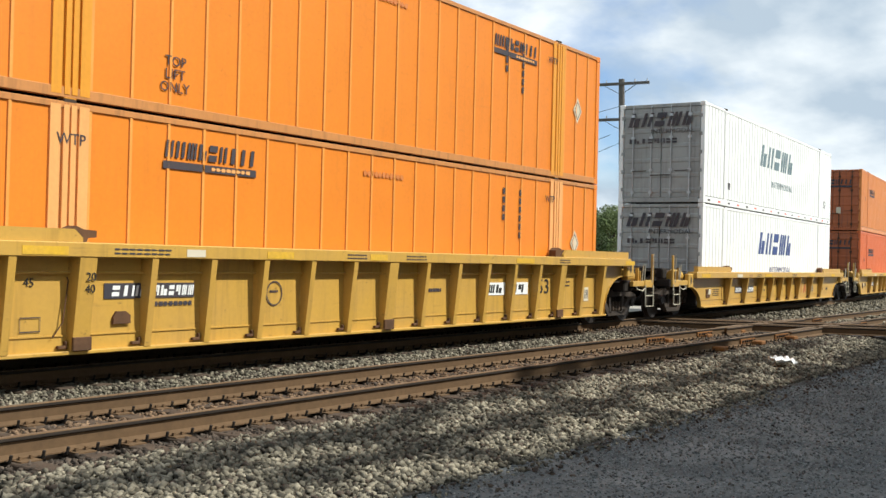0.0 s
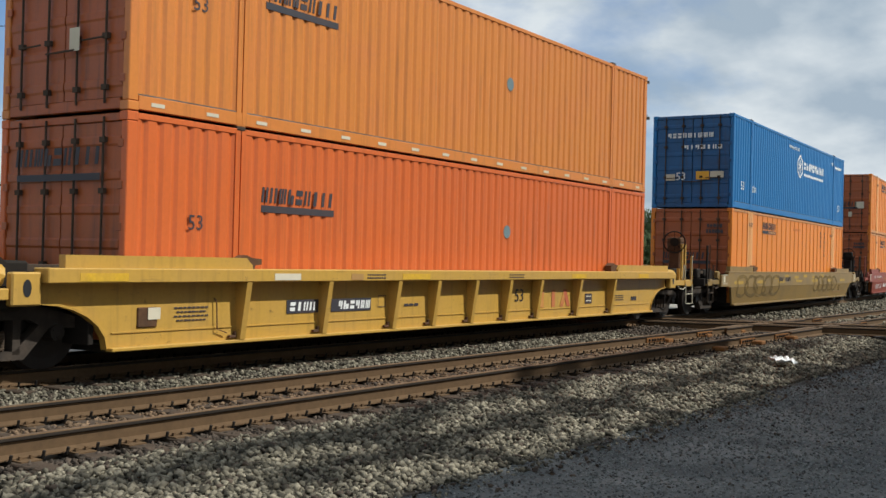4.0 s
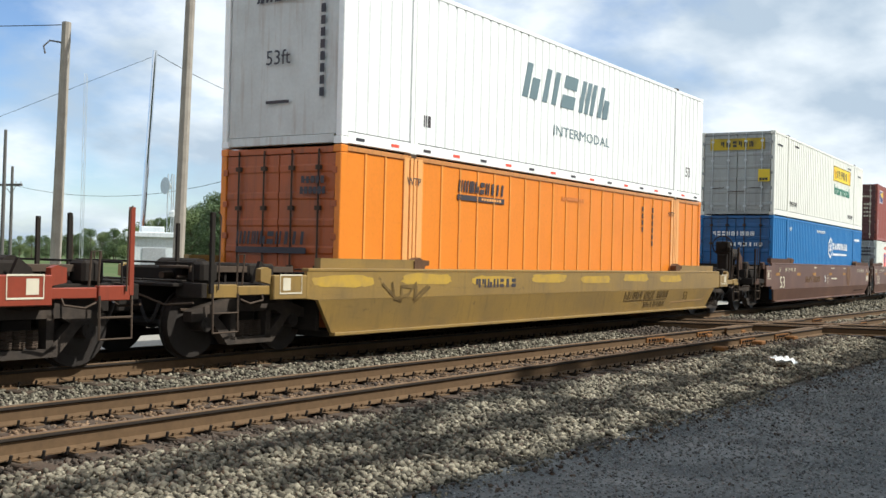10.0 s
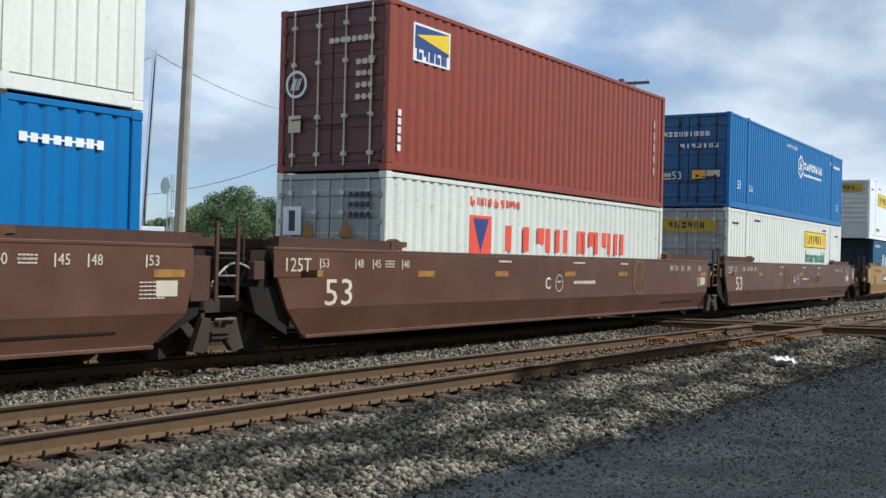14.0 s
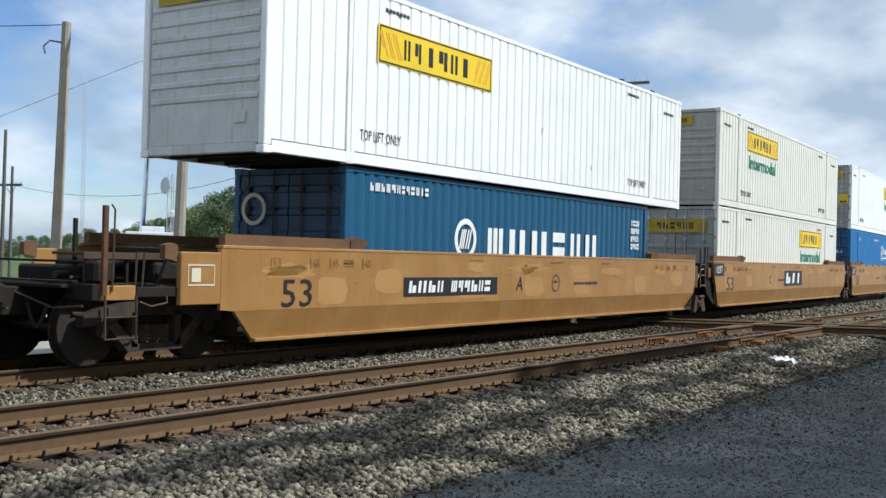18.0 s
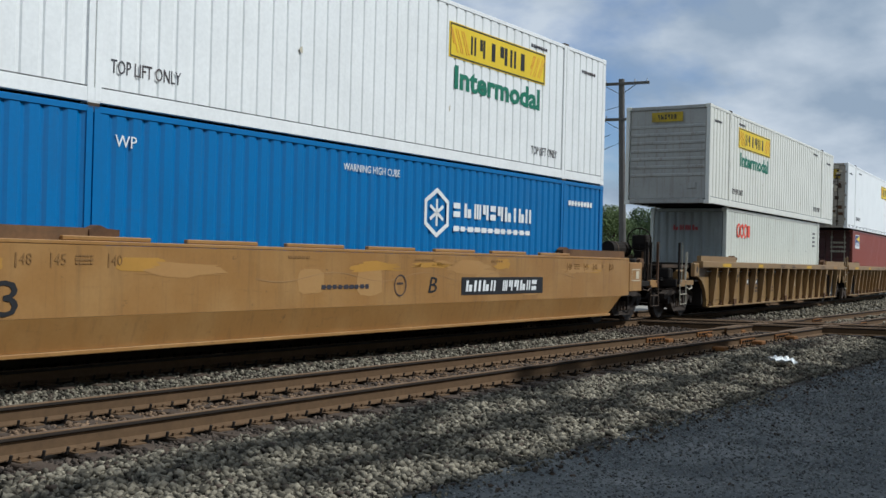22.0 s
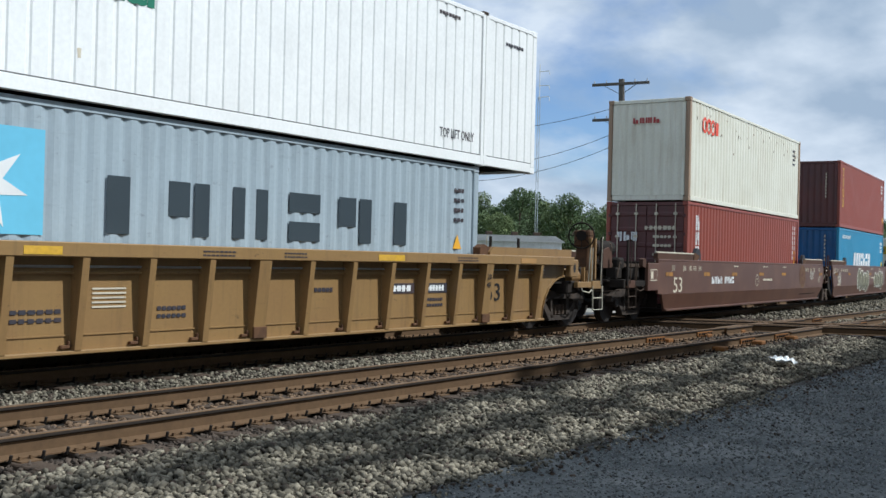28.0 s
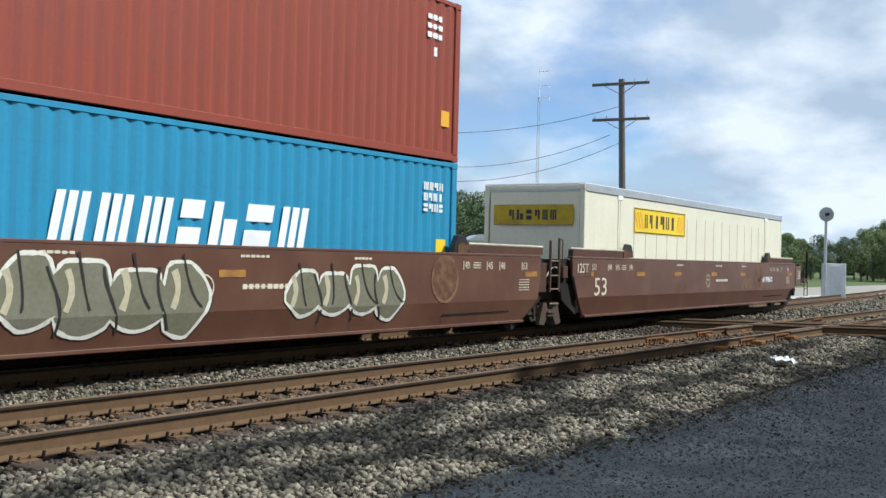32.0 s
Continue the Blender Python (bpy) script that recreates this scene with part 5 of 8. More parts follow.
put(5, "up", WHITE, style="fine", end="flat", label="white container with teal lettering and stained end wall")
put(6, "low", BLUE, style="dom", label="blue corrugated container in the brown car")
put(6, "up", CREAM, style="fine", label="white ribbed container with yellow sign and green lettering")
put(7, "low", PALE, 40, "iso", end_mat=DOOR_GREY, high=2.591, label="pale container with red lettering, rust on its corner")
put(7, "up", OXIDE, 40, "iso", z=Z1 + 2.591 + 0.012, label="red-brown corrugated container with white lock rods")
put(8, "low", CREAM, style="fine", label="white ribbed container beneath a blue one")
put(8, "up", BLUE, style="dom", label="blue corrugated container over a white one")
# end_mat: darker navy, shade of the end wall painted in
put(9, "low", NAVY, 40, "iso", high=2.591, end_mat=paint("shaded_navy", (0.009, 0.045, 0.10), 0.4, second=(0.008, 0.025, 0.05), amount=0.6), label="dark navy container with white lettering, short")
put(9, "up", WHITE, style="fine", end="ribs", z=Z1 + 2.591 + 0.012, label="white ribbed container overhanging a shorter one")
put(10, "low", CREAM, style="fine", label="white container with dark yellow sign on its end")
put(10, "up", CREAM, style="fine", end="ribs", label="grey-white container with ribbed end wall")
put(11, "low", BLUE, style="dom", label="blue corrugated container in the ochre car")
put(11, "up", WHITE, style="fine", label="clean white ribbed container with yellow sign")
# end_mat: darker grey-green stands for the shade under the overhang
put(12, "low", PALE, 40, "iso", end="fold", end_mat=paint("shaded_grey_green", (0.34, 0.36, 0.335), 0.5, second=(0.22, 0.23, 0.21), amount=0.6), label="pale grey-green container with red marking, short")
put(12, "up", CREAM, style="fine", end="ribs", label="cream container with ribbed end, overhanging a short one")
put(13, "low", OXIDE, 40, "iso", label="red-brown container with dark blue and yellow emblem")
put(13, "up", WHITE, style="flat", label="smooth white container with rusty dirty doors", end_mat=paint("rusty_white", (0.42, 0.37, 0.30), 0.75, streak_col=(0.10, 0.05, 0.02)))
put(14, "low", GREY_BLUE, 40, "iso", end="fold", label="grey corrugated container with star emblem and dark lettering")
put(14, "up", WHITE, style="fine", end="ribs", label="white ribbed container over a grey one")
put(15, "low", OXIDE, 40, "iso", label="red-brown container with white lettering")
put(15, "up", paint("aged_cream_paint", (0.76, 0.74, 0.62), 0.35, second=(0.66, 0.63, 0.50), amount=0.6, streak_col=(0.32, 0.17, 0.07)), 40, "iso", end="fold", label="pale container with red marking and rusty corner posts", edge=paint("rusty_post", (0.40, 0.27, 0.17), 0.7, streak_col=(0.14, 0.06, 0.03)))
put(16, "low", SKYBLUE, 40, "iso", end="fold", end_mat=SHADED_BLUE, label="blue corrugated container with bold white lettering")
put(16, "up", OXIDE, 40, "iso", end="fold", end_mat=SHADED_OXIDE, label="red-brown container with yellow vertical lettering")
put(17, "low", IVORY, style="flat", end="flat", label="ivory smooth container alone in the last car")

# ---- lettering and markings ----


def mark_face(i, where):
    c = (low if where == "low" else up)[i]
    wide = 1.2955 if i in (0, 1, 2, 3, 4, 5, 6, 8, 10, 11, 17) or (where == "up" and i in (9, 12, 13, 14)) else 1.219
    return c, -(wide - 0.012) - 0.005, -(8.077 if wide > 1.25 else 6.096) - 0.012


def bold_sign(i, where, x=3.35, z=2.20, second=True, w=3.62):
    """Yellow sign with a dark border and plain bars, with the green word under it."""
    c, y, _ = mark_face(i, where)
    s = plate(x, y, z, w, 0.64, YELLOWMARK, c, name="yellow_sign")
    for dx, dz, ww, hh in ((0, 0.29, w - 0.08, 0.025), (0, -0.29, w - 0.08, 0.025), (-w / 2 + 0.05, 0, 0.025, 0.6), (w / 2 - 0.05, 0, 0.025, 0.6)):
        plate(x + dx, y - 0.004, z + dz, ww, hh, BLACK, c, name="sign_border")
    bars(x - 0.82, y - 0.004, z, 2, 0.52, 0.34, BLACK, c, seed=4, gap=0.6)
    bars(x + 0.32, y - 0.004, z, 4, 1.45, 0.34, BLACK, c, seed=5, gap=0.3)
    for k, dx in enumerate((-1.45, 1.45)):
        bars(x + dx, y - 0.004, z, 3, 0.5, 0.42, AMBER, c, slant=0.5 if k else -0.5, seed=7, gap=0.7)
    if second:
        letters("Intermodal", x, y, z - 0.66, 0.43, GREENMARK, c, width=3.2, bold=0.02)


def end_sign(i, where, z=2.45, w=1.9, h=0.40):
    c, _, xe = mark_face(i, where)
    plate(xe, 0, z, w, h, DULLSIGN, c, end=True, name="yellow_sign")
    bars(xe - 0.004, 0, z, 6, w * 0.6, h * 0.5, BLACK, c, seed=6, end=True, gap=0.35)


def slant_name(i, where, material):
    c, y, xe = mark_face(i, where)
    bars(-0.2, y, 1.90, 5, 4.1, 0.72, material, c, slant=0.32, seed=3, gap=0.14)
    letters("INTERMODAL", 0.45, y, 1.02, 0.21, material, c, width=2.8)
    if i == 1:
        bars(xe - 0.02, 0.0, 2.42, 5, 1.9, 0.40, DARKMARK, c, slant=0.32, seed=3, end=True)
        letters("INTERMODAL", xe - 0.02, -0.35, 2.08, 0.13, DARKMARK, c, width=1.3, end=True)
        bars(xe - 0.02, 0.25, 1.80, 8, 1.5, 0.14, DARKMARK, c, seed=8, end=True)
    else:
        bars(xe - 0.0, 0.05, 2.45, 5, 0.95, 0.17, DARKMARK, c, slant=0.32, seed=3, end=True)
        letters("53ft", xe, 0.05, 1.45, 0.24, DARKMARK, c, end=True)
        for k in range(9):
            plate(xe, -0.88, 2.35 - 0.19 * k, 0.09, 0.14, DARKMARK, c, end=True)
        plate(xe, 0.05, 0.72, 0.5, 0.05, DARKMARK, c, end=True)
    letters("53", 7.0, y, 0.75, 0.27, DARKMARK, c)
    bars(-5.7, y, 0.62, 2, 0.22, 0.2, DARKMARK, c, seed=2)


def round_name(i, where, x=0.75, wide=1.0):
    """White hexagon emblem with plain bars after it."""
    c, y, xe = mark_face(i, where)
    z = 1.96
    hexa = [(0.40 * math.sin(k * math.pi / 3), 0.40 * math.cos(k * math.pi / 3)) for k in range(6)]
    em = part("emblem", cached("hex_emblem", lambda: ring(bmesh.new(), hexa, 0.09), WHITEMARK), None, c, "white hexagon emblem", Matrix.Translation((x, y, z)) @ SIDE)
    for k in range(3):
        part("emblem_bar", cached("emblem_bar", lambda: flat(bmesh.new(), [(-0.03, -0.24), (0.03, -0.24), (0.03, 0.24), (-0.03, 0.24)]), WHITEMARK), None, c, "", Matrix.Translation((x, y, z)) @ SIDE @ Matrix.Rotation(k * math.pi / 3, 4, "Z"))
    bars(x + 0.85 * wide, y, z + 0.08, 2, 0.62 * wide, 0.26, WHITEMARK, c, seed=11, gap=0.5)
    bars(x + 2.35 * wide, y, z + 0.08, 8, 2.2 * wide, 0.28, WHITEMARK, c, seed=12, gap=0.2)
    bars(x + 2.0 * wide, y, z - 0.26, 12, 2.9 * wide, 0.10, WHITEMARK, c, seed=13, gap=0.9)
    letters("WARNING HIGH CUBE", -0.6, y, 2.56, 0.12, WHITEMARK, c, width=1.5)
    letters("53", -7.05, y, 0.74, 0.27, WHITEMARK, c)
    letters("53", 7.1, y, 0.74, 0.27, WHITEMARK, c)
    letters("DA", -5.72, y, 0.70, 0.2, WHITEMARK, c)
    bars(6.95, y, 2.42, 8, 1.2, 0.12, WHITEMARK, c, seed=9, gap=0.3)
    letters("WP", -5.6 if where == "low" else 5.75, y, 2.5, 0.15, WHITEMARK, c)
    # door side
    bars(xe - 0.02, 0.05, 2.25, 9, 1.45, 0.15, WHITEMARK, c, seed=14, end=True, gap=0.3)
    bars(xe - 0.02, -0.35, 1.88, 7, 1.2, 0.13, WHITEMARK, c, seed=15, end=True, gap=0.3)
    letters("53", xe - 0.02, 0.35, 0.98, 0.24, WHITEMARK, c, end=True)
    plate(xe - 0.02, 0.68, 0.95, 0.3, 0.2, PALEMARK, c, end=True)
    plate(xe - 0.02, -0.35, 1.0, 0.42, 0.26, AMBER, c, end=True)
    plate(xe - 0.02, -0.80, 1.02, 0.42, 0.2, PALEMARK, c, end=True)


def underlined_name(i, where, x=-3.8, z=2.42):
    """Dark bars with a thick line below, on the side and on the door end."""
    c, y, xe = mark_face(i, where)
    bars(x, y, z + 0.07, 9, 1.66, 0.22, DARKMARK, c, slant=0.12, seed=21, gap=0.13)
    plate(x - 0.02, y, z - 0.14, 1.7, 0.10, DARKMARK, c)
    bars(x + 0.35, y - 0.004, z - 0.14, 8, 0.75, 0.05, ORANGE_POST, c, seed=22, gap=0.4)
    if i:
        bars(xe - 0.03, 0.10, 1.42, 9, 1.5, 0.21, DARKMARK, c, slant=0.12, seed=21, end=True, gap=0.13)
        plate(xe - 0.03, 0.10, 1.22, 1.52, 0.10, DARKMARK, c, end=True)
        plate(xe - 0.03, -0.75, 0.42 if where == "low" else 1.35, 0.42, 0.34, PALEMARK, c, end=True)
        if where == "up":
            plate(xe - 0.03, 0.25, 0.75, 0.32, 0.2, PALEMARK, c, end=True)
            plate(xe - 0.03, -0.32, 0.9, 0.16, 0.24, PALEMARK, c, end=True)
        else:
            bars(xe - 0.03, -0.78, 2.35, 5, 0.5, 0.12, DARKMARK, c, seed=24, end=True)
            bars(xe - 0.03, -0.78, 2.18, 6, 0.55, 0.12, DARKMARK, c, seed=25, end=True)
    for k, (xx, n) in enumerate(((3.93, 4), (4.58, 6))):
        for j in range(n):
            bars(xx, y, 2.5 - 0.17 * j, 1, 0.085, 0.12, DARKMARK, c, seed=30 + j)
    for px in (-6.1, 6.1):
        letters("WTP", px - 0.3 if px > 0 else px + 0.02, y - 0.016, 2.45, 0.13, DARKMARK, c)
    dia = [(0, 0.28), (0.2, 0), (0, -0.28), (-0.2, 0)]
    if i in (0, 4):
        part("placard", cached("placard", lambda: flat(bmesh.new(), dia), PALEMARK), None, c, "pale diamond placard", Matrix.Translation((7.0, y, 1.55)) @ SIDE)
        part("placard_mark", cached("placard_mark", lambda: ring(bmesh.new(), [(a * 0.7, b * 0.7) for a, b in dia], 0.03, 0.005), DARKMARK), None, c, "", Matrix.Translation((7.0, y, 1.55)) @ SIDE)
    if where == "up":
        for k, wd in enumerate(("TOP", "LIFT", "ONLY")):
            letters(wd, 4.0 if i else -4.5, y, 0.72 - 0.17 * k, 0.13, DARKMARK, c)
    bars(0.05, y, 2.5, 11, 1.1, 0.09, mat("faint_marking", (0.62, 0.2, 0.05), 0.6, bump=0), c, seed=26)


def lift_words(i, where, material=DARKMARK):
    c, y, _ = mark_face(i, where)
    for x in (-5.3, 5.2):
        letters("TOP LIFT ONLY", x, y, 0.50, 0.17, material, c, width=1.12)
    for x, z in ((-7.3, 2.45), (-4.9, 2.62), (4.9, 2.62), (7.2, 2.45)):
        bars(x, y, z, 7, 0.7, 0.07, material, c, seed=33, gap=0.4)
    rnd = random.Random(i * 7 + len(where))
    for k in range(4):
        scuff = [(0.10 * rnd.uniform(0.4, 1) * math.cos(a), 0.16 * rnd.uniform(0.4, 1) * math.sin(a)) for a in np.linspace(0, 2 * math.pi, 9)[:-1]]
        part("scuff", flat(bmesh.new(), [(a * 0.5, b * 0.6) for a, b in scuff], 0.001), PALEMARK, c, "", Matrix.Translation((rnd.uniform(-5, 5), y + 0.002, rnd.uniform(0.4, 1.4))) @ SIDE) if k < 2 else None


for i, where in ((0, "low"), (0, "up"), (3, "low"), (4, "low"), (4, "up"), (5, "low")):
    underlined_name(i, where, x=4.3 if (i, where) == (0, "up") else -3.8)
for where in ("low", "up"):
    c, y, xe = mark_face(2, where)
    bars(-4.85, y, 2.0, 9, 1.6, 0.22, DARKMARK, c, slant=0.12, seed=21, gap=0.13)
    plate(-4.85, y, 1.8, 1.62, 0.10, DARKMARK, c)
    bars(xe - 0.03, 0.0, 2.3 if where == "up" else 2.35, 9, 1.75, 0.23, DARKMARK, c, slant=0.12, seed=21, end=True, gap=0.13)
    plate(xe - 0.03, 0.0, 2.08, 1.7, 0.09, DARKMARK, c, end=True)
    plate(xe - 0.03, -0.28, 0.95, 0.2, 0.3, PALEMARK, c, end=True) if where == "up" else None
    letters("53", -6.9, y, 1.55, 0.2, DARKMARK, c)
    part("patch", disc_y(bmesh.new(), 0, -0.003, 0.003, 0, 0.13, 14), TEALMARK, c, "", Matrix.Translation((1.3, y, 1.7)))
slant_name(1, "low", BLUEMARK)
slant_name(1, "up", TEALMARK)
slant_name(5, "up", TEALMARK)
round_name(3, "up", 0.3, 1.12), round_name(6, "low", 1.22), round_name(8, "up"), round_name(11, "low", 1.28)
bold_sign(6, "up"), bold_sign(8, "low"), bold_sign(10, "low", 3.55), bold_sign(11, "up"), bold_sign(14, "up", -3.45)
bold_sign(9, "up", -3.63, 2.05, False), bold_sign(10, "up", -3.42), bold_sign(12, "up", -3.48), bold_sign(13, "up", 3.25, 2.2, False, 3.4), bold_sign(17, "low", -3.44, 2.2, False)
end_sign(6, "up"), end_sign(9, "up", 2.5, 1.9, 0.38), end_sign(10, "up", 2.55, 0.95, 0.28), end_sign(10, "low", 2.3), end_sign(8, "low", 2.35), end_sign(11, "up"), end_sign(12, "up", 2.55, 0.95, 0.28), end_sign(13, "up", 2.4, 1.9, 0.4), end_sign(14, "up", 2.45, 1.7, 0.36), end_sign(17, "low", 2.2, 2.05, 0.46)
for i, where in ((6, "up"), (8, "low"), (9, "up"), (10, "low"), (10, "up"), (11, "up"), (12, "up"), (13, "up"), (14, "up")):
    lift_words(i, where)
for i in (6, 11):
    c, _, xe = mark_face(i, "up")
    plate(xe - 0.03, -0.95, 1.35, 0.4, 0.42, YELLOWMARK, c, end=True)
    bars(xe - 0.034, -0.95, 1.22, 3, 0.32, 0.1, BLACK, c, end=True)

# short containers
c, y, xe = mark_face(7, "up")
plate(-4.82, y, 2.28, 1.16, 0.66, WHITEMARK, c, name="emblem")
plate(-4.82, y - 0.004, 2.37, 1.06, 0.40, BLUEMARK, c, name="emblem")
part("emblem", flat(bmesh.new(), [(-0.5, 0.02), (0.53, -0.16), (0.53, 0.18)]), YELLOWMARK, c, "", Matrix.Translation((-4.82, y - 0.007, 2.38)) @ SIDE)
bars(-4.82, y - 0.007, 2.09, 5, 0.95, 0.2, BLUEMARK, c, seed=41)
part("emblem", ring(bmesh.new(), [(0.22 * math.cos(a), 0.22 * math.sin(a)) for a in np.linspace(0, 2 * math.pi, 21)[:-1]], 0.05), WHITEMARK, c, "white ring emblem", Matrix.Translation((xe - 0.02, 0.78, 1.55)) @ END)
bars(xe - 0.021, 0.78, 1.55, 2, 0.2, 0.2, WHITEMARK, c, slant=0.4, end=True)
for k in range(4):
    bars(xe - 0.02, -0.75, 1.85 - 0.2 * k, 3, 0.4, 0.1, PALEMARK, c, seed=50 + k, end=True)
bars(xe - 0.02, -0.45, 2.25, 8, 1.0, 0.1, PALEMARK, c, seed=49, end=True)
plate(xe - 0.02, 0.8, 0.85, 0.28, 0.3, PALEMARK, c, end=True)
for k in range(5):
    plate(-5.75, y, 1.0 - 0.15 * k, 0.09, 0.11, WHITEMARK, c)
    plate(5.4, y, 2.1 - 0.3 * k, 0.06, 0.2, PALEMARK, c)
c, y, xe = mark_face(7, "low")
plate(-3.03, y, 1.62, 0.8, 0.72, REDMARK, c, name="emblem")
part("emblem", flat(bmesh.new(), [(-0.27, 0.3), (0.0, -0.34), (0.29, 0.3)]), BLUEMARK, c, "", Matrix.Translation((-3.03, y - 0.004, 1.62)) @ SIDE)
bars(-0.75, y, 1.58, 4, 2.9, 0.5, REDMARK, c, seed=42, gap=0.3)
bars(2.4, y, 1.58, 4, 2.6, 0.5, REDMARK, c, seed=43, gap=0.3)
bars(-2.47, y, 2.25, 9, 1.9, 0.15, REDMARK, c, seed=44, gap=0.4)
plate(xe - 0.02, 0.8, 1.75, 0.42, 0.5, WHITEMARK, c, end=True)
bars(xe - 0.024, 0.8, 1.75, 1, 0.14, 0.36, DARKMARK, c, end=True)
for dy in (0.42, -0.42):
    part("warning_label", cached("door_triangle", lambda: flat(bmesh.new(), [(-0.16, -0.14), (0.16, -0.14), (0, 0.16)]), FADED_AMBER), None, c, "", Matrix.Translation((xe - 0.03, dy, 1.62)) @ END)
for k in range(3):
    bars(xe - 0.03, -0.72, 2.2 - 0.17 * k, 4, 0.5, 0.10, DARKMARK, c, seed=140 + k, end=True)
c, y, xe = mark_face(9, "low")
part("emblem", ring(bmesh.new(), [(0.33 * math.cos(a), 0.33 * math.sin(a)) for a in np.linspace(0, 2 * math.pi, 25)[:-1]], 0.1), WHITEMARK, c, "white ring emblem", Matrix.Translation((-2.5, y, 1.52)) @ SIDE)
bars(-2.5, y - 0.003, 1.52, 2, 0.36, 0.36, WHITEMARK, c, slant=0.3)
bars(0.75, y, 1.50, 6, 4.9, 0.52, WHITEMARK, c, seed=45, gap=0.35)
bars(-4.6, y, 2.30, 12, 1.7, 0.14, WHITEMARK, c, seed=46, gap=0.35)
part("emblem", ring(bmesh.new(), [(0.24 * math.cos(a), 0.24 * math.sin(a)) for a in np.linspace(0, 2 * math.pi, 21)[:-1]], 0.07), PALEMARK, c, "", Matrix.Translation((xe - 0.02, 0.72, 1.9)) @ END)
for k in range(4):
    bars(5.35, y, 2.12 - 0.19 * k, 4, 0.5, 0.14, WHITEMARK, c, seed=60 + k)
for i, where, x, z in ((12, "low", -4.29, 2.24), (15, "up", -4.29, 2.24)):
    c, y, xe = mark_face(i, where)
    for k, dx in enumerate((-0.52, -0.16, 0.2)):
        part("emblem", cached("red_ring", lambda: ring(bmesh.new(), [(0.16 * math.cos(a), 0.19 * math.sin(a)) for a in np.linspace(0, 2 * math.pi, 17)[:-1]], 0.085), REDMARK), None, c, "", Matrix.Translation((x + dx, y, z)) @ SIDE)
    part("emblem", cached("red_foot", lambda: flat(bmesh.new(), [(-0.1, -0.19), (0.14, -0.19), (0.14, 0.19), (-0.1, 0.19)]), REDMARK), None, c, "", Matrix.Translation((x + 0.56, y, z)) @ SIDE)
    bars(xe - 0.01, 0.05, 2.28, 4, 0.8, 0.16, mat("dull_red_marking", (0.42, 0.05, 0.05), 0.6, bump=0), c, seed=47, end=True, gap=0.15)
    for k in range(4):
        bars(5.2, y, 2.45 - 0.16 * k, 3, 0.4, 0.08, DARKMARK, c, seed=70 + k)
c, y, xe = mark_face(13, "low")
plate(-4.87, y, 2.37, 1.18, 0.62, WHITEMARK, c, name="emblem")
plate(-4.87, y - 0.004, 2.42, 1.1, 0.46, BLUEMARK, c, name="emblem")
part("emblem", flat(bmesh.new(), [(-0.35, 0.05), (0.54, -0.08), (0.54, 0.2)]), YELLOWMARK, c, "", Matrix.Translation((-4.87, y - 0.007, 2.44)) @ SIDE)
bars(-4.87, y - 0.007, 2.24, 6, 0.95, 0.2, WHITEMARK, c, seed=41)
part("emblem", ring(bmesh.new(), [(0.22 * math.cos(a), 0.22 * math.sin(a)) for a in np.linspace(0, 2 * math.pi, 21)[:-1]], 0.04), WHITEMARK, c, "white ring emblem", Matrix.Translation((xe - 0.02, 0.72, 2.1)) @ END)
for k in range(3):
    bars(xe - 0.02, -0.6, 2.3 - 0.2 * k, 6, 0.7, 0.1, PALEMARK, c, seed=52 + k, end=True)
for k in range(5):
    plate(5.3, y, 2.4 - 0.22 * k, 0.07, 0.15, WHITEMARK, c)
c, y, xe = mark_face(14, "low")
plate(-4.09, y, 1.92, 1.5, 1.22, LIGHTBLUE, c, name="emblem")
star = [((0.55 if k % 2 == 0 else 0.22) * math.sin(k * math.pi / 7), (0.55 if k % 2 == 0 else 0.22) * math.cos(k * math.pi / 7)) for k in range(14)]
part("star", flat(bmesh.new(), star), WHITEMARK, c, "white seven-pointed star", Matrix.Translation((-4.09, y - 0.004, 1.88)) @ SIDE)
bars(0.73, y, 1.72, 6, 6.7, 0.72, mat("slate_marking", (0.028, 0.042, 0.052), 0.6, amount=0.3, bump=0.0, grain=0.12), c, seed=48, gap=0.45)
for k in range(4):
    bars(5.45, y, 2.4 - 0.18 * k, 3, 0.36, 0.08, DARKMARK, c, seed=70 + k)
part("warning_label", flat(bmesh.new(), [(-0.14, -0.12), (0.14, -0.12), (0, 0.14)]), AMBER, c, "", Matrix.Translation((5.4, y, 1.45)) @ SIDE)
c, y, xe = mark_face(15, "low")
for k, (hh, z) in enumerate(((0.42, 2.32), (0.36, 1.88), (0.40, 1.46))):
    bars(-5.25, y, z, 2, 0.30, hh, WHITEMARK, c, seed=3 + k)
bars(xe - 0.02, 0.55, 1.9, 3, 0.62, 0.26, WHITEMARK, c, seed=53, end=True, gap=0.15)
bars(xe - 0.02, -0.45, 2.15, 7, 0.95, 0.12, PALEMARK, c, seed=54, end=True)
for k in range(3):
    bars(xe - 0.02, -0.5, 1.9 - 0.25 * k, 5, 0.55, 0.08, PALEMARK, c, seed=55 + k, end=True)
for k in range(7):
    plate(5.25, y, 2.55 - 0.18 * k, 0.07, 0.12, WHITEMARK, c)
    plate(5.5, y, 2.55 - 0.18 * k, 0.07, 0.12, WHITEMARK if k < 5 else AMBER, c)
part("warning_label", flat(bmesh.new(), [(-0.14, -0.12), (0.14, -0.12), (0, 0.14)]), AMBER, c, "", Matrix.Translation((5.5, y, 1.25)) @ SIDE)
c, y, xe = mark_face(16, "up")
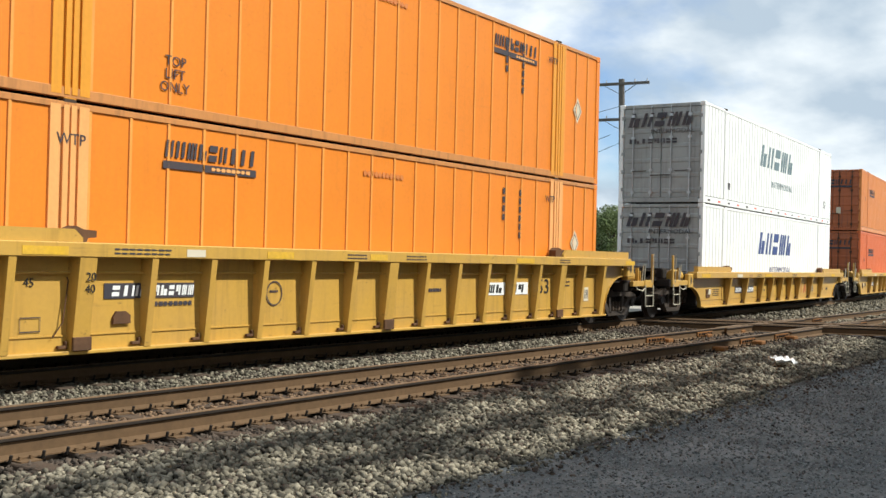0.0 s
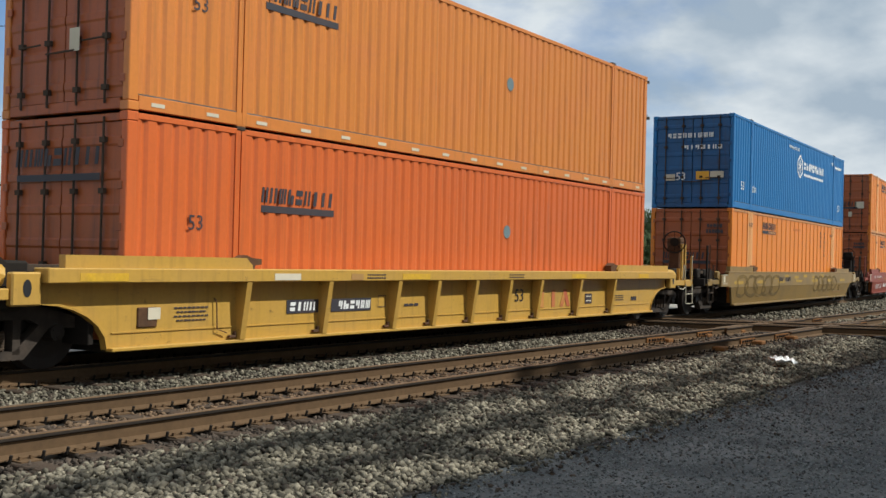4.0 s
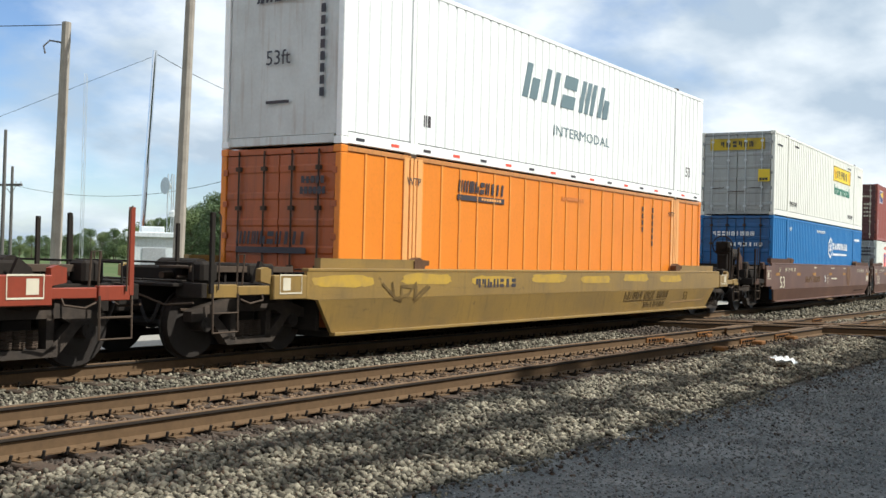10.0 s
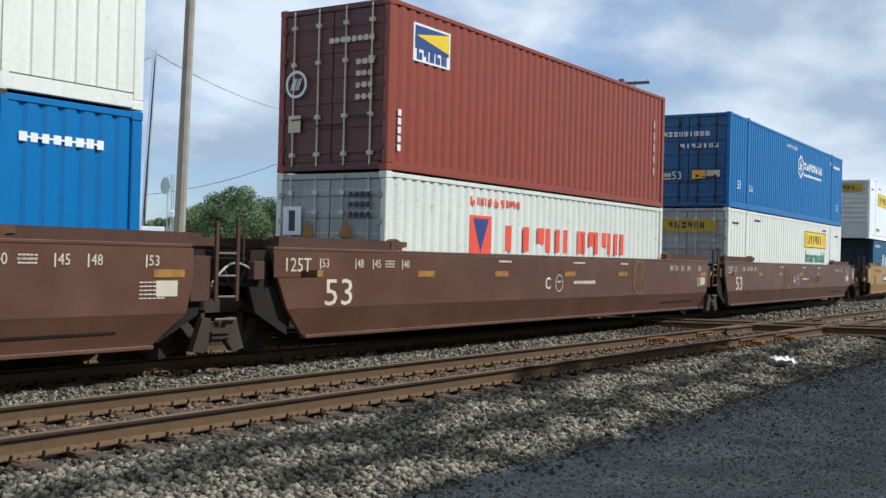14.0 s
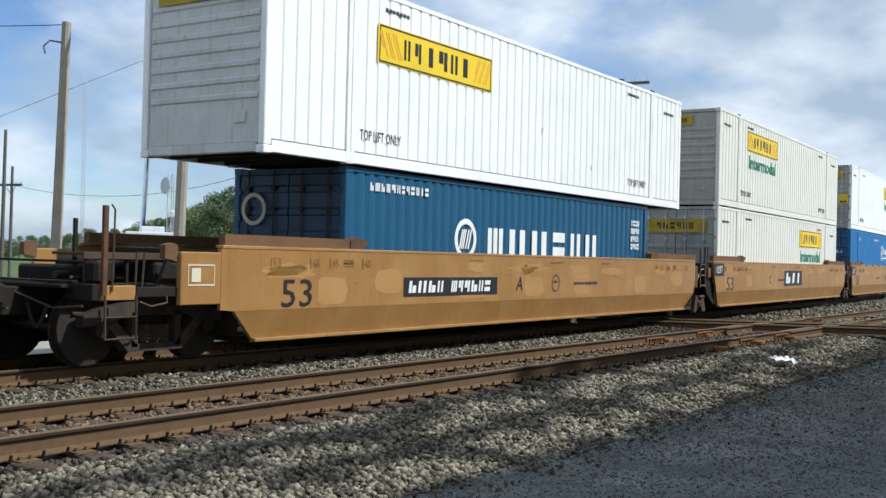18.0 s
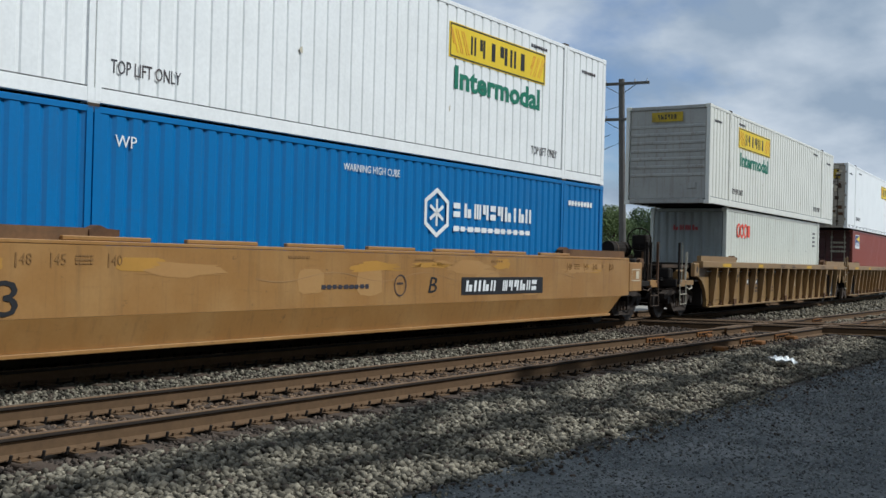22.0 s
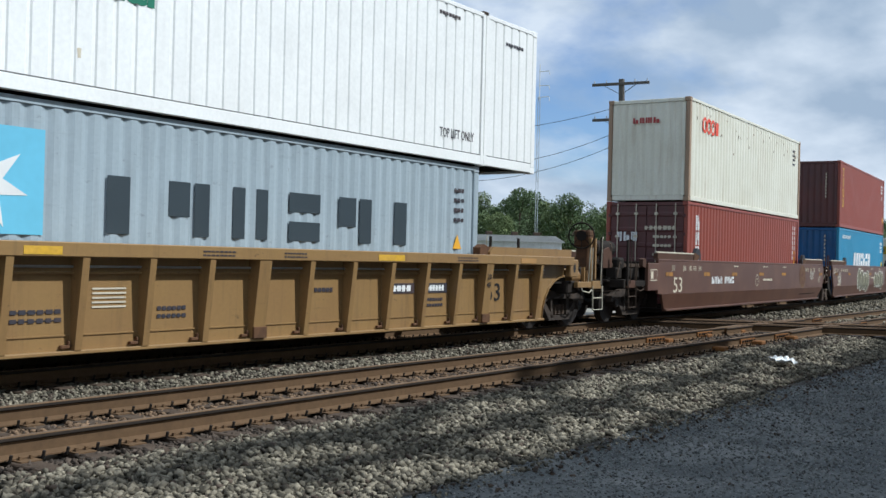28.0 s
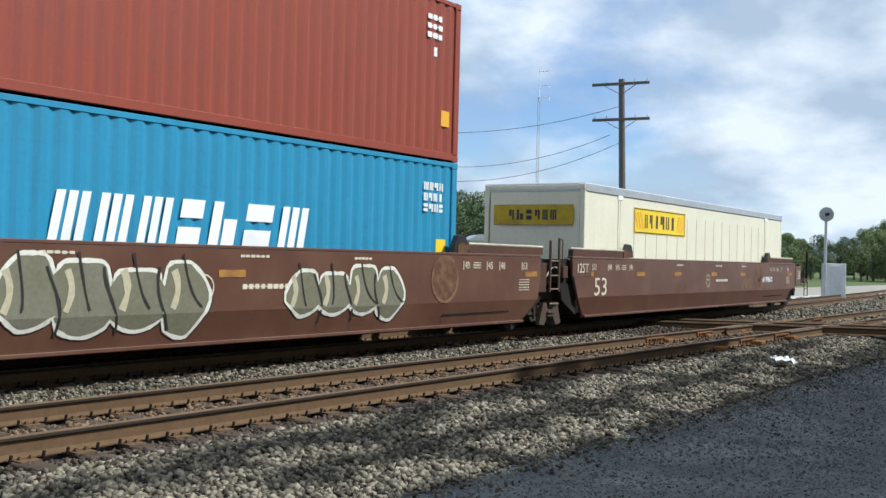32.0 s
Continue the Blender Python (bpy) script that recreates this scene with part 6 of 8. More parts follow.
for k in range(4):
    part("emblem", cached("gold_block", lambda: ring(bmesh.new(), [(-0.10, -0.15), (0.10, -0.15), (0.10, 0.15), (-0.10, 0.15)], 0.055), YELLOWMARK), None, c, "", Matrix.Translation((-5.40, y, 2.42 - 0.45 * k)) @ SIDE)
plate(xe - 0.0, 0.72, 2.5, 0.3, 0.26, TANMARK, c, end=True)
for k in range(8):
    plate(xe - 0.0, -0.62, 2.3 - 0.14 * k, 0.05, 0.1, PALEMARK, c, end=True)
for k in range(3):
    bars(5.3, y, 2.5 - 0.16 * k, 3, 0.5, 0.1, WHITEMARK, c, seed=57 + k)
plate(5.65, y, 0.75, 0.26, 0.28, AMBER, c)
plate(5.3, y, 1.9, 0.1, 0.16, WHITEMARK, c)
c, y, xe = mark_face(16, "low")
bars(-0.22, y, 1.55, 7, 4.5, 0.62, WHITEMARK, c, slant=0.2, seed=58, gap=0.2)
bars(-4.35, y, 2.52, 11, 1.9, 0.15, WHITEMARK, c, seed=59, gap=0.35)
for k in range(3):
    bars(5.35, y, 2.42 - 0.19 * k, 4, 0.6, 0.14, WHITEMARK, c, seed=61 + k)
plate(5.6, y, 1.35, 0.3, 0.28, YELLOWMARK, c)
for z in (2.05, 1.75):
    plate(xe, 0.7, z, 0.36, 0.22, YELLOWMARK, c, end=True)
for k in range(7):
    plate(xe, -0.62, 2.5 - 0.17 * k, 0.05, 0.11, PALEMARK, c, end=True)
c, y, xe = mark_face(17, "low")
for x in np.arange(-5.2, 5.6, 0.75):
    plate(x, y + 0.003, 1.35, 0.014, 2.1, TANMARK, c, name="seam")
for x in (-6.1, 6.1):
    part("lift_casting", bevelled(boxes((-0.15, 0.15, -0.02, 0.02, -0.13, 0.13)), 0.01), WHITE, c, "", Matrix.Translation((x, y, 2.76)))
part("roof_cap", bevelled(boxes((-8.05, 8.05, -1.31, 1.31, 2.72, 2.92)), 0.02), GALV, c, "grey metal roof edge")

# worn squares on the dirty doors, rust spots near the top of the aged pale container
rnd = random.Random(91)
c, _, xe = mark_face(13, "up")
for shade, count in ((DUST, 34), (PALEMARK, 26), (RUST, 22)):
    part("worn_patch", blocks([(x, x + rnd.uniform(0.08, 0.2), z, z + rnd.uniform(0.06, 0.16)) for x, z in [(rnd.uniform(-1.1, 0.95), rnd.choice((rnd.uniform(0.2, 2.7), rnd.uniform(1.6, 2.7)))) for _ in range(count)]]), shade, c, "", Matrix.Translation((xe - 0.012 - 0.002 * count / 34, 0, 0)) @ END)
c, y, xe = mark_face(15, "up")
part("rust_spot", blocks([(x, x + rnd.uniform(0.02, 0.05), z - rnd.uniform(0.02, 0.09), z) for x, z in [(rnd.uniform(-5.8, 5.6), 2.72 - abs(rnd.gauss(0, 0.4))) for _ in range(30)] if z > 0.4]), ORANGE_RUST, c, "", Matrix.Translation((0, y, 0)) @ SIDE)

# markings on the cars
FACE = -1.536


def side_y(z, low_car):
    fold = 0.78 if low_car else 0.66
    return FACE if z >= fold else FACE + 0.10 * (fold - z) / (fold - 0.27)


def stencils(i, material, low_car, both=True):
    c = cars[i]
    z = 1.02 if low_car else 1.33
    for sg in (-1, 1):
        for k, (x, wd) in enumerate(((8.05, "53"), (7.2, "48"), (6.75, "45"), (5.95, "40"))):
            letters(wd, sg * x + 0.06, FACE, z, 0.13, material, c, width=0.16)
            plate(sg * x - 0.06, FACE, z - 0.01, 0.022, 0.16, material, c)
        bars(sg * 6.35, FACE, z, 4, 0.28, 0.03, material, c, seed=80)
        for k in range(3):
            bars(sg * 6.35, FACE, z - 0.045 * (k - 1), 5, 0.26, 0.022, material, c, seed=81 + k)
    for x, w, n in ((-2.6, 0.5, 5), (0.6, 0.6, 6), (3.0, 0.45, 5)):
        bars(x, FACE, z + 0.08, n, w, 0.04, material, c, seed=84 + n)


def reflectors(i, z, material=FADED_AMBER):
    for x in (-8.3, -5.3, -2.75, 0.15, 2.9, 8.35):
        plate(x, FACE, z, 0.50, 0.10, material, cars[i], name="reflector")


def emblem_disc(i, x, z, r=0.44):
    c = cars[i]
    part("emblem", cached(("disc_emblem", r), lambda: flat(bmesh.new(), [(r * math.cos(a), r * math.sin(a)) for a in np.linspace(0, 2 * math.pi, 29)[:-1]]), WORN_EMBLEM), None, c, "worn tan round emblem", Matrix.Translation((x, FACE, z)) @ SIDE)
    part("emblem_ring", cached(("emblem_ring", r), lambda: ring(bmesh.new(), [(r * math.cos(a), r * math.sin(a)) for a in np.linspace(0, 2 * math.pi, 29)[:-1]], 0.05), FAINTTAN), None, c, "", Matrix.Translation((x, FACE, z)) @ SIDE)


def ring_stencil(i, x, z, material, y=None):
    part("emblem", cached("ring_stencil", lambda: ring(bmesh.new(), [(0.16 * math.cos(a), 0.17 * math.sin(a)) for a in np.linspace(0, 2 * math.pi, 21)[:-1]], 0.02), material), None, cars[i], "", Matrix.Translation((x, FACE if y is None else y, z)) @ SIDE)
    bars(x, FACE if y is None else y, z + 0.03, 4, 0.18, 0.035, material, cars[i], seed=5)


for i in (6, 7, 8, 15, 16, 17):
    stencils(i, PALEMARK, False), reflectors(i, 1.17)
    letters("53", -7.66, FACE, 0.89, 0.40, PALEMARK, cars[i], width=0.66)
    bars(0.9, FACE, 0.99, 9, 1.1, 0.075, PALEMARK, cars[i], seed=88, gap=0.3)
    plate(8.32, FACE, 0.98, 0.34, 0.2, PALEMARK, cars[i]) if i < 15 else None
    for k in range(5):
        bars(8.1, FACE, 1.06 - 0.05 * k, 6, 0.42, 0.018, PALEMARK, cars[i], seed=90 + k)
    ring_stencil(i, -0.35, 0.98, PALEMARK)
for i, x in ((6, 3.83), (7, 3.9), (8, -1.8), (15, 5.5), (16, 5.3), (17, 4.6)):
    emblem_disc(i, x, 1.08, 0.40)
for i, wd in ((6, "B"), (7, "C"), (8, "A")):
    letters(wd, -0.85, FACE, 0.98, 0.24, WHITEMARK, cars[i])
bars(-3.65, FACE, 0.97, 4, 1.1, 0.22, FAINTTAN, cars[6], seed=95), bars(-2.3, FACE, 0.97, 6, 1.15, 0.22, FAINTTAN, cars[6], seed=96)
bars(1.6, FACE, 0.97, 4, 1.1, 0.22, FAINTTAN, cars[8], seed=95), bars(3.0, FACE, 0.97, 6, 1.15, 0.22, FAINTTAN, cars[8], seed=96)
bars(-4.4, FACE, 1.0, 4, 0.95, 0.2, WHITEMARK, cars[15], seed=97), bars(-3.25, FACE, 1.0, 6, 0.9, 0.2, WHITEMARK, cars[15], seed=98)
bars(4.9, FACE, 1.0, 4, 0.7, 0.17, WHITEMARK, cars[17], seed=97), bars(5.75, FACE, 1.0, 6, 0.75, 0.17, WHITEMARK, cars[17], seed=98)
for i in (7, 8, 10, 11, 16, 17):
    p = plate(-8.65, FACE, 1.30, 0.95, 0.36, BLACK if i in (10, 11) else BROWN, cars[i], name="capacity_panel")
    letters("125T", -8.6, FACE - 0.005, 1.30, 0.2, WHITEMARK if i in (10, 11) else PALEMARK, cars[i], width=0.55)
# ochre cars
PATCH_A = mat("pale_ochre_patch", (0.385, 0.205, 0.068), 0.5, grain=0.15, amount=0.5, second=(0.42, 0.25, 0.095), bump=0)
PATCH_B = mat("bright_ochre_patch", (0.44, 0.225, 0.040), 0.5, grain=0.15, amount=0.4, bump=0)
for i in (9, 10, 11):
    stencils(i, mat("faint_brown_stencil", (0.26, 0.14, 0.05), 0.7, bump=0), False)
    letters("53", -7.55, FACE, 0.89, 0.40, BLACK, cars[i], width=0.66)
    rnd = random.Random(i)
    for k in range(8):
        x, z = rnd.uniform(-8, 8), rnd.uniform(1.18, 1.36)
        rx, rz = rnd.uniform(0.3, 0.8), rnd.uniform(0.05, 0.12)
        blob = [(rx * rnd.uniform(0.55, 1.25) * math.copysign(abs(math.cos(a)) ** 0.6, math.cos(a)), rz * rnd.uniform(0.6, 1.2) * math.copysign(abs(math.sin(a)) ** 0.6, math.sin(a))) for a in np.linspace(0, 2 * math.pi, 25)[:-1]]
        part("paint_patch", flat(bmesh.new(), blob, 0.001), PATCH_A if k % 3 else PATCH_B, cars[i], "", Matrix.Translation((x, FACE + 0.004, z)) @ SIDE)
    for k in range(7):
        x, z = -7.4 + 2.35 * k + rnd.uniform(-0.7, 0.7), rnd.choice((1.28, 0.95, 0.92, 1.05))
        rx, rz = (rnd.uniform(0.32, 0.5), 0.09) if z > 1.2 else (rnd.uniform(0.30, 0.55), rnd.uniform(0.16, 0.24))
        blob = [(rx * rnd.uniform(0.9, 1.06) * math.copysign(abs(math.cos(a)) ** 0.5, math.cos(a)), rz * rnd.uniform(0.9, 1.06) * math.copysign(abs(math.sin(a)) ** 0.5, math.sin(a))) for a in np.linspace(0, 2 * math.pi, 25)[:-1]]
        part("paint_patch", flat(bmesh.new(), blob, 0.001), PATCH_B if z > 1.2 else PATCH_A, cars[i], "", Matrix.Translation((x, FACE + 0.0045, z)) @ SIDE)
    wave = [(x, 1.12 + 0.07 * math.sin(x * 2.6)) for x in np.arange(-3.5, 6.5, 0.12)]
    part("paint_line", tube(bmesh.new(), [(x, 0, z) for x, z in wave], 0.007, 4), TANMARK, cars[i], "", Matrix.Translation((0, FACE + 0.006, 0))) if i != 10 else None
    ring_stencil(i, 0.55 if i != 11 else -0.1, 0.98, DARKMARK)
    letters({9: "A", 10: "C", 11: "B"}[i], {9: -1.0, 10: -3.1, 11: 0.85}[i], FACE, 0.98, 0.27, BLACK, cars[i], width=0.26, slant=0.2)
    bars(2.0 if i == 9 else -1.5, FACE, 0.97, 9, 1.2, 0.07, DARKMARK, cars[i], seed=88, gap=0.3)
for i, x in ((9, -3.37), (11, 3.29)):
    plate(x, FACE, 0.95, 3.05, 0.32, BLACK, cars[i], name="number_panel")
    bars(x - 0.85, FACE - 0.004, 0.95, 4, 1.05, 0.2, WHITEMARK, cars[i], slant=0.15, seed=97)
    bars(x + 0.6, FACE - 0.004, 0.95, 6, 1.35, 0.2, WHITEMARK, cars[i], slant=0.15, seed=98)
plate(-0.04, FACE, 1.03, 2.5, 0.52, BLACK, cars[10], name="name_panel")
bars(-0.04, FACE - 0.004, 1.03, 3, 2.0, 0.36, WHITEMARK, cars[10], slant=0.2, seed=99, gap=0.2)
for k in range(7):
    part("flap", bevelled(boxes((-0.65, 0.65, -0.06, 0.02, 0.0, 0.055)), 0.01), OCHRE, cars[11], "", Matrix.Translation((-6.0 + 1.9 * k, -1.45, 1.552)))
# red car
stencils(4, WHITEMARK, True)
for x in (-6.6, -4.6, -1.9, 0.7, 3.6, 6.2):
    plate(x, FACE, 0.93, 0.5, 0.09, FADED_AMBER, cars[4], name="reflector")


def low_mark(i, x, z, fn_n, w, h, material, slant=0.0, seed=1, low_car=True):
    """Bars on the inward-leaning lower plate."""
    lean = math.atan(0.10 / ((0.78 if low_car else 0.66) - 0.27))
    row(Matrix.Translation((x, side_y(z, low_car) - (0.004 if material is not BLACK else 0.008), z)) @ Matrix.Rotation(lean, 4, "X") @ SIDE, fn_n, w, h, material, cars[i], slant, seed)


low_mark(4, -4.55, 0.60, 3, 0.85, 0.2, WHITEMARK, 0.15, 97), low_mark(4, -3.3, 0.60, 6, 1.1, 0.2, WHITEMARK, 0.15, 98)


def low_word(i, words, x, z, height, width, material, slant=0.0):
    lean = math.atan(0.10 / 0.51)
    part("lettering", text_mesh(words, height, material, width, slant), None, cars[i], "", Matrix.Translation((x, side_y(z, True) - 0.004, z)) @ Matrix.Rotation(lean, 4, "X") @ SIDE)


low_word(4, "53", 6.55, 0.62, 0.25, 0.36, WHITEMARK, 0.15)
FEC = mat("faded_brown_lettering", (0.11, 0.068, 0.025), 0.8, amount=0.8, second=(0.20, 0.125, 0.04), scale=4, bump=0)
low_word(5, "53", 6.42, 0.60, 0.22, 0.30, FEC), low_word(3, "53", 6.42, 0.60, 0.22, 0.30, FEC)
for k, (x, n, w) in enumerate(((2.95, 7, 1.05), (3.95, 4, 0.62), (4.8, 5, 0.72))):
    low_mark(5, x, 0.66, n, w, 0.18, FEC, 0.25, 130 + k)
low_mark(5, 3.75, 0.535, 1, 2.7, 0.022, FEC), low_mark(5, 4.35, 0.42, 7, 1.35, 0.13, FEC, 0.1, 135)
for k in range(4):
    low_mark(4, -7.0, 0.64 - 0.06 * k, 9, 0.9, 0.025, WHITEMARK, 0, 60 + k), low_mark(4, -5.9, 0.66 - 0.06 * k, 6, 0.45, 0.025, WHITEMARK, 0, 70 + k), low_mark(4, 5.6, 0.64 - 0.05 * k, 8, 0.5, 0.02, WHITEMARK, 0, 75 + k)
low_mark(4, 7.04, 0.61, 1, 0.40, 0.25, PALEMARK), low_mark(4, 7.04, 0.61, 1, 0.36, 0.21, BLACK, 0, 3)
plate(9.25, FACE, 1.06, 0.3, 0.13, WHITEMARK, cars[4]), plate(8.73, FACE, 1.0, 0.36, 0.2, FADED_AMBER, cars[4])
# ribbed cars: markings sit on the sheet between the posts
RF = -1.374


def chord_marks(i, z, spots):
    """Small stencils and paint touch-ups along the top chord."""
    for k, (x, w, m) in enumerate(spots):
        if m is DARKMARK:
            bars(x, -1.604, z + 0.03, 8, w, 0.022, DARKMARK, cars[i], seed=70 + k), bars(x, -1.604, z - 0.02, 8, w, 0.022, DARKMARK, cars[i], seed=75 + k)
        else:
            plate(x, -1.604, z, w, 0.095, m, cars[i], name="paint_patch")


PATCH_C = mat("fresh_yellow_patch", (0.62, 0.36, 0.02), 0.6, amount=0.5, second=(0.55, 0.31, 0.06), scale=4, bump=0)
RED_STENCIL = mat("worn_red_stencil", (0.45, 0.12, 0.06), 0.7, amount=0.8, second=(0.6, 0.36, 0.08), bump=0)
# tall ribbed car
c = cars[0]
for x in (-5.25, -4.52):
    plate(x, RF, 0.95, 0.72, 0.19, DARKMARK, c, name="number_panel")
bars(-5.2, RF - 0.004, 0.95, 4, 0.58, 0.13, WHITEMARK, c, slant=0.15, seed=4), bars(-4.5, RF - 0.004, 0.95, 6, 0.66, 0.13, WHITEMARK, c, slant=0.15, seed=6)
plate(3.55, RF, 0.88, 0.72, 0.24, WHITEMARK, c, name="name_panel"), plate(4.45, RF, 0.88, 0.72, 0.24, WHITEMARK, c, name="name_panel")
bars(3.55, RF - 0.004, 0.88, 2, 0.5, 0.16, BLACK, c, slant=0.2, seed=3), bars(4.4, RF - 0.004, 0.88, 2, 0.5, 0.16, BLACK, c, slant=0.2, seed=5)
letters("53", 5.47, RF, 0.91, 0.30, BLACK, c, width=0.46)
letters("20", -5.95, -1.572, 1.13, 0.10, BLACK, c), letters("40", -5.95, -1.556, 0.99, 0.10, BLACK, c), letters("45", -6.65, RF, 1.06, 0.10, BLACK, c)
ring_stencil(0, -2.62, 0.88, DARKMARK, RF)
bars(-4.5, RF, 0.78, 8, 0.66, 0.06, DARKMARK, c, seed=33), bars(1.5, RF, 0.88, 6, 0.42, 0.07, DARKMARK, c, seed=31)
part("access_plate", prism(bmesh.new(), [(-0.13, 0.0), (0.13, 0.0), (0.13, 0.1), (0.06, 0.15), (-0.08, 0.15), (-0.13, 0.08)], -0.03, 0.02), RUST, c, "", Matrix.Translation((-5.35, RF, 0.55)))
part("box_stencil", ring(bmesh.new(), [(-0.13, -0.08), (0.13, -0.08), (0.13, 0.08), (-0.13, 0.08)], 0.015), DARKMARK, c, "", Matrix.Translation((-6.62, RF - 0.002, 0.58)) @ SIDE)
part("grab_iron", tube(bmesh.new(), [(-6.15, RF - 0.01, 1.12), (-6.16, RF - 0.05, 1.08), (-6.22, RF - 0.05, 0.6), (-6.34, RF - 0.03, 0.42)], 0.008, 4), RUST, c)
plate(7.45, RF, 0.72, 0.22, 0.3, PALEMARK, c), bars(7.45, RF - 0.004, 0.72, 3, 0.16, 0.2, DARKMARK, c, seed=9), bars(6.5, RF, 1.0, 4, 0.36, 0.03, DARKMARK, c, seed=35), bars(6.5, RF, 0.92, 4, 0.36, 0.03, DARKMARK, c, seed=36)
chord_marks(0, 1.43, [(-5.2, 0.9, DARKMARK), (-4.35, 0.32, PALEMARK), (-2.75, 0.55, PATCH_C), (-1.0, 0.5, DARKMARK), (-0.45, 0.45, PATCH_C), (0.6, 0.6, DARKMARK), (4.3, 0.7, PATCH_C), (-6.6, 0.6, PATCH_C), (9.3, 0.5, PATCH_C), (6.0, 0.5, DARKMARK)])
# low ribbed cars
for i in (1, 2):
    c = cars[i]
    letters("53", {1: 0.35, 2: 1.7}[i], RF, 0.74, 0.25, BLACK, c, width=0.34)
    for x, w, n in ((-4.8, 0.72, 4), (-3.65, 1.0, 6)):
        plate(x, RF, 0.68, w, 0.2, DARKMARK, c, name="number_panel")
        bars(x + (0.08 if n == 6 else 0), RF - 0.004, 0.68, n, w * 0.8, 0.13, WHITEMARK, c, slant=0.15, seed=n)
    part("box_stencil", cached("small_box_stencil", lambda: ring(bmesh.new(), [(-0.1, -0.09), (0.1, -0.09), (0.1, 0.09), (-0.1, 0.09)], 0.014), DARKMARK), None, c, "", Matrix.Translation((-2.86, RF - 0.002, 0.72)) @ SIDE)
    bars(-2.0, RF, 0.64, 3, 0.45, 0.05, DARKMARK, c, seed=31)
    for k in range(4):
        bars(-7.0, RF, 0.72 - 0.055 * k, 8, 0.62 - 0.09 * (k % 2), 0.022, DARKMARK, c, seed=33 + k)
    part("end_window", bevelled(boxes((-0.19, 0.12, -0.02, 0.02, -0.13, 0.12)), 0.01), RUST, c, "", Matrix.Translation((-7.72, RF + 0.004, 0.62)))
    plate(-7.66, RF - 0.024, 0.66, 0.2, 0.15, PALEMARK, c)
    part("grab_iron", tube(bmesh.new(), [(-6.62, RF - 0.01, 0.84), (-6.6, RF - 0.04, 0.78), (-6.58, RF - 0.04, 0.42), (-6.4, RF - 0.04, 0.36)], 0.009, 4), RUST, c)
    bars(7.35, RF, 0.58, 4, 0.34, 0.1, DARKMARK, c, seed=12)
    for x, sl in ((2.66, 0.0), (3.16, 0.0), (3.62, 0.5), (3.76, -0.5)):
        bars(x, RF, 0.655, 1, 0.15, 0.36, RED_STENCIL, c, slant=sl)
    plate(4.84, RF, 0.62, 0.34, 0.22, DARKMARK, c, name="placard"), bars(4.84, RF - 0.004, 0.67, 4, 0.24, 0.03, PALEMARK, c), bars(4.84, RF - 0.004, 0.57, 5, 0.26, 0.03, PALEMARK, c)
    for k in range(3):
        bars(6.5, RF, 0.66 - 0.05 * k, 8, 0.5, 0.02, DARKMARK, c, seed=21 + k)
    chord_marks(i, 1.125, [(-5.4, 0.55, PALEMARK), (-3.3, 0.5, DARKMARK), (-2.2, 0.8, PATCH_C), (-8.6, 0.7, PATCH_C), (1.2, 0.6, DARKMARK), (3.9, 0.7, PATCH_C), (7.4, 0.6, PATCH_C)])
    chord_marks(i, 1.125, [(-4.6 + 0.4 * i, 0.3, PATCH_A)])
# straw cars
for i in (12, 13, 14):
    c = cars[i]
    letters("53", 6.45, RF, 0.82, 0.34, BLACK, c, width=0.5)
    for sx in (-6.0, 6.0):
        letters("20", sx, -1.568, 1.12, 0.10, BLACK, c), letters("40", sx, -1.552, 0.97, 0.10, BLACK, c)
    for x, w in ((-3.5, 0.7), (-1.5, 0.5), (4.5, 0.5)):
        for k in range(2):
            bars(x, RF, 0.72 - 0.1 * k, 6, w, 0.055, DARKMARK, c, seed=40 + k)
    for k in range(5):
        plate(-2.5 if i != 12 else 1.5, RF, 0.98 - 0.055 * k, 0.5, 0.022, PALEMARK, c)
    bars(1.5 if i != 12 else -2.5, RF, 0.92, 5, 0.45, 0.07, DARKMARK, c, seed=47)
    chord_marks(i, 1.43, [(-7.2, 0.8, PATCH_C), (-3.6, 0.5, PATCH_C), (-0.9, 0.6, DARKMARK), (0.6, 0.5, DARKMARK), (2.9, 0.7, PATCH_C), (5.2, 0.7, DARKMARK), (7.4, 0.6, PATCH_A)])
    for e in ((-1, 1) if i == 13 else (-1,) if i == 14 else (1,)):
        plate(e * 7.5, RF - 0.006, 0.70, 0.88, 0.86, BLACK, c, name="capacity_panel")
        part("black_post", cached("black_post", lambda: upright([(-0.056, 0.0), (0.056, 0.0), (0.056, 0.112), (-0.056, 0.112)], 0.268, 1.13), BLACK), None, c, "", Matrix.Translation((e * 7.0, -1.362, 0)) @ Matrix.Rotation(math.pi, 4, "Z"))
        letters("125T" if e < 0 else "53", e * 7.5, RF - 0.011, 0.68 if e < 0 else 1.08, 0.24 if e < 0 else 0.08, WHITEMARK, c, width=0.5 if e < 0 else None)
        bars(e * 7.5, RF - 0.011, 0.42, 6, 0.45, 0.03, PALEMARK, c, seed=44), bars(e * 7.5, RF - 0.011, 0.36, 5, 0.35, 0.025, PALEMARK, c, seed=46), bars(e * 7.5, RF - 0.011, 1.04, 2, 0.5, 0.06, PALEMARK, c, seed=45, gap=2.0)
for i, (xa, xb) in ((12, (-4.5, -3.5)), (14, (3.5, 4.5))):
    for x, n in ((xa, 4), (xb, 6)):
        plate(x, RF, 0.92, 0.72, 0.17, DARKMARK, cars[i], name="number_panel"), bars(x, RF - 0.004, 0.92, n, 0.56, 0.11, WHITEMARK, cars[i], seed=n)
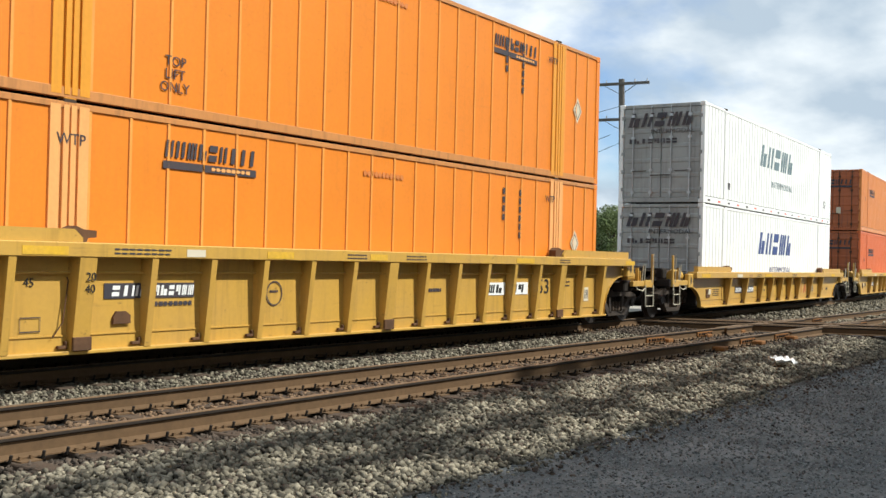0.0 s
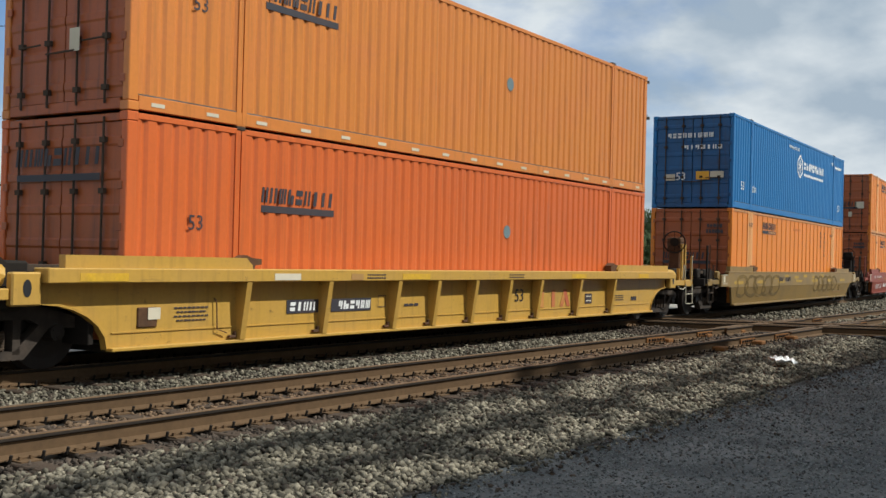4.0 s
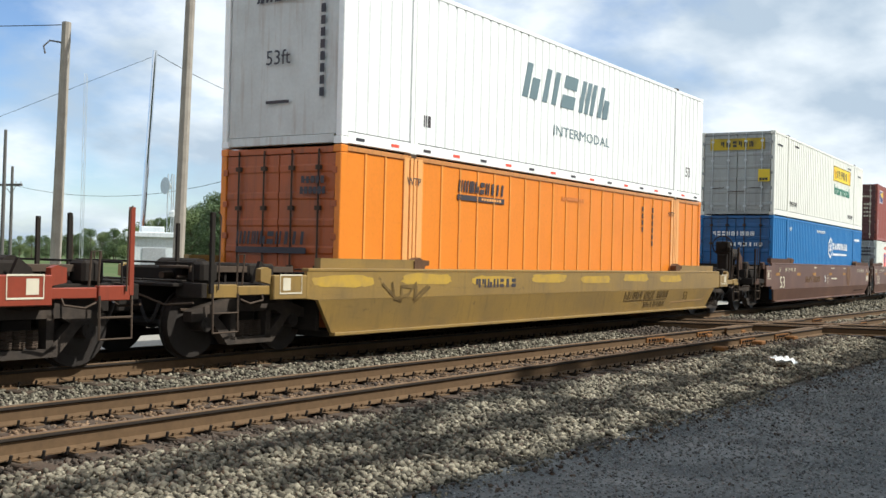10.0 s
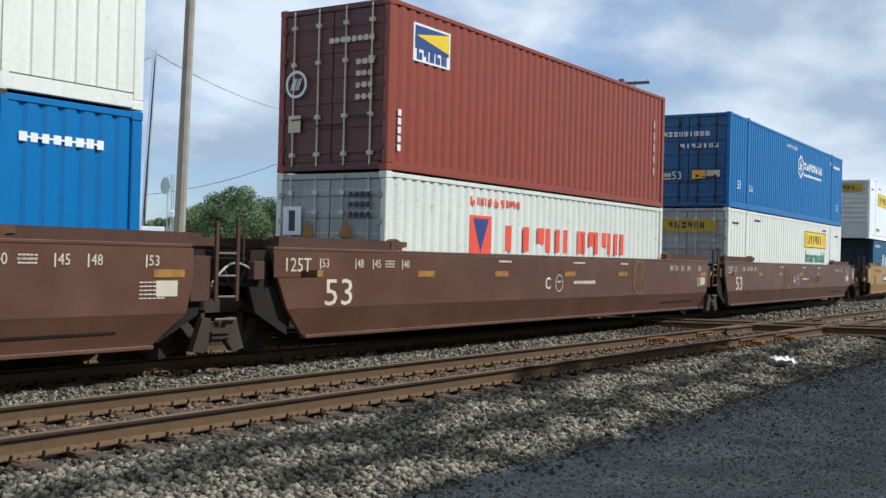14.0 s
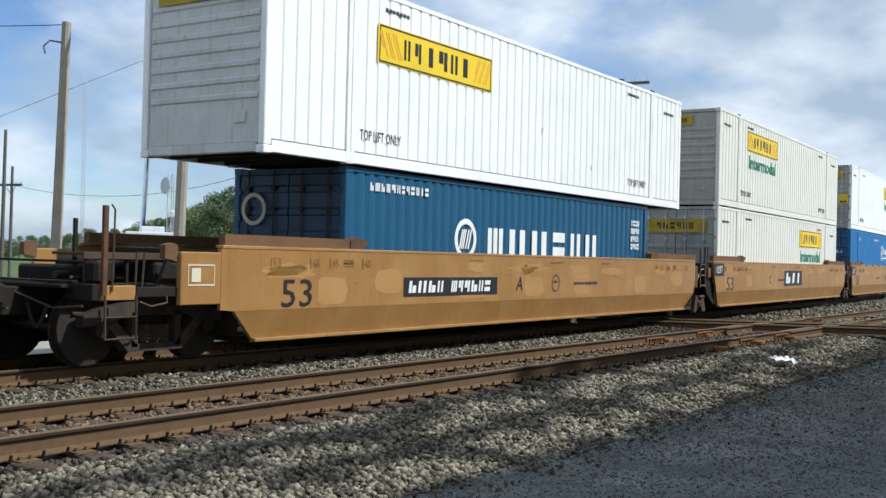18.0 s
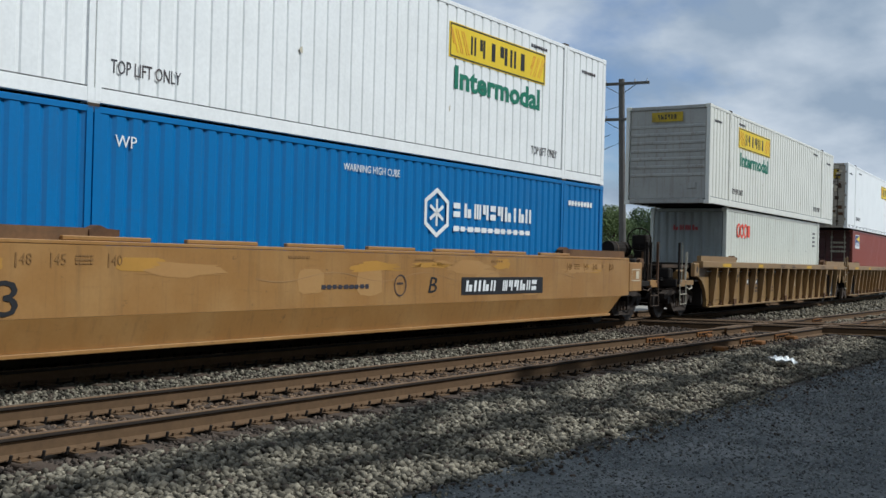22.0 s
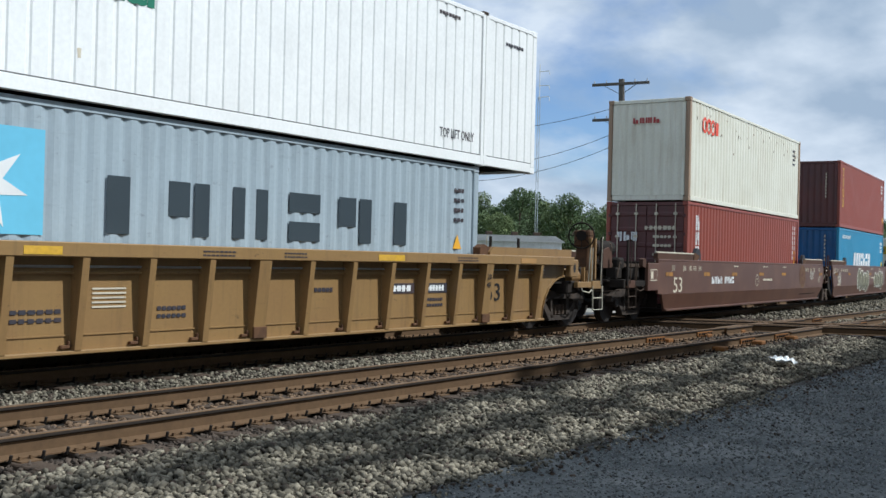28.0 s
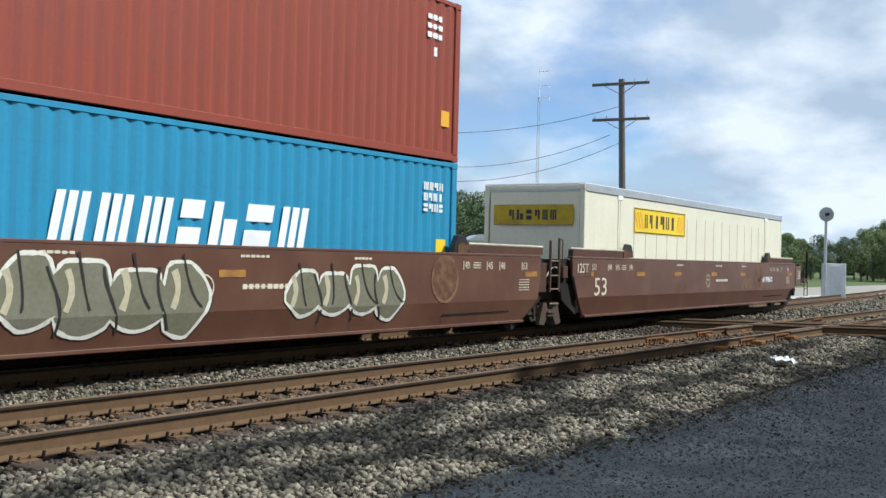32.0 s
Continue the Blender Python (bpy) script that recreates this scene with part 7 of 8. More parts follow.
bars(1.5, RF, 0.8, 3, 0.62, 0.26, mat("worn_brown_stencil", (0.28, 0.12, 0.06), 0.7, amount=0.8, second=(0.45, 0.24, 0.07), bump=0), cars[13], seed=6)

# graffiti: filled rounded shapes with pale outlines
GRAFFITI = mat("grey_green_spray_paint", (0.155, 0.145, 0.095), 0.7, amount=0.5, second=(0.20, 0.19, 0.15), scale=2.0, bump=0)
GRAFF_LIGHT = mat("cream_spray_paint", (0.45, 0.40, 0.27), 0.7, amount=0.3, bump=0)
OUTLINE = mat("white_spray_paint", (0.66, 0.64, 0.55), 0.7, amount=0.3, bump=0)
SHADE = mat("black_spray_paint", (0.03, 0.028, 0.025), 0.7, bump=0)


def ribbon(line, width, low_car, lift, rnd):
    """Flat brush stroke of uneven width along (x, z) points on the side of a car."""
    bm = bmesh.new()
    prev = None
    for k, (x, z) in enumerate(line):
        (xa, za), (xb, zb) = line[max(k - 1, 0)], line[min(k + 1, len(line) - 1)]
        d = math.hypot(xb - xa, zb - za) or 1.0
        w = width * rnd.uniform(0.35, 0.6)
        nx, nz = -(zb - za) / d * w, (xb - xa) / d * w
        pair = [bm.verts.new((x + nx, side_y(z + nz, low_car) - lift, z + nz)), bm.verts.new((x - nx, side_y(z - nz, low_car) - lift, z - nz))]
        if prev:
            bm.faces.new((prev[0], prev[1], pair[1], pair[0]))
        prev = pair
    return bm


def spray(i, x, z, w, h, fill, line, low_car, seed, shadow=True, width=0.035, over=0):
    """One rounded letter-like shape that follows the side of the car."""
    rnd = random.Random(seed)
    ph = [rnd.uniform(0, 6.3) for _ in range(4)]
    rows = []
    n = 16
    for k in range(n + 1):
        v = -1 + 2 * k / n
        half = w / 2 * (1 - abs(v) ** 5) ** 0.45 if abs(v) < 1 else 0.02
        mid = 0.10 * w * math.sin(1.7 * v + ph[0]) + 0.05 * w * math.sin(4 * v + ph[1])
        a = -half * (1 + 0.22 * math.sin(3.1 * v + ph[2]))
        b = half * (1 + 0.22 * math.sin(3.4 * v + ph[3]))
        rows.append((x + mid + a, x + mid + b, z + v * h / 2))
    def strip(lift, grow, dx=0.0, dz=0.0):
        bm = bmesh.new()
        vs = [(bm.verts.new((a - grow + dx, side_y(zz, low_car) - lift, zz + dz)), bm.verts.new((b + grow + dx, side_y(zz, low_car) - lift, zz + dz))) for a, b, zz in rows]
        for (p, q), (r, s) in zip(vs, vs[1:]):
            bm.faces.new((p, q, s, r))
        return bm
    if fill:
        if shadow:
            part("graffiti_shadow", strip(0.002 + 0.008 * over, 0.03, 0.06, -0.03), SHADE, cars[i])
        part("graffiti_fill", strip(0.006 + 0.008 * over, 0.0), fill, cars[i])
    loop = [(a, zz) for a, b, zz in rows] + [(b, zz) for a, b, zz in rows[::-1]]
    part("graffiti_line", ribbon(loop + loop[:1], width, low_car, 0.004 + 0.004 * over, rnd), line, cars[i])


def piece(i, x0, x1, z0, z1, n, fill, seed):
    """Bubble-shaped painting along the side: one wavy body with a dark offset, pale edge, dark folds and light flashes."""
    rnd = random.Random(seed)
    step = (x1 - x0) / n
    hump = [rnd.uniform(0.75, 1.0) for _ in range(n)]
    drop = [rnd.uniform(0.0, 0.22) for _ in range(n)]
    lean = [rnd.uniform(-0.18, 0.18) for _ in range(n)]

    def edge(x, heights, power):
        u = (x - x0) / step
        k = min(max(int(u), 0), n - 1)
        v = 2 * (u - k) - 1
        return heights[k], max(0.0, 1 - abs(v) ** power)

    cols = []
    m = n * 14
    for j in range(m + 1):
        x = x0 + (x1 - x0) * j / m
        h, a = edge(x, hump, 7.0)
        d, b2 = edge(x, drop, 2.0)
        k = min(int((x - x0) / step), n - 1)
        rise = min(1.0, 9 * min(j, m - j) / m) ** 0.6
        zt = z0 + (z1 - z0) * (0.52 + rise * (h * (0.80 + 0.20 * a) - 0.52))
        zb = z0 + (z1 - z0) * (0.42 - rise * (0.42 - d - 0.12 * (1 - b2)))
        cols.append((x, zb, zt, lean[k]))

    def body(lift, dx, dz):
        bm = bmesh.new()
        rows = []
        for x, zb, zt, _ in cols:
            zs = [zb, min(max(0.66, zb + 0.01), zt - 0.01), zt]
            rows.append([bm.verts.new((x + dx, side_y(zz + dz, False) - lift, zz + dz)) for zz in zs])
        for r0, r1 in zip(rows, rows[1:]):
            for q in (0, 1):
                bm.faces.new((r0[q], r1[q], r1[q + 1], r0[q + 1]))
        return bm
    part("graffiti_shadow", body(0.002, 0.05, -0.025), SHADE, cars[i])
    part("graffiti_fill", body(0.005, 0, 0), fill, cars[i])
    loop = [(x, zt) for x, _, zt, _ in cols] + [(x, zb) for x, zb, _, _ in cols[::-1]]
    part("graffiti_line", ribbon(loop + loop[:1], 0.055, False, 0.008, rnd), OUTLINE, cars[i])
    for k in range(n):
        xc = x0 + step * (k + 1)
        if k < n - 1:
            fold = [(xc + 0.07 * math.sin(4 * v + k) - 0.1 * (v - 0.5), z0 + (z1 - z0) * (0.12 + 0.66 * v)) for v in np.linspace(0, 1, 9)]
            part("graffiti_line", ribbon(fold, 0.05, False, 0.009, rnd), SHADE, cars[i])
        xm = xc - step / 2
        bend = rnd.uniform(-0.2, 0.2)
        crease = [(xm + step * (0.30 * v - 0.1) + bend * v * v, z0 + (z1 - z0) * (0.92 - 0.55 * v - 0.1 * math.sin(3 * v))) for v in np.linspace(0, 1, 8)]
        part("graffiti_line", ribbon(crease, 0.035, False, 0.0105, rnd), SHADE, cars[i])
        flash = [(xm - 0.30 * step + 0.08 * math.sin(3 * v), z0 + (z1 - z0) * (0.35 + 0.40 * v)) for v in np.linspace(0, 1, 6)]
        part("graffiti_line", ribbon(flash, 0.10, False, 0.0085, rnd), GRAFF_LIGHT, cars[i])


piece(16, -3.45, -0.25, 0.29, 1.52, 4, GRAFFITI, 300)
piece(16, 1.2, 4.1, 0.30, 1.42, 4, GRAFFITI, 321)


def scribble(i, x, z, w, h, material, seed, width=0.02, low_car=False):
    """Loose sprayed tag: a few looping strokes, no letters."""
    rnd = random.Random(seed)
    for k in range(2):
        n = rnd.randint(8, 12)
        p1, p2, f = rnd.uniform(0, 6.3), rnd.uniform(0, 6.3), rnd.uniform(1.5, 2.6)
        line = [(x + w * ((j / n - 0.5) * rnd.uniform(0.85, 1.0) + 0.10 * math.sin(f * 2 * j + p1)), z + h * (0.42 * math.sin(f * j * 0.9 + p2) + 0.06 * k)) for j in range(n)]
        fine = [(xa + (xb - xa) * q / 3, za + (zb - za) * q / 3) for (xa, za), (xb, zb) in zip(line, line[1:]) for q in range(3)]
        part("graffiti_line", ribbon(fine, width, low_car, 0.004 + 0.002 * k, rnd), material, cars[i])


scribble(15, 6.98, 1.12, 0.7, 0.42, OUTLINE, 401), scribble(16, -7.5, 0.98, 0.5, 0.62, OUTLINE, 402), scribble(8, -6.6, 0.62, 0.8, 0.2, FAINTTAN, 403, 0.025), scribble(8, -5.2, 0.60, 0.9, 0.22, FAINTTAN, 404, 0.025)
scribble(17, 3.4, 0.85, 1.3, 0.5, TANMARK, 405), scribble(17, -2.4, 0.8, 1.1, 0.4, FAINTTAN, 406), scribble(5, -6.4, 0.85, 1.5, 0.4, FEC, 407, 0.05, True)
for i, m in ((3, TANMARK), (4, TANMARK), (5, TANMARK)):
    part("weld_line", ribbon([(5.3, 0.36), (5.5, 0.44), (6.6, 0.455), (7.8, 0.46), (8.1, 0.62), (8.37, 0.77)], 0.03, True, 0.004, random.Random(1)), m, cars[i])
for i in (6, 7, 8, 15, 16, 17):
    part("weld_line", ribbon([(5.3, 0.30), (5.3, 0.44), (6.4, 0.445), (7.6, 0.45)], 0.03, False, 0.004, random.Random(1)), GRIME, cars[i])
for k in range(5):
    spray(3, -7.6 + 0.95 * k, 0.80, 1.0, 0.62, None, mat("faded_dark_spray", (0.135, 0.09, 0.036), 0.8, amount=0.9, second=(0.24, 0.155, 0.05), scale=3, bump=0), True, 240 + k, width=0.10)
    spray(3, 2.2 + 0.8 * k, 0.80, 0.7, 0.55, None, MATS["faded_dark_spray"], True, 250 + k, width=0.09)
SPLASH = mat("yellow_paint_splash", (0.44, 0.27, 0.035), 0.6, grain=0.15, amount=0.8, second=(0.30, 0.19, 0.06), scale=5, bump=0)
rnd = random.Random(77)
for k in range(7):
    for i, x, z, rx, rz, m in ((3, -3.6 + 1.35 * k, 1.06 + 0.04 * (k % 2), 0.3, 0.05, SPLASH), (5, -8.2 + 2.25 * k, 1.05 + 0.03 * (k % 2), 0.75, 0.09, SPLASH), (3, -8.0 + 2.5 * k, 0.92, 0.5, 0.05, SPLASH)):
        blob = [(rx * rnd.uniform(0.88, 1.08) * math.copysign(abs(math.cos(a)) ** 0.45, math.cos(a)), rz * rnd.uniform(0.8, 1.15) * math.copysign(abs(math.sin(a)) ** 0.6, math.sin(a))) for a in np.linspace(0, 2 * math.pi, 27)[:-1]]
        part("paint_patch", flat(bmesh.new(), blob, 0.001), m, cars[i], "", Matrix.Translation((x, FACE + 0.004, z)) @ SIDE)
bars(-3.0, FACE, 1.0, 3, 0.5, 0.15, DARKMARK, cars[3], seed=97), bars(-2.1, FACE, 1.0, 4, 0.7, 0.15, DARKMARK, cars[3], seed=98)
bars(-3.6, FACE, 1.0, 7, 1.5, 0.16, DARKMARK, cars[5], seed=98)

# red and dark reflective dashes along the bottom rails of the white and orange stacks
for i, where, a, b2 in ((1, "up", REDMARK, DARKMARK), (1, "low", DARKMARK, DARKMARK), (5, "up", REDMARK, DARKMARK), (2, "up", PALEMARK, PALEMARK), (2, "low", PALEMARK, PALEMARK), (13, "up", DARKMARK, DARKMARK)):
    c, y, _ = mark_face(i, where)
    for k, x in enumerate(np.arange(-7.6, 7.7, 0.95)):
        plate(x, -1.2985, 0.10, 0.22, 0.05, a if k % 2 else b2, c, name="reflector")

# guide rods and black flaps on the last three wells
for i in (15, 16, 17):
    for e in (-1, 1):
        for sg in (-1, 1):
            part("guide_rod", tube(bmesh.new(), [(e * 9.0, sg * 1.42, 1.72), (e * 6.2, sg * 1.42, 1.72)], 0.024, 8), PALE_STEEL, cars[i])
            part("guide_horn", prism(bmesh.new(), [(-0.28, 0.0), (0.26, 0.0), (0.22, 0.12), (0.05, 0.32), (-0.16, 0.30), (-0.26, 0.14)], -0.05, 0.05), BLACK, cars[i], "", Matrix.Translation((e * 5.95, sg * 1.42, 1.56)) @ Matrix.Diagonal((e, 1, 1, 1)))

# ---- the crossing track and the far side ----


def crossing_line(s):
    return Matrix.Translation((28.4, 8.6, NEAR_Z + 0.02)) @ Matrix.Rotation(radians(-64), 4, "Z") @ Matrix.Translation((s, 0, 0))


ct = thing("crossing_track", "second track crossing at a diamond on dark timbers", "railway track", kind="structure")
for sg in (-1, 1):
    rail_line("rail", "", [tuple(crossing_line(s) @ Vector((0, sg * 0.7535, 0.0))) for s in np.arange(-70, 24.1, 4.0)], ct)
    rail_line("guard_rail", "", [tuple(crossing_line(s) @ Vector((0, sg * 0.64, -0.006))) for s in np.arange(-5.5, 3.1, 0.8)], ct)
for k, s in enumerate(np.arange(-14, 16, 0.55)):
    part("timber", cached("timber", lambda: bevelled(boxes((-0.125, 0.125, -1.35, 1.35, -0.19, 0.0)), 0.012), mat("dark_timber", (0.035, 0.030, 0.027), 0.9, amount=0.5, bump=0.4)), None, ct, "", crossing_line(s) @ Matrix.Translation((0, 0, -0.19)))
for off in (-0.94, 0.94, -0.50, 0.50):
    rail_line("guard_rail", "", [tuple(crossing_line(s) @ Vector((0, off, -0.012))) for s in np.arange(-4.6, 2.8, 0.8)], ct)
for off in (-0.64, 0.64, -0.90, 0.90):
    rail_line("guard_rail", "", [(x, NEAR_Y + off, NEAR_Z - 0.006) for x in np.arange(25.2, 32.1, 0.8)], ct)
for x, sg in ((21.2, 1), (22.6, -1), (24.0, 1), (24.9, -1), (25.8, 1), (32.4, -1), (33.2, 1)):
    jb = part("joint_bar", cached("joint_bar", lambda: bevelled(boxes((-0.46, 0.46, -0.045, -0.012, -0.15, -0.045)), 0.006), ORANGE_RUST), None, ct, "", Matrix.Translation((x, NEAR_Y + sg * 0.7535, NEAR_Z)))
    for dx in (-0.36, -0.2, -0.07, 0.07, 0.2, 0.36):
        part("bolt", cached("joint_bolt", lambda: boxes((-0.022, 0.022, -0.075, -0.045, -0.12, -0.076)), GRIME), None, jb, "", Matrix.Translation((dx, 0, 0)))
for s, sg in ((-3.6, 1), (-2.4, -1), (-1.7, 1), (1.4, -1), (2.3, 1)):
    part("joint_bar", cached("crossing_joint_bar", lambda: bevelled(boxes((-0.45, 0.45, -0.045, -0.012, -0.15, -0.05)), 0.006), ORANGE_RUST), None, ct, "", crossing_line(s) @ Matrix.Translation((0, sg * 0.7535, 0)))
for k, x in enumerate(np.arange(20.6, 26.4, 1.15)):
    part("gauge_block", cached("gauge_block", lambda: bevelled(boxes((-0.14, 0.14, -0.12, 0.12, -0.19, -0.10)), 0.02), ORANGE_RUST), None, ct, "", Matrix.Translation((x, NEAR_Y - 0.92 + 1.64 * (k % 2), NEAR_Z)))
for dx in (-0.9, 0.9):
    part("crossing_plate", bevelled(boxes((-1.4, 1.4, -0.10, 0.10, -0.06, -0.03)), 0.008), GRIME, ct, "", Matrix.Translation((28.4, NEAR_Y + dx * 0.84, NEAR_Z)))

yard = mat("pale_yard_gravel", (0.30, 0.275, 0.235), 0.95, amount=0.6, second=(0.22, 0.21, 0.17), scale=0.4, fine=10, bump=0.6, bump_scale=12)
tagged(part("gravel_yard", boxes((-60, 140, 15.4, 30.0, -0.6, -0.545)), yard, None), "pale gravel yard beyond the tracks", "ground", kind="structure")
grass_m = mat("rough_grass", (0.075, 0.11, 0.035), 0.95, amount=0.7, second=(0.13, 0.13, 0.06), scale=0.15, fine=3, bump=0.8, bump_scale=6)
tagged(part("grass_field", boxes((-300, 600, 30.2, 900, -0.7, -0.54)), grass_m, None), "rough green field behind the yard", "ground", kind="structure")
tagged(part("pavement", boxes((62, 130, 17.5, 21.5, -0.6, -0.535)), mat("pale_concrete", (0.42, 0.41, 0.38), 0.9, amount=0.4, scale=0.5, bump=0.3), None), "pale concrete strip past the last track", "pavement", kind="structure")


def leaves(rng, centres, radii, count, size):
    """Many small tilted leaf clumps round the given points."""
    c = np.array(centres)
    which = rng.integers(0, len(c), count)
    d = rng.normal(size=(count, 3))
    d /= np.linalg.norm(d, axis=1)[:, None]
    p = c[which] + d * (np.array(radii)[which] * rng.uniform(0.45, 1.05, count) ** 0.6)[:, None]
    n = d + rng.normal(size=(count, 3)) * 0.6
    n /= np.linalg.norm(n, axis=1)[:, None]
    u = np.cross(n, rng.normal(size=(count, 3)))
    u /= np.linalg.norm(u, axis=1)[:, None]
    v = np.cross(n, u)
    s = rng.uniform(0.5, 1.2, count)[:, None] * size
    quad = np.stack([p - u * s, p - v * s * 0.55 + n * s * 0.2, p + u * s, p + v * s * 0.55 - n * s * 0.15], 1)
    return quad.reshape(-1, 3), np.arange(count * 4).reshape(-1, 4)


def quads(name, V, F, material):
    me = bpy.data.meshes.new(name)
    me.vertices.add(len(V))
    me.vertices.foreach_set("co", V.ravel())
    me.loops.add(F.size)
    me.loops.foreach_set("vertex_index", F.ravel())
    me.polygons.add(len(F))
    me.polygons.foreach_set("loop_start", np.arange(0, F.size, 4))
    me.update(calc_edges=True)
    me.materials.append(material)
    return me


def tree(height, spread, seed, material, count=1500, size=0.30, base=0.25, label="leafy green tree at the edge of the yard", clumps=16, crown_top=0.92, top_line=None, boughs=()):
    rng = np.random.default_rng(seed)
    t = thing("tree", label, "tree", "trees round the yard")
    bm = bmesh.new()
    lean = rng.uniform(-0.3, 0.3, 2)
    tube(bm, [(lean[0] * k / 4, lean[1] * k / 4, height * 0.8 * k / 4) for k in range(5)], height * 0.022, 7, height * 0.006)
    centres, radii = [], []
    for k in range(clumps):
        a, zf = rng.uniform(0, 6.28), rng.uniform(base, crown_top)
        r = spread * math.sin(math.pi * min(1.0, (zf - base) / (1.02 - base) * 0.8 + 0.2)) * rng.uniform(0.35, 0.85)
        cr = spread * rng.uniform(0.26, 0.46)
        cy = r * math.sin(a)
        if top_line is not None:
            cy = min(cy, 0.795 * (top_line - height * zf) - cr - 0.3)     # crown held back so its shade stops short of the line
        c = (r * math.cos(a), cy, height * zf)
        centres.append(c)
        radii.append(cr)
        z0 = height * zf * rng.uniform(0.55, 0.8)
        tube(bm, [(lean[0] * 0.5, lean[1] * 0.5, z0), (c[0] * 0.5, c[1] * 0.5, (z0 + c[2]) / 2 + 0.1), c], height * 0.008, 5, height * 0.003)
    if top_line is None:
        centres.append((0, 0, height * 0.93))
        radii.append(spread * 0.3)
    else:
        # dense upper crown that ends near one height, with bare leaders above it
        for k in range(26):
            rr = rng.uniform(0.45, 0.85)
            centres.append((rng.uniform(-2.3, 2.3), rng.uniform(-0.6, 0.0), top_line - rr - abs(rng.normal()) * 0.45))
            radii.append(rr)
        # boughs set at heights that throw shadow streaks along the ballast
        for z, half, lean_x, r in boughs:
            n = 9
            wob = rng.normal(size=(n, 2)) * (0.10, 0.07)
            line = [(half * (2 * k / (n - 1) - 1), wob[k, 0], z + lean_x * half * (2 * k / (n - 1) - 1) + wob[k, 1]) for k in range(n)]
            tube(bm, [(lean[0], lean[1], z - 1.6), line[n // 2]], r * 1.1, 6, r * 0.9)
            tube(bm, line[n // 2:], r, 6, r * 0.5)
            tube(bm, line[:n // 2 + 1][::-1], r, 6, r * 0.5)
            for k in (1, n - 2):
                centres.append(line[k])
                radii.append(rng.uniform(0.10, 0.22))
    part("trunk", bm, BARK, t)
    V, F = leaves(rng, centres, radii, count, size)
    V[:, 2] = np.maximum(V[:, 2], height * base * 0.5)
    part("crown", quads("crown", V, F, material), None, t)
    return t


forms = [tree(9.0, 3.4, 31 + k, LEAF if k % 2 else LEAF_DARK, 9000, 0.125, 0.10 if k < 3 else 0.18) for k in range(5)]
skyline = [(11.6, 0.0443), (13.5, 0.0391), (14.5, 0.0275), (15.8, 0.0261), (17.2, 0.0348), (19.7, 0.0428), (22.6, 0.0446), (25.8, 0.0478), (27.9, 0.0587), (29.7, 0.0687), (32.1, 0.0573), (33.6, 0.0593), (35.8, 0.0621), (38.2, 0.0573), (40.0, 0.0484), (43.0, 0.0442), (44.5, 0.0512), (45.7, 0.0609), (47.3, 0.0573), (48.5, 0.0436), (51.1, 0.0206), (53.8, 0.0175), (59.0, 0.0024)]
wood = random.Random(12)
placed = 0
for k in range(170):
    az = 8.0 + 54.0 * (k + wood.uniform(-0.5, 0.5)) / 170
    far = wood.uniform(88, 118) if 18 < az < 48.5 else wood.uniform(150, 200)
    tan_e = float(np.interp(az, [a for a, _ in skyline], [b for _, b in skyline]))
    h = (far * tan_e + 1.46 + 0.55) * wood.uniform(0.80, 1.02)
    far += 14 * (k % 2)
    h = max(h, 3.0)
    m = Matrix.Translation((far * math.cos(radians(az)), far * math.sin(radians(az)), -0.55)) @ Matrix.Rotation(wood.uniform(0, 6.28), 4, "Z")
    sc = h / 9.0
    form = forms[k % 5]
    if placed < 5:
        ob = form
        placed += 1
    else:
        ob = copy_thing(form, m)
    ob.matrix_basis = m @ Matrix.Diagonal((sc * 1.05, sc * 1.05, sc, 1))

# unseen trees behind the viewer, added to shade the service road
for k, (x, y, h, sp, top, limbs) in enumerate(SHADE_TREES):
    t = tree(h, sp, 70 + k, LEAF, 22000, 0.24, 0.12, "tall leafy tree beside the service road", 44, 0.78, top, limbs)
    t.matrix_basis = Matrix.Translation((x, y, -0.5))


def pole(name, label, base, top_pt, r0, r1, material, arms=(), cat="utility pole"):
    p = thing(name, label, cat)
    p.matrix_basis = Matrix.Translation((base[0], base[1], -0.55))
    d = Vector((top_pt[0] - base[0], top_pt[1] - base[1], top_pt[2] + 0.55))
    part("shaft", tube(bmesh.new(), [tuple(d * (k / 6)) for k in range(7)], r0, 10, r1), material, p)
    for z, half in arms:
        q = d * ((z + 0.55) / d.z)
        arm = part("crossarm", bevelled(boxes((-0.06, 0.06, -half, half, -0.07, 0.07)), 0.01), material, p, "", Matrix.Translation(q + Vector((-0.12, 0, 0))) @ Matrix.Rotation(radians(8), 4, "Z"))
        for yy in (-0.92, -0.5, 0.5, 0.92):
            part("insulator", cached("insulator", lambda: tube(bmesh.new(), [(0, 0, 0.06), (0, 0, 0.1), (0, 0, 0.2)], 0.045, 8, 0.03), GALV), None, arm, "", Matrix.Translation((0, yy * half, 0)))
        part("brace", tube(bmesh.new(), [tuple(q + Vector((-0.1, -half * 0.6, -0.05))), tuple(q + Vector((-0.05, 0, -0.55))), tuple(q + Vector((-0.1, half * 0.6, -0.05)))], 0.02, 4), material, p)
    return p


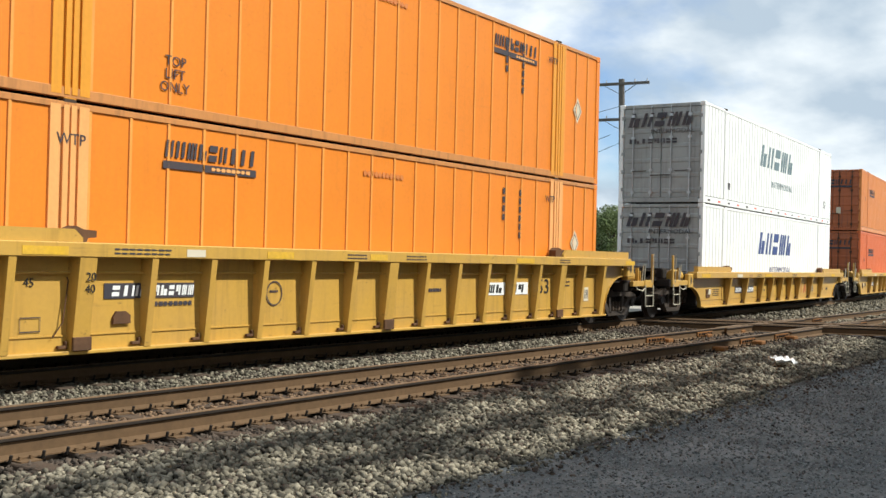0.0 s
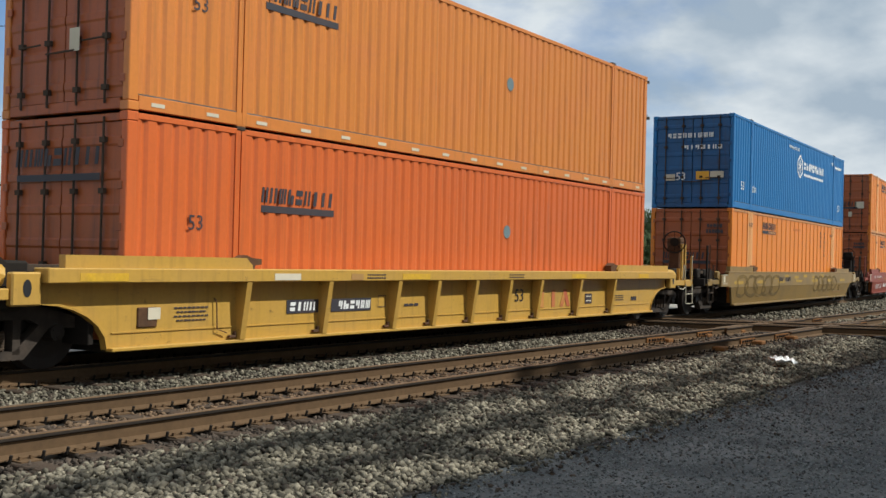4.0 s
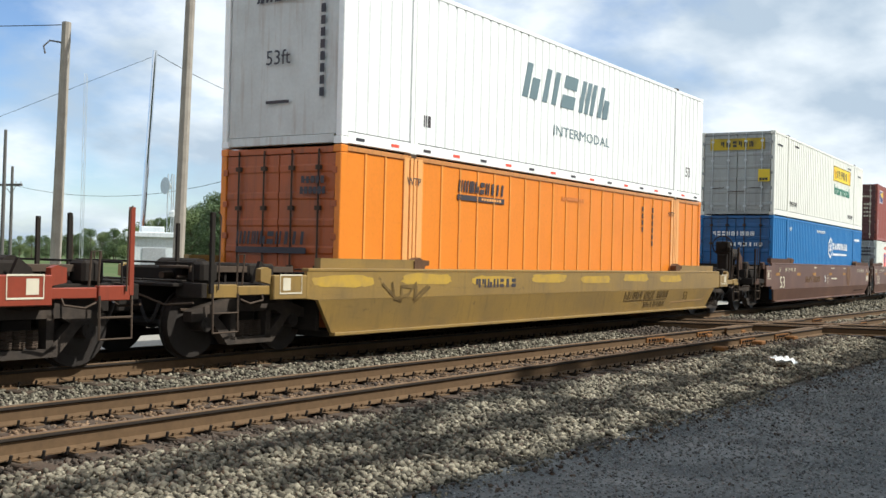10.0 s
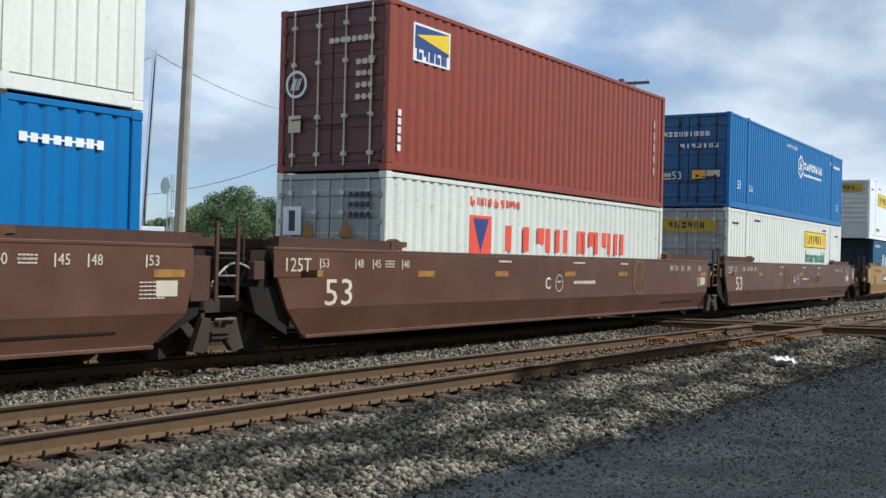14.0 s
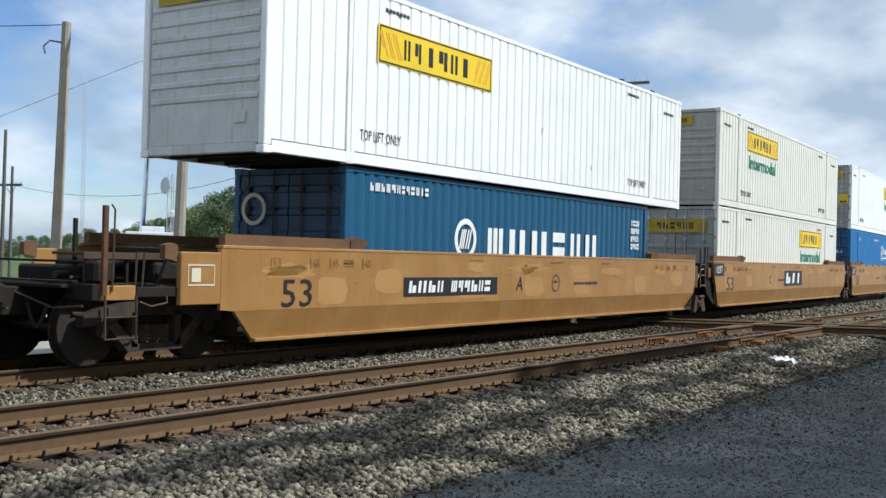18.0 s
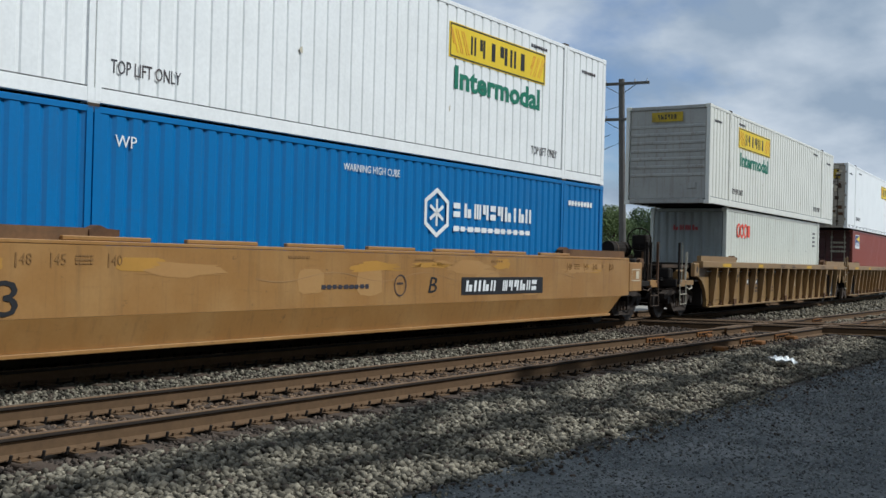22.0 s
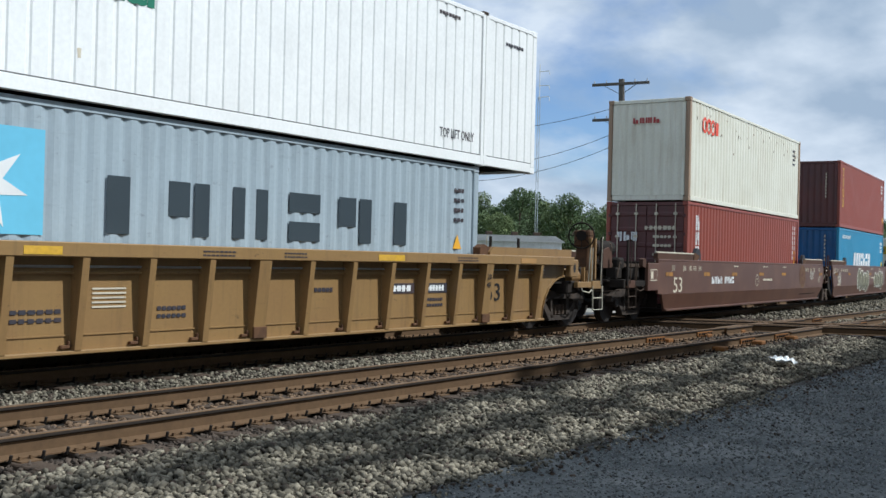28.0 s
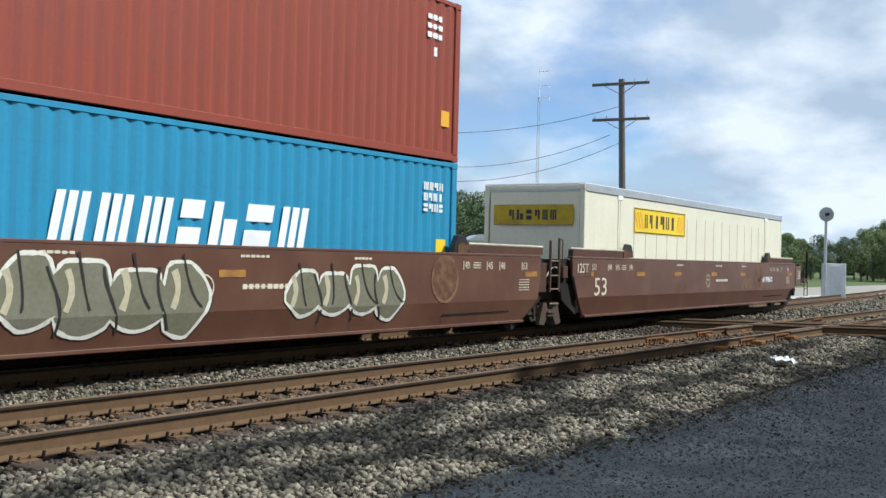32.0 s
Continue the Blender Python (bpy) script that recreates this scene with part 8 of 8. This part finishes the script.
pa = pole("utility_pole", "weathered wooden utility pole with a loose bracket", (21.82, 31.1), (21.97, 31.0, 9.03), 0.19, 0.15, WOODPOLE)
part("bracket", tube(bmesh.new(), [(0.15, 0, 8.9), (-0.2, 0.3, 8.95), (-0.35, 0.42, 8.75), (-0.3, 0.4, 8.5)], 0.03, 5), DARKPOLE, pa)
pb = pole("utility_pole", "tall grey wooden utility pole", (23.65, 27.15), (23.85, 26.97, 12.6), 0.20, 0.15, WOODPOLE, ((12.1, 1.2),))
pole("antenna_mast", "slim shiny metal tube mast", (27.75, 34.15), (28.1, 33.86, 9.4), 0.11, 0.09, mat("polished_mast_metal", (0.82, 0.83, 0.84), 0.08, 1.0, amount=0.2, bump=0.0), cat="antenna mast")
pole("utility_pole", "thin dark pole far off", (32.3, 50.55), (32.34, 50.54, 7.53), 0.11, 0.08, DARKPOLE)
pole("utility_pole", "distant dark pole with a crossarm", (38.09, 58.73), (38.1, 58.73, 6.34), 0.11, 0.08, DARKPOLE, ((5.21, 1.0),))
pole("utility_pole", "grey utility pole with a crossarm and wires", (46.15, 41.4), (46.34, 41.2, 9.53), 0.15, 0.11, DARKPOLE, ((8.0, 1.25),))
pole("utility_pole", "dark utility pole with two long crossarms", (49.7, 23.55), (49.57, 23.84, 10.75), 0.19, 0.15, DARKPOLE, ((10.5, 1.5), (8.69, 1.5)))


def lattice(name, label, x, y, h, w, legs=3):
    t = thing(name, label, "antenna mast")
    t.matrix_basis = Matrix.Translation((x, y, -0.55))
    pts = [(w * math.cos(a), w * math.sin(a)) for a in np.linspace(0, 2 * math.pi, legs + 1)[:-1]]
    for a in pts:
        part("leg", tube(bmesh.new(), [(a[0], a[1], 0), (a[0], a[1], h)], 0.022, 4), GALV, t)
    bm = bmesh.new()
    n = int(h / 0.6)
    for k in range(n):
        a, b = pts[k % legs], pts[(k + 1) % legs]
        tube(bm, [(a[0], a[1], k * h / n), (b[0], b[1], (k + 1) * h / n)], 0.013, 4)
    part("bracing", bm, GALV, t)
    return t


lattice("radio_mast", "distant slim lattice radio mast", 65.15, 88.6, 19.1, 0.18)
mm_ = lattice("radio_mast", "thin radio mast with antenna elements on top", 64.95, 37.5, 13.4, 0.10)
for z in (13.4, 14.2, 15.2):
    part("antenna_element", tube(bmesh.new(), [(-0.02, 0.1, z), (0.35, -0.55, z + 0.05), (0.35, -0.6, z - 0.25)], 0.03, 5), WHITE, mm_)
part("whip", tube(bmesh.new(), [(0, 0, 13.2), (0, 0, 15.7)], 0.03, 5), WHITE, mm_)
db = lattice("dish_mast", "short lattice mast with a white dish", 29.0, 33.75, 5.1, 0.14)
part("dish", disc_y(bmesh.new(), 0, -0.14, 0.10, 0, 0.34, 18, 0.10), GALV, db, "grey round dish", Matrix.Translation((-0.25, -0.1, 4.6)) @ Matrix.Rotation(radians(-98), 4, "Z"))
part("radome", disc_y(bmesh.new(), 0, -0.16, 0.16, 0, 0.14, 12), WHITE, db, "", Matrix.Translation((0.0, -0.2, 3.5)))

hut = thing("signal_hut", "small white sheet-metal equipment hut", "hut")
hut.matrix_basis = Matrix.Translation((28.3, 33.9, -0.55)) @ Matrix.Rotation(radians(-38), 4, "Z")
part("wall", bevelled(boxes((-0.95, 0.95, -0.8, 0.8, 0, 2.5)), 0.01), SHED, hut)
part("roof", bevelled(boxes((-1.1, 1.1, -0.95, 0.95, 2.5, 2.72), (-0.5, 0.4, -0.3, 0.3, 2.7, 2.95)), 0.03), SHED, hut)
part("door", bevelled(boxes((-0.45, 0.45, -0.83, -0.80, 0.1, 2.1)), 0.008), GALV, hut)

shed = thing("storage_shed", "low white metal shed with a grey roof", "shed")
shed.matrix_basis = Matrix.Translation((53.2, 32.4, -0.55)) @ Matrix.Rotation(radians(-50), 4, "Z")
part("wall", boxes((-2.6, 2.6, -2.0, 2.0, 0, 3.0)), SHED, shed)
part("roof", prism(bmesh.new(), [(-2.8, 3.0), (2.8, 3.0), (2.2, 3.35), (-2.2, 3.35)], -2.2, 2.2), GALV, shed)
for x in (-1.3, 0.2, 1.5):
    part("roof_vent", bevelled(boxes((x - 0.18, x + 0.18, -0.2, 0.2, 3.3, 3.6)), 0.03), DUST, shed)
for x in (-1.6, 0.9):
    part("door", bevelled(boxes((x - 0.5, x + 0.5, -2.03, -1.99, 0.05, 2.3)), 0.01), GALV, shed)

sg_ = thing("round_sign", "round white sign disc on a thin post", "sign")
sg_.matrix_basis = Matrix.Translation((26.76, 20.97, -0.55))
part("post", tube(bmesh.new(), [(0, 0, 0), (0, 0, 3.25)], 0.04, 8), GALV, sg_)
part("disc", disc_y(bmesh.new(), 0, -0.02, 0.02, 0, 0.25, 22), WHITEMARK, sg_, "white disc", Matrix.Translation((-0.05, -0.05, 3.02)) @ Matrix.Rotation(radians(-52), 4, "Z"))
part("disc_mark", disc_y(bmesh.new(), 0, -0.025, -0.021, 0, 0.09, 14), TEALMARK, sg_, "", Matrix.Translation((-0.05, -0.05, 3.02)) @ Matrix.Rotation(radians(-52), 4, "Z"))

sig = thing("railway_signal", "round dark railway signal on a grey mast", "signal")
sig.matrix_basis = Matrix.Translation((57.9, 15.8, -0.55))
part("mast", tube(bmesh.new(), [(0, 0, 0), (0, 0, 5.0)], 0.075, 10), GALV, sig)
tgt = part("target", disc_y(bmesh.new(), 0, -0.03, 0.03, 0, 0.38, 24), GALV, sig, "grey round target", Matrix.Translation((-0.1, -0.04, 4.78)) @ Matrix.Rotation(radians(-60), 4, "Z"))
part("lamp_hood", disc_y(bmesh.new(), 0, -0.28, -0.03, 0, 0.09, 14), BLACK, tgt)
part("base", bevelled(boxes((-0.3, 0.3, -0.3, 0.3, 0, 0.35)), 0.03), GALV, sig)
part("signal_ladder", tube(bmesh.new(), [(0.25, 0.1, 0.2), (0.2, 0.1, 4.3)], 0.02, 4), GALV, sig)
cab = thing("equipment_cabinet", "silver equipment cabinet beside the signal", "cabinet")
cab.matrix_basis = Matrix.Translation((59.4, 15.75, -0.55)) @ Matrix.Rotation(radians(-60), 4, "Z")
part("body", bevelled(boxes((-0.55, 0.55, -0.4, 0.4, 0.1, 2.2)), 0.03), GALV, cab)
part("door", bevelled(boxes((-0.5, 0.5, -0.43, -0.40, 0.2, 2.1)), 0.01), SHED, cab)
part("footing", boxes((-0.6, 0.6, -0.45, 0.45, -0.02, 0.1)), DUST, cab)

tank_x, tank_y = 205.0, 50.0
for k in range(4):
    tk = thing("tank_car", "black tank car standing far away", "railway car", "distant tank cars")
    tk.matrix_basis = Matrix.Translation((tank_x + 14.5 * k, tank_y - 3.3 * k, -0.3)) @ Matrix.Rotation(radians(-13), 4, "Z")
    part("tank", tube(bmesh.new(), [(-6.2, 0, 2.4), (-5.8, 0, 2.4), (5.8, 0, 2.4), (6.2, 0, 2.4)], 1.4, 16), BLACK, tk)
    part("dome", tube(bmesh.new(), [(0, 0, 3.7), (0, 0, 4.2)], 0.5, 12), BLACK, tk)
    part("underframe", boxes((-6.8, 6.8, -1.1, 1.1, 0.85, 1.05)), GRIME, tk)
    for x in (-4.6, 4.6):
        part("bogie", boxes((x - 1.2, x + 1.2, -1.1, 1.1, 0.3, 0.8)), GRIME, tk)


def wire(label, a, b, sag, r=0.016):
    a, b = Vector(a), Vector(b)
    pts = [a.lerp(b, k / 16) - Vector((0, 0, sag * 4 * (k / 16) * (1 - k / 16))) for k in range(17)]
    tagged(part("overhead_wire", tube(bmesh.new(), [tuple(p) for p in pts], r, 4), CABLE, None), label, "wire", "overhead wires")


Cw, Dw = (46.3, 41.2), (49.6, 23.8)
wire("black overhead wire between two poles", (*Cw, 9.4), (*Dw, 9.4), 1.15)
wire("black overhead wire sagging between two poles", (46.3, 40.2, 8.0), (49.6, 24.4, 7.95), 1.6)
wire("low black cable between two poles", (46.3, 41.3, 7.5), (49.6, 23.9, 7.5), 1.9)
wire("thin overhead wire from the mast to a pole", (28.1, 33.86, 9.3), (*Cw, 9.4), 0.5, 0.012)
wire("sagging cable from a pole to the yard", (46.25, 41.2, 7.7), (38.1, 58.7, 5.2), 1.6)
wire("overhead wire leaving the wooden pole", (21.97, 31.0, 8.95), (6.0, 45.0, 8.3), 0.4)
wire("thin guy wire of the shiny mast", (28.1, 33.86, 9.2), (22.0, 45.5, 4.2), 0.0, 0.008)

# small things on the ground
sc = thing("crumpled_sheet", "crumpled white plastic sheet on the ballast", "litter")
bm = bmesh.new()
bmesh.ops.create_grid(bm, x_segments=9, y_segments=6, size=0.5)
for v in bm.verts:
    v.co = (v.co.x * 0.62, v.co.y * 0.34, 0.05 + 0.09 * noise.noise(v.co * 4.0) + 0.05 * noise.noise(v.co * 11.0))
bmesh.ops.solidify(bm, geom=bm.faces[:], thickness=0.012)
part("sheet", bm, WHITEMARK, sc)
sc.matrix_basis = Matrix.Translation((19.2, 5.95, -0.26)) @ Matrix.Rotation(radians(35), 4, "Z")

# ---- motion of the train ----


def motions():
    times = [t * 1.0 for t in range(33)]
    for ob, s0, z in MOVERS:
        walk(ob, [(t, on_track(s0 - SPEED * t) @ Matrix.Translation((0, 0, z))) for t in times])
    for w, s0, ax in WHEELS:
        a, b = (s0 - 62.0) / SPEED, (s0 + 4.0) / SPEED
        a, b = max(a, 0.0), min(b, 32.0)
        rows, turn = [], 0.0
        keys = [a + k / 15 for k in range(int((b - a) * 15) + 1)] if b > a else []
        keys = ([0.0] if not keys or keys[0] > 0.04 else []) + keys + ([32.0] if not keys or keys[-1] < 31.96 else [])
        last = None
        for t in keys:
            if last is not None and a - 0.01 <= last and t <= b + 0.01:
                turn -= SPEED * (frame(t) - frame(last)) / FPS / 0.46
            rows.append((t, Matrix.Translation((ax, 0, 0.46)) @ Matrix.Rotation(turn, 4, "Y")))
            last = t
        walk(w, rows)


motions()
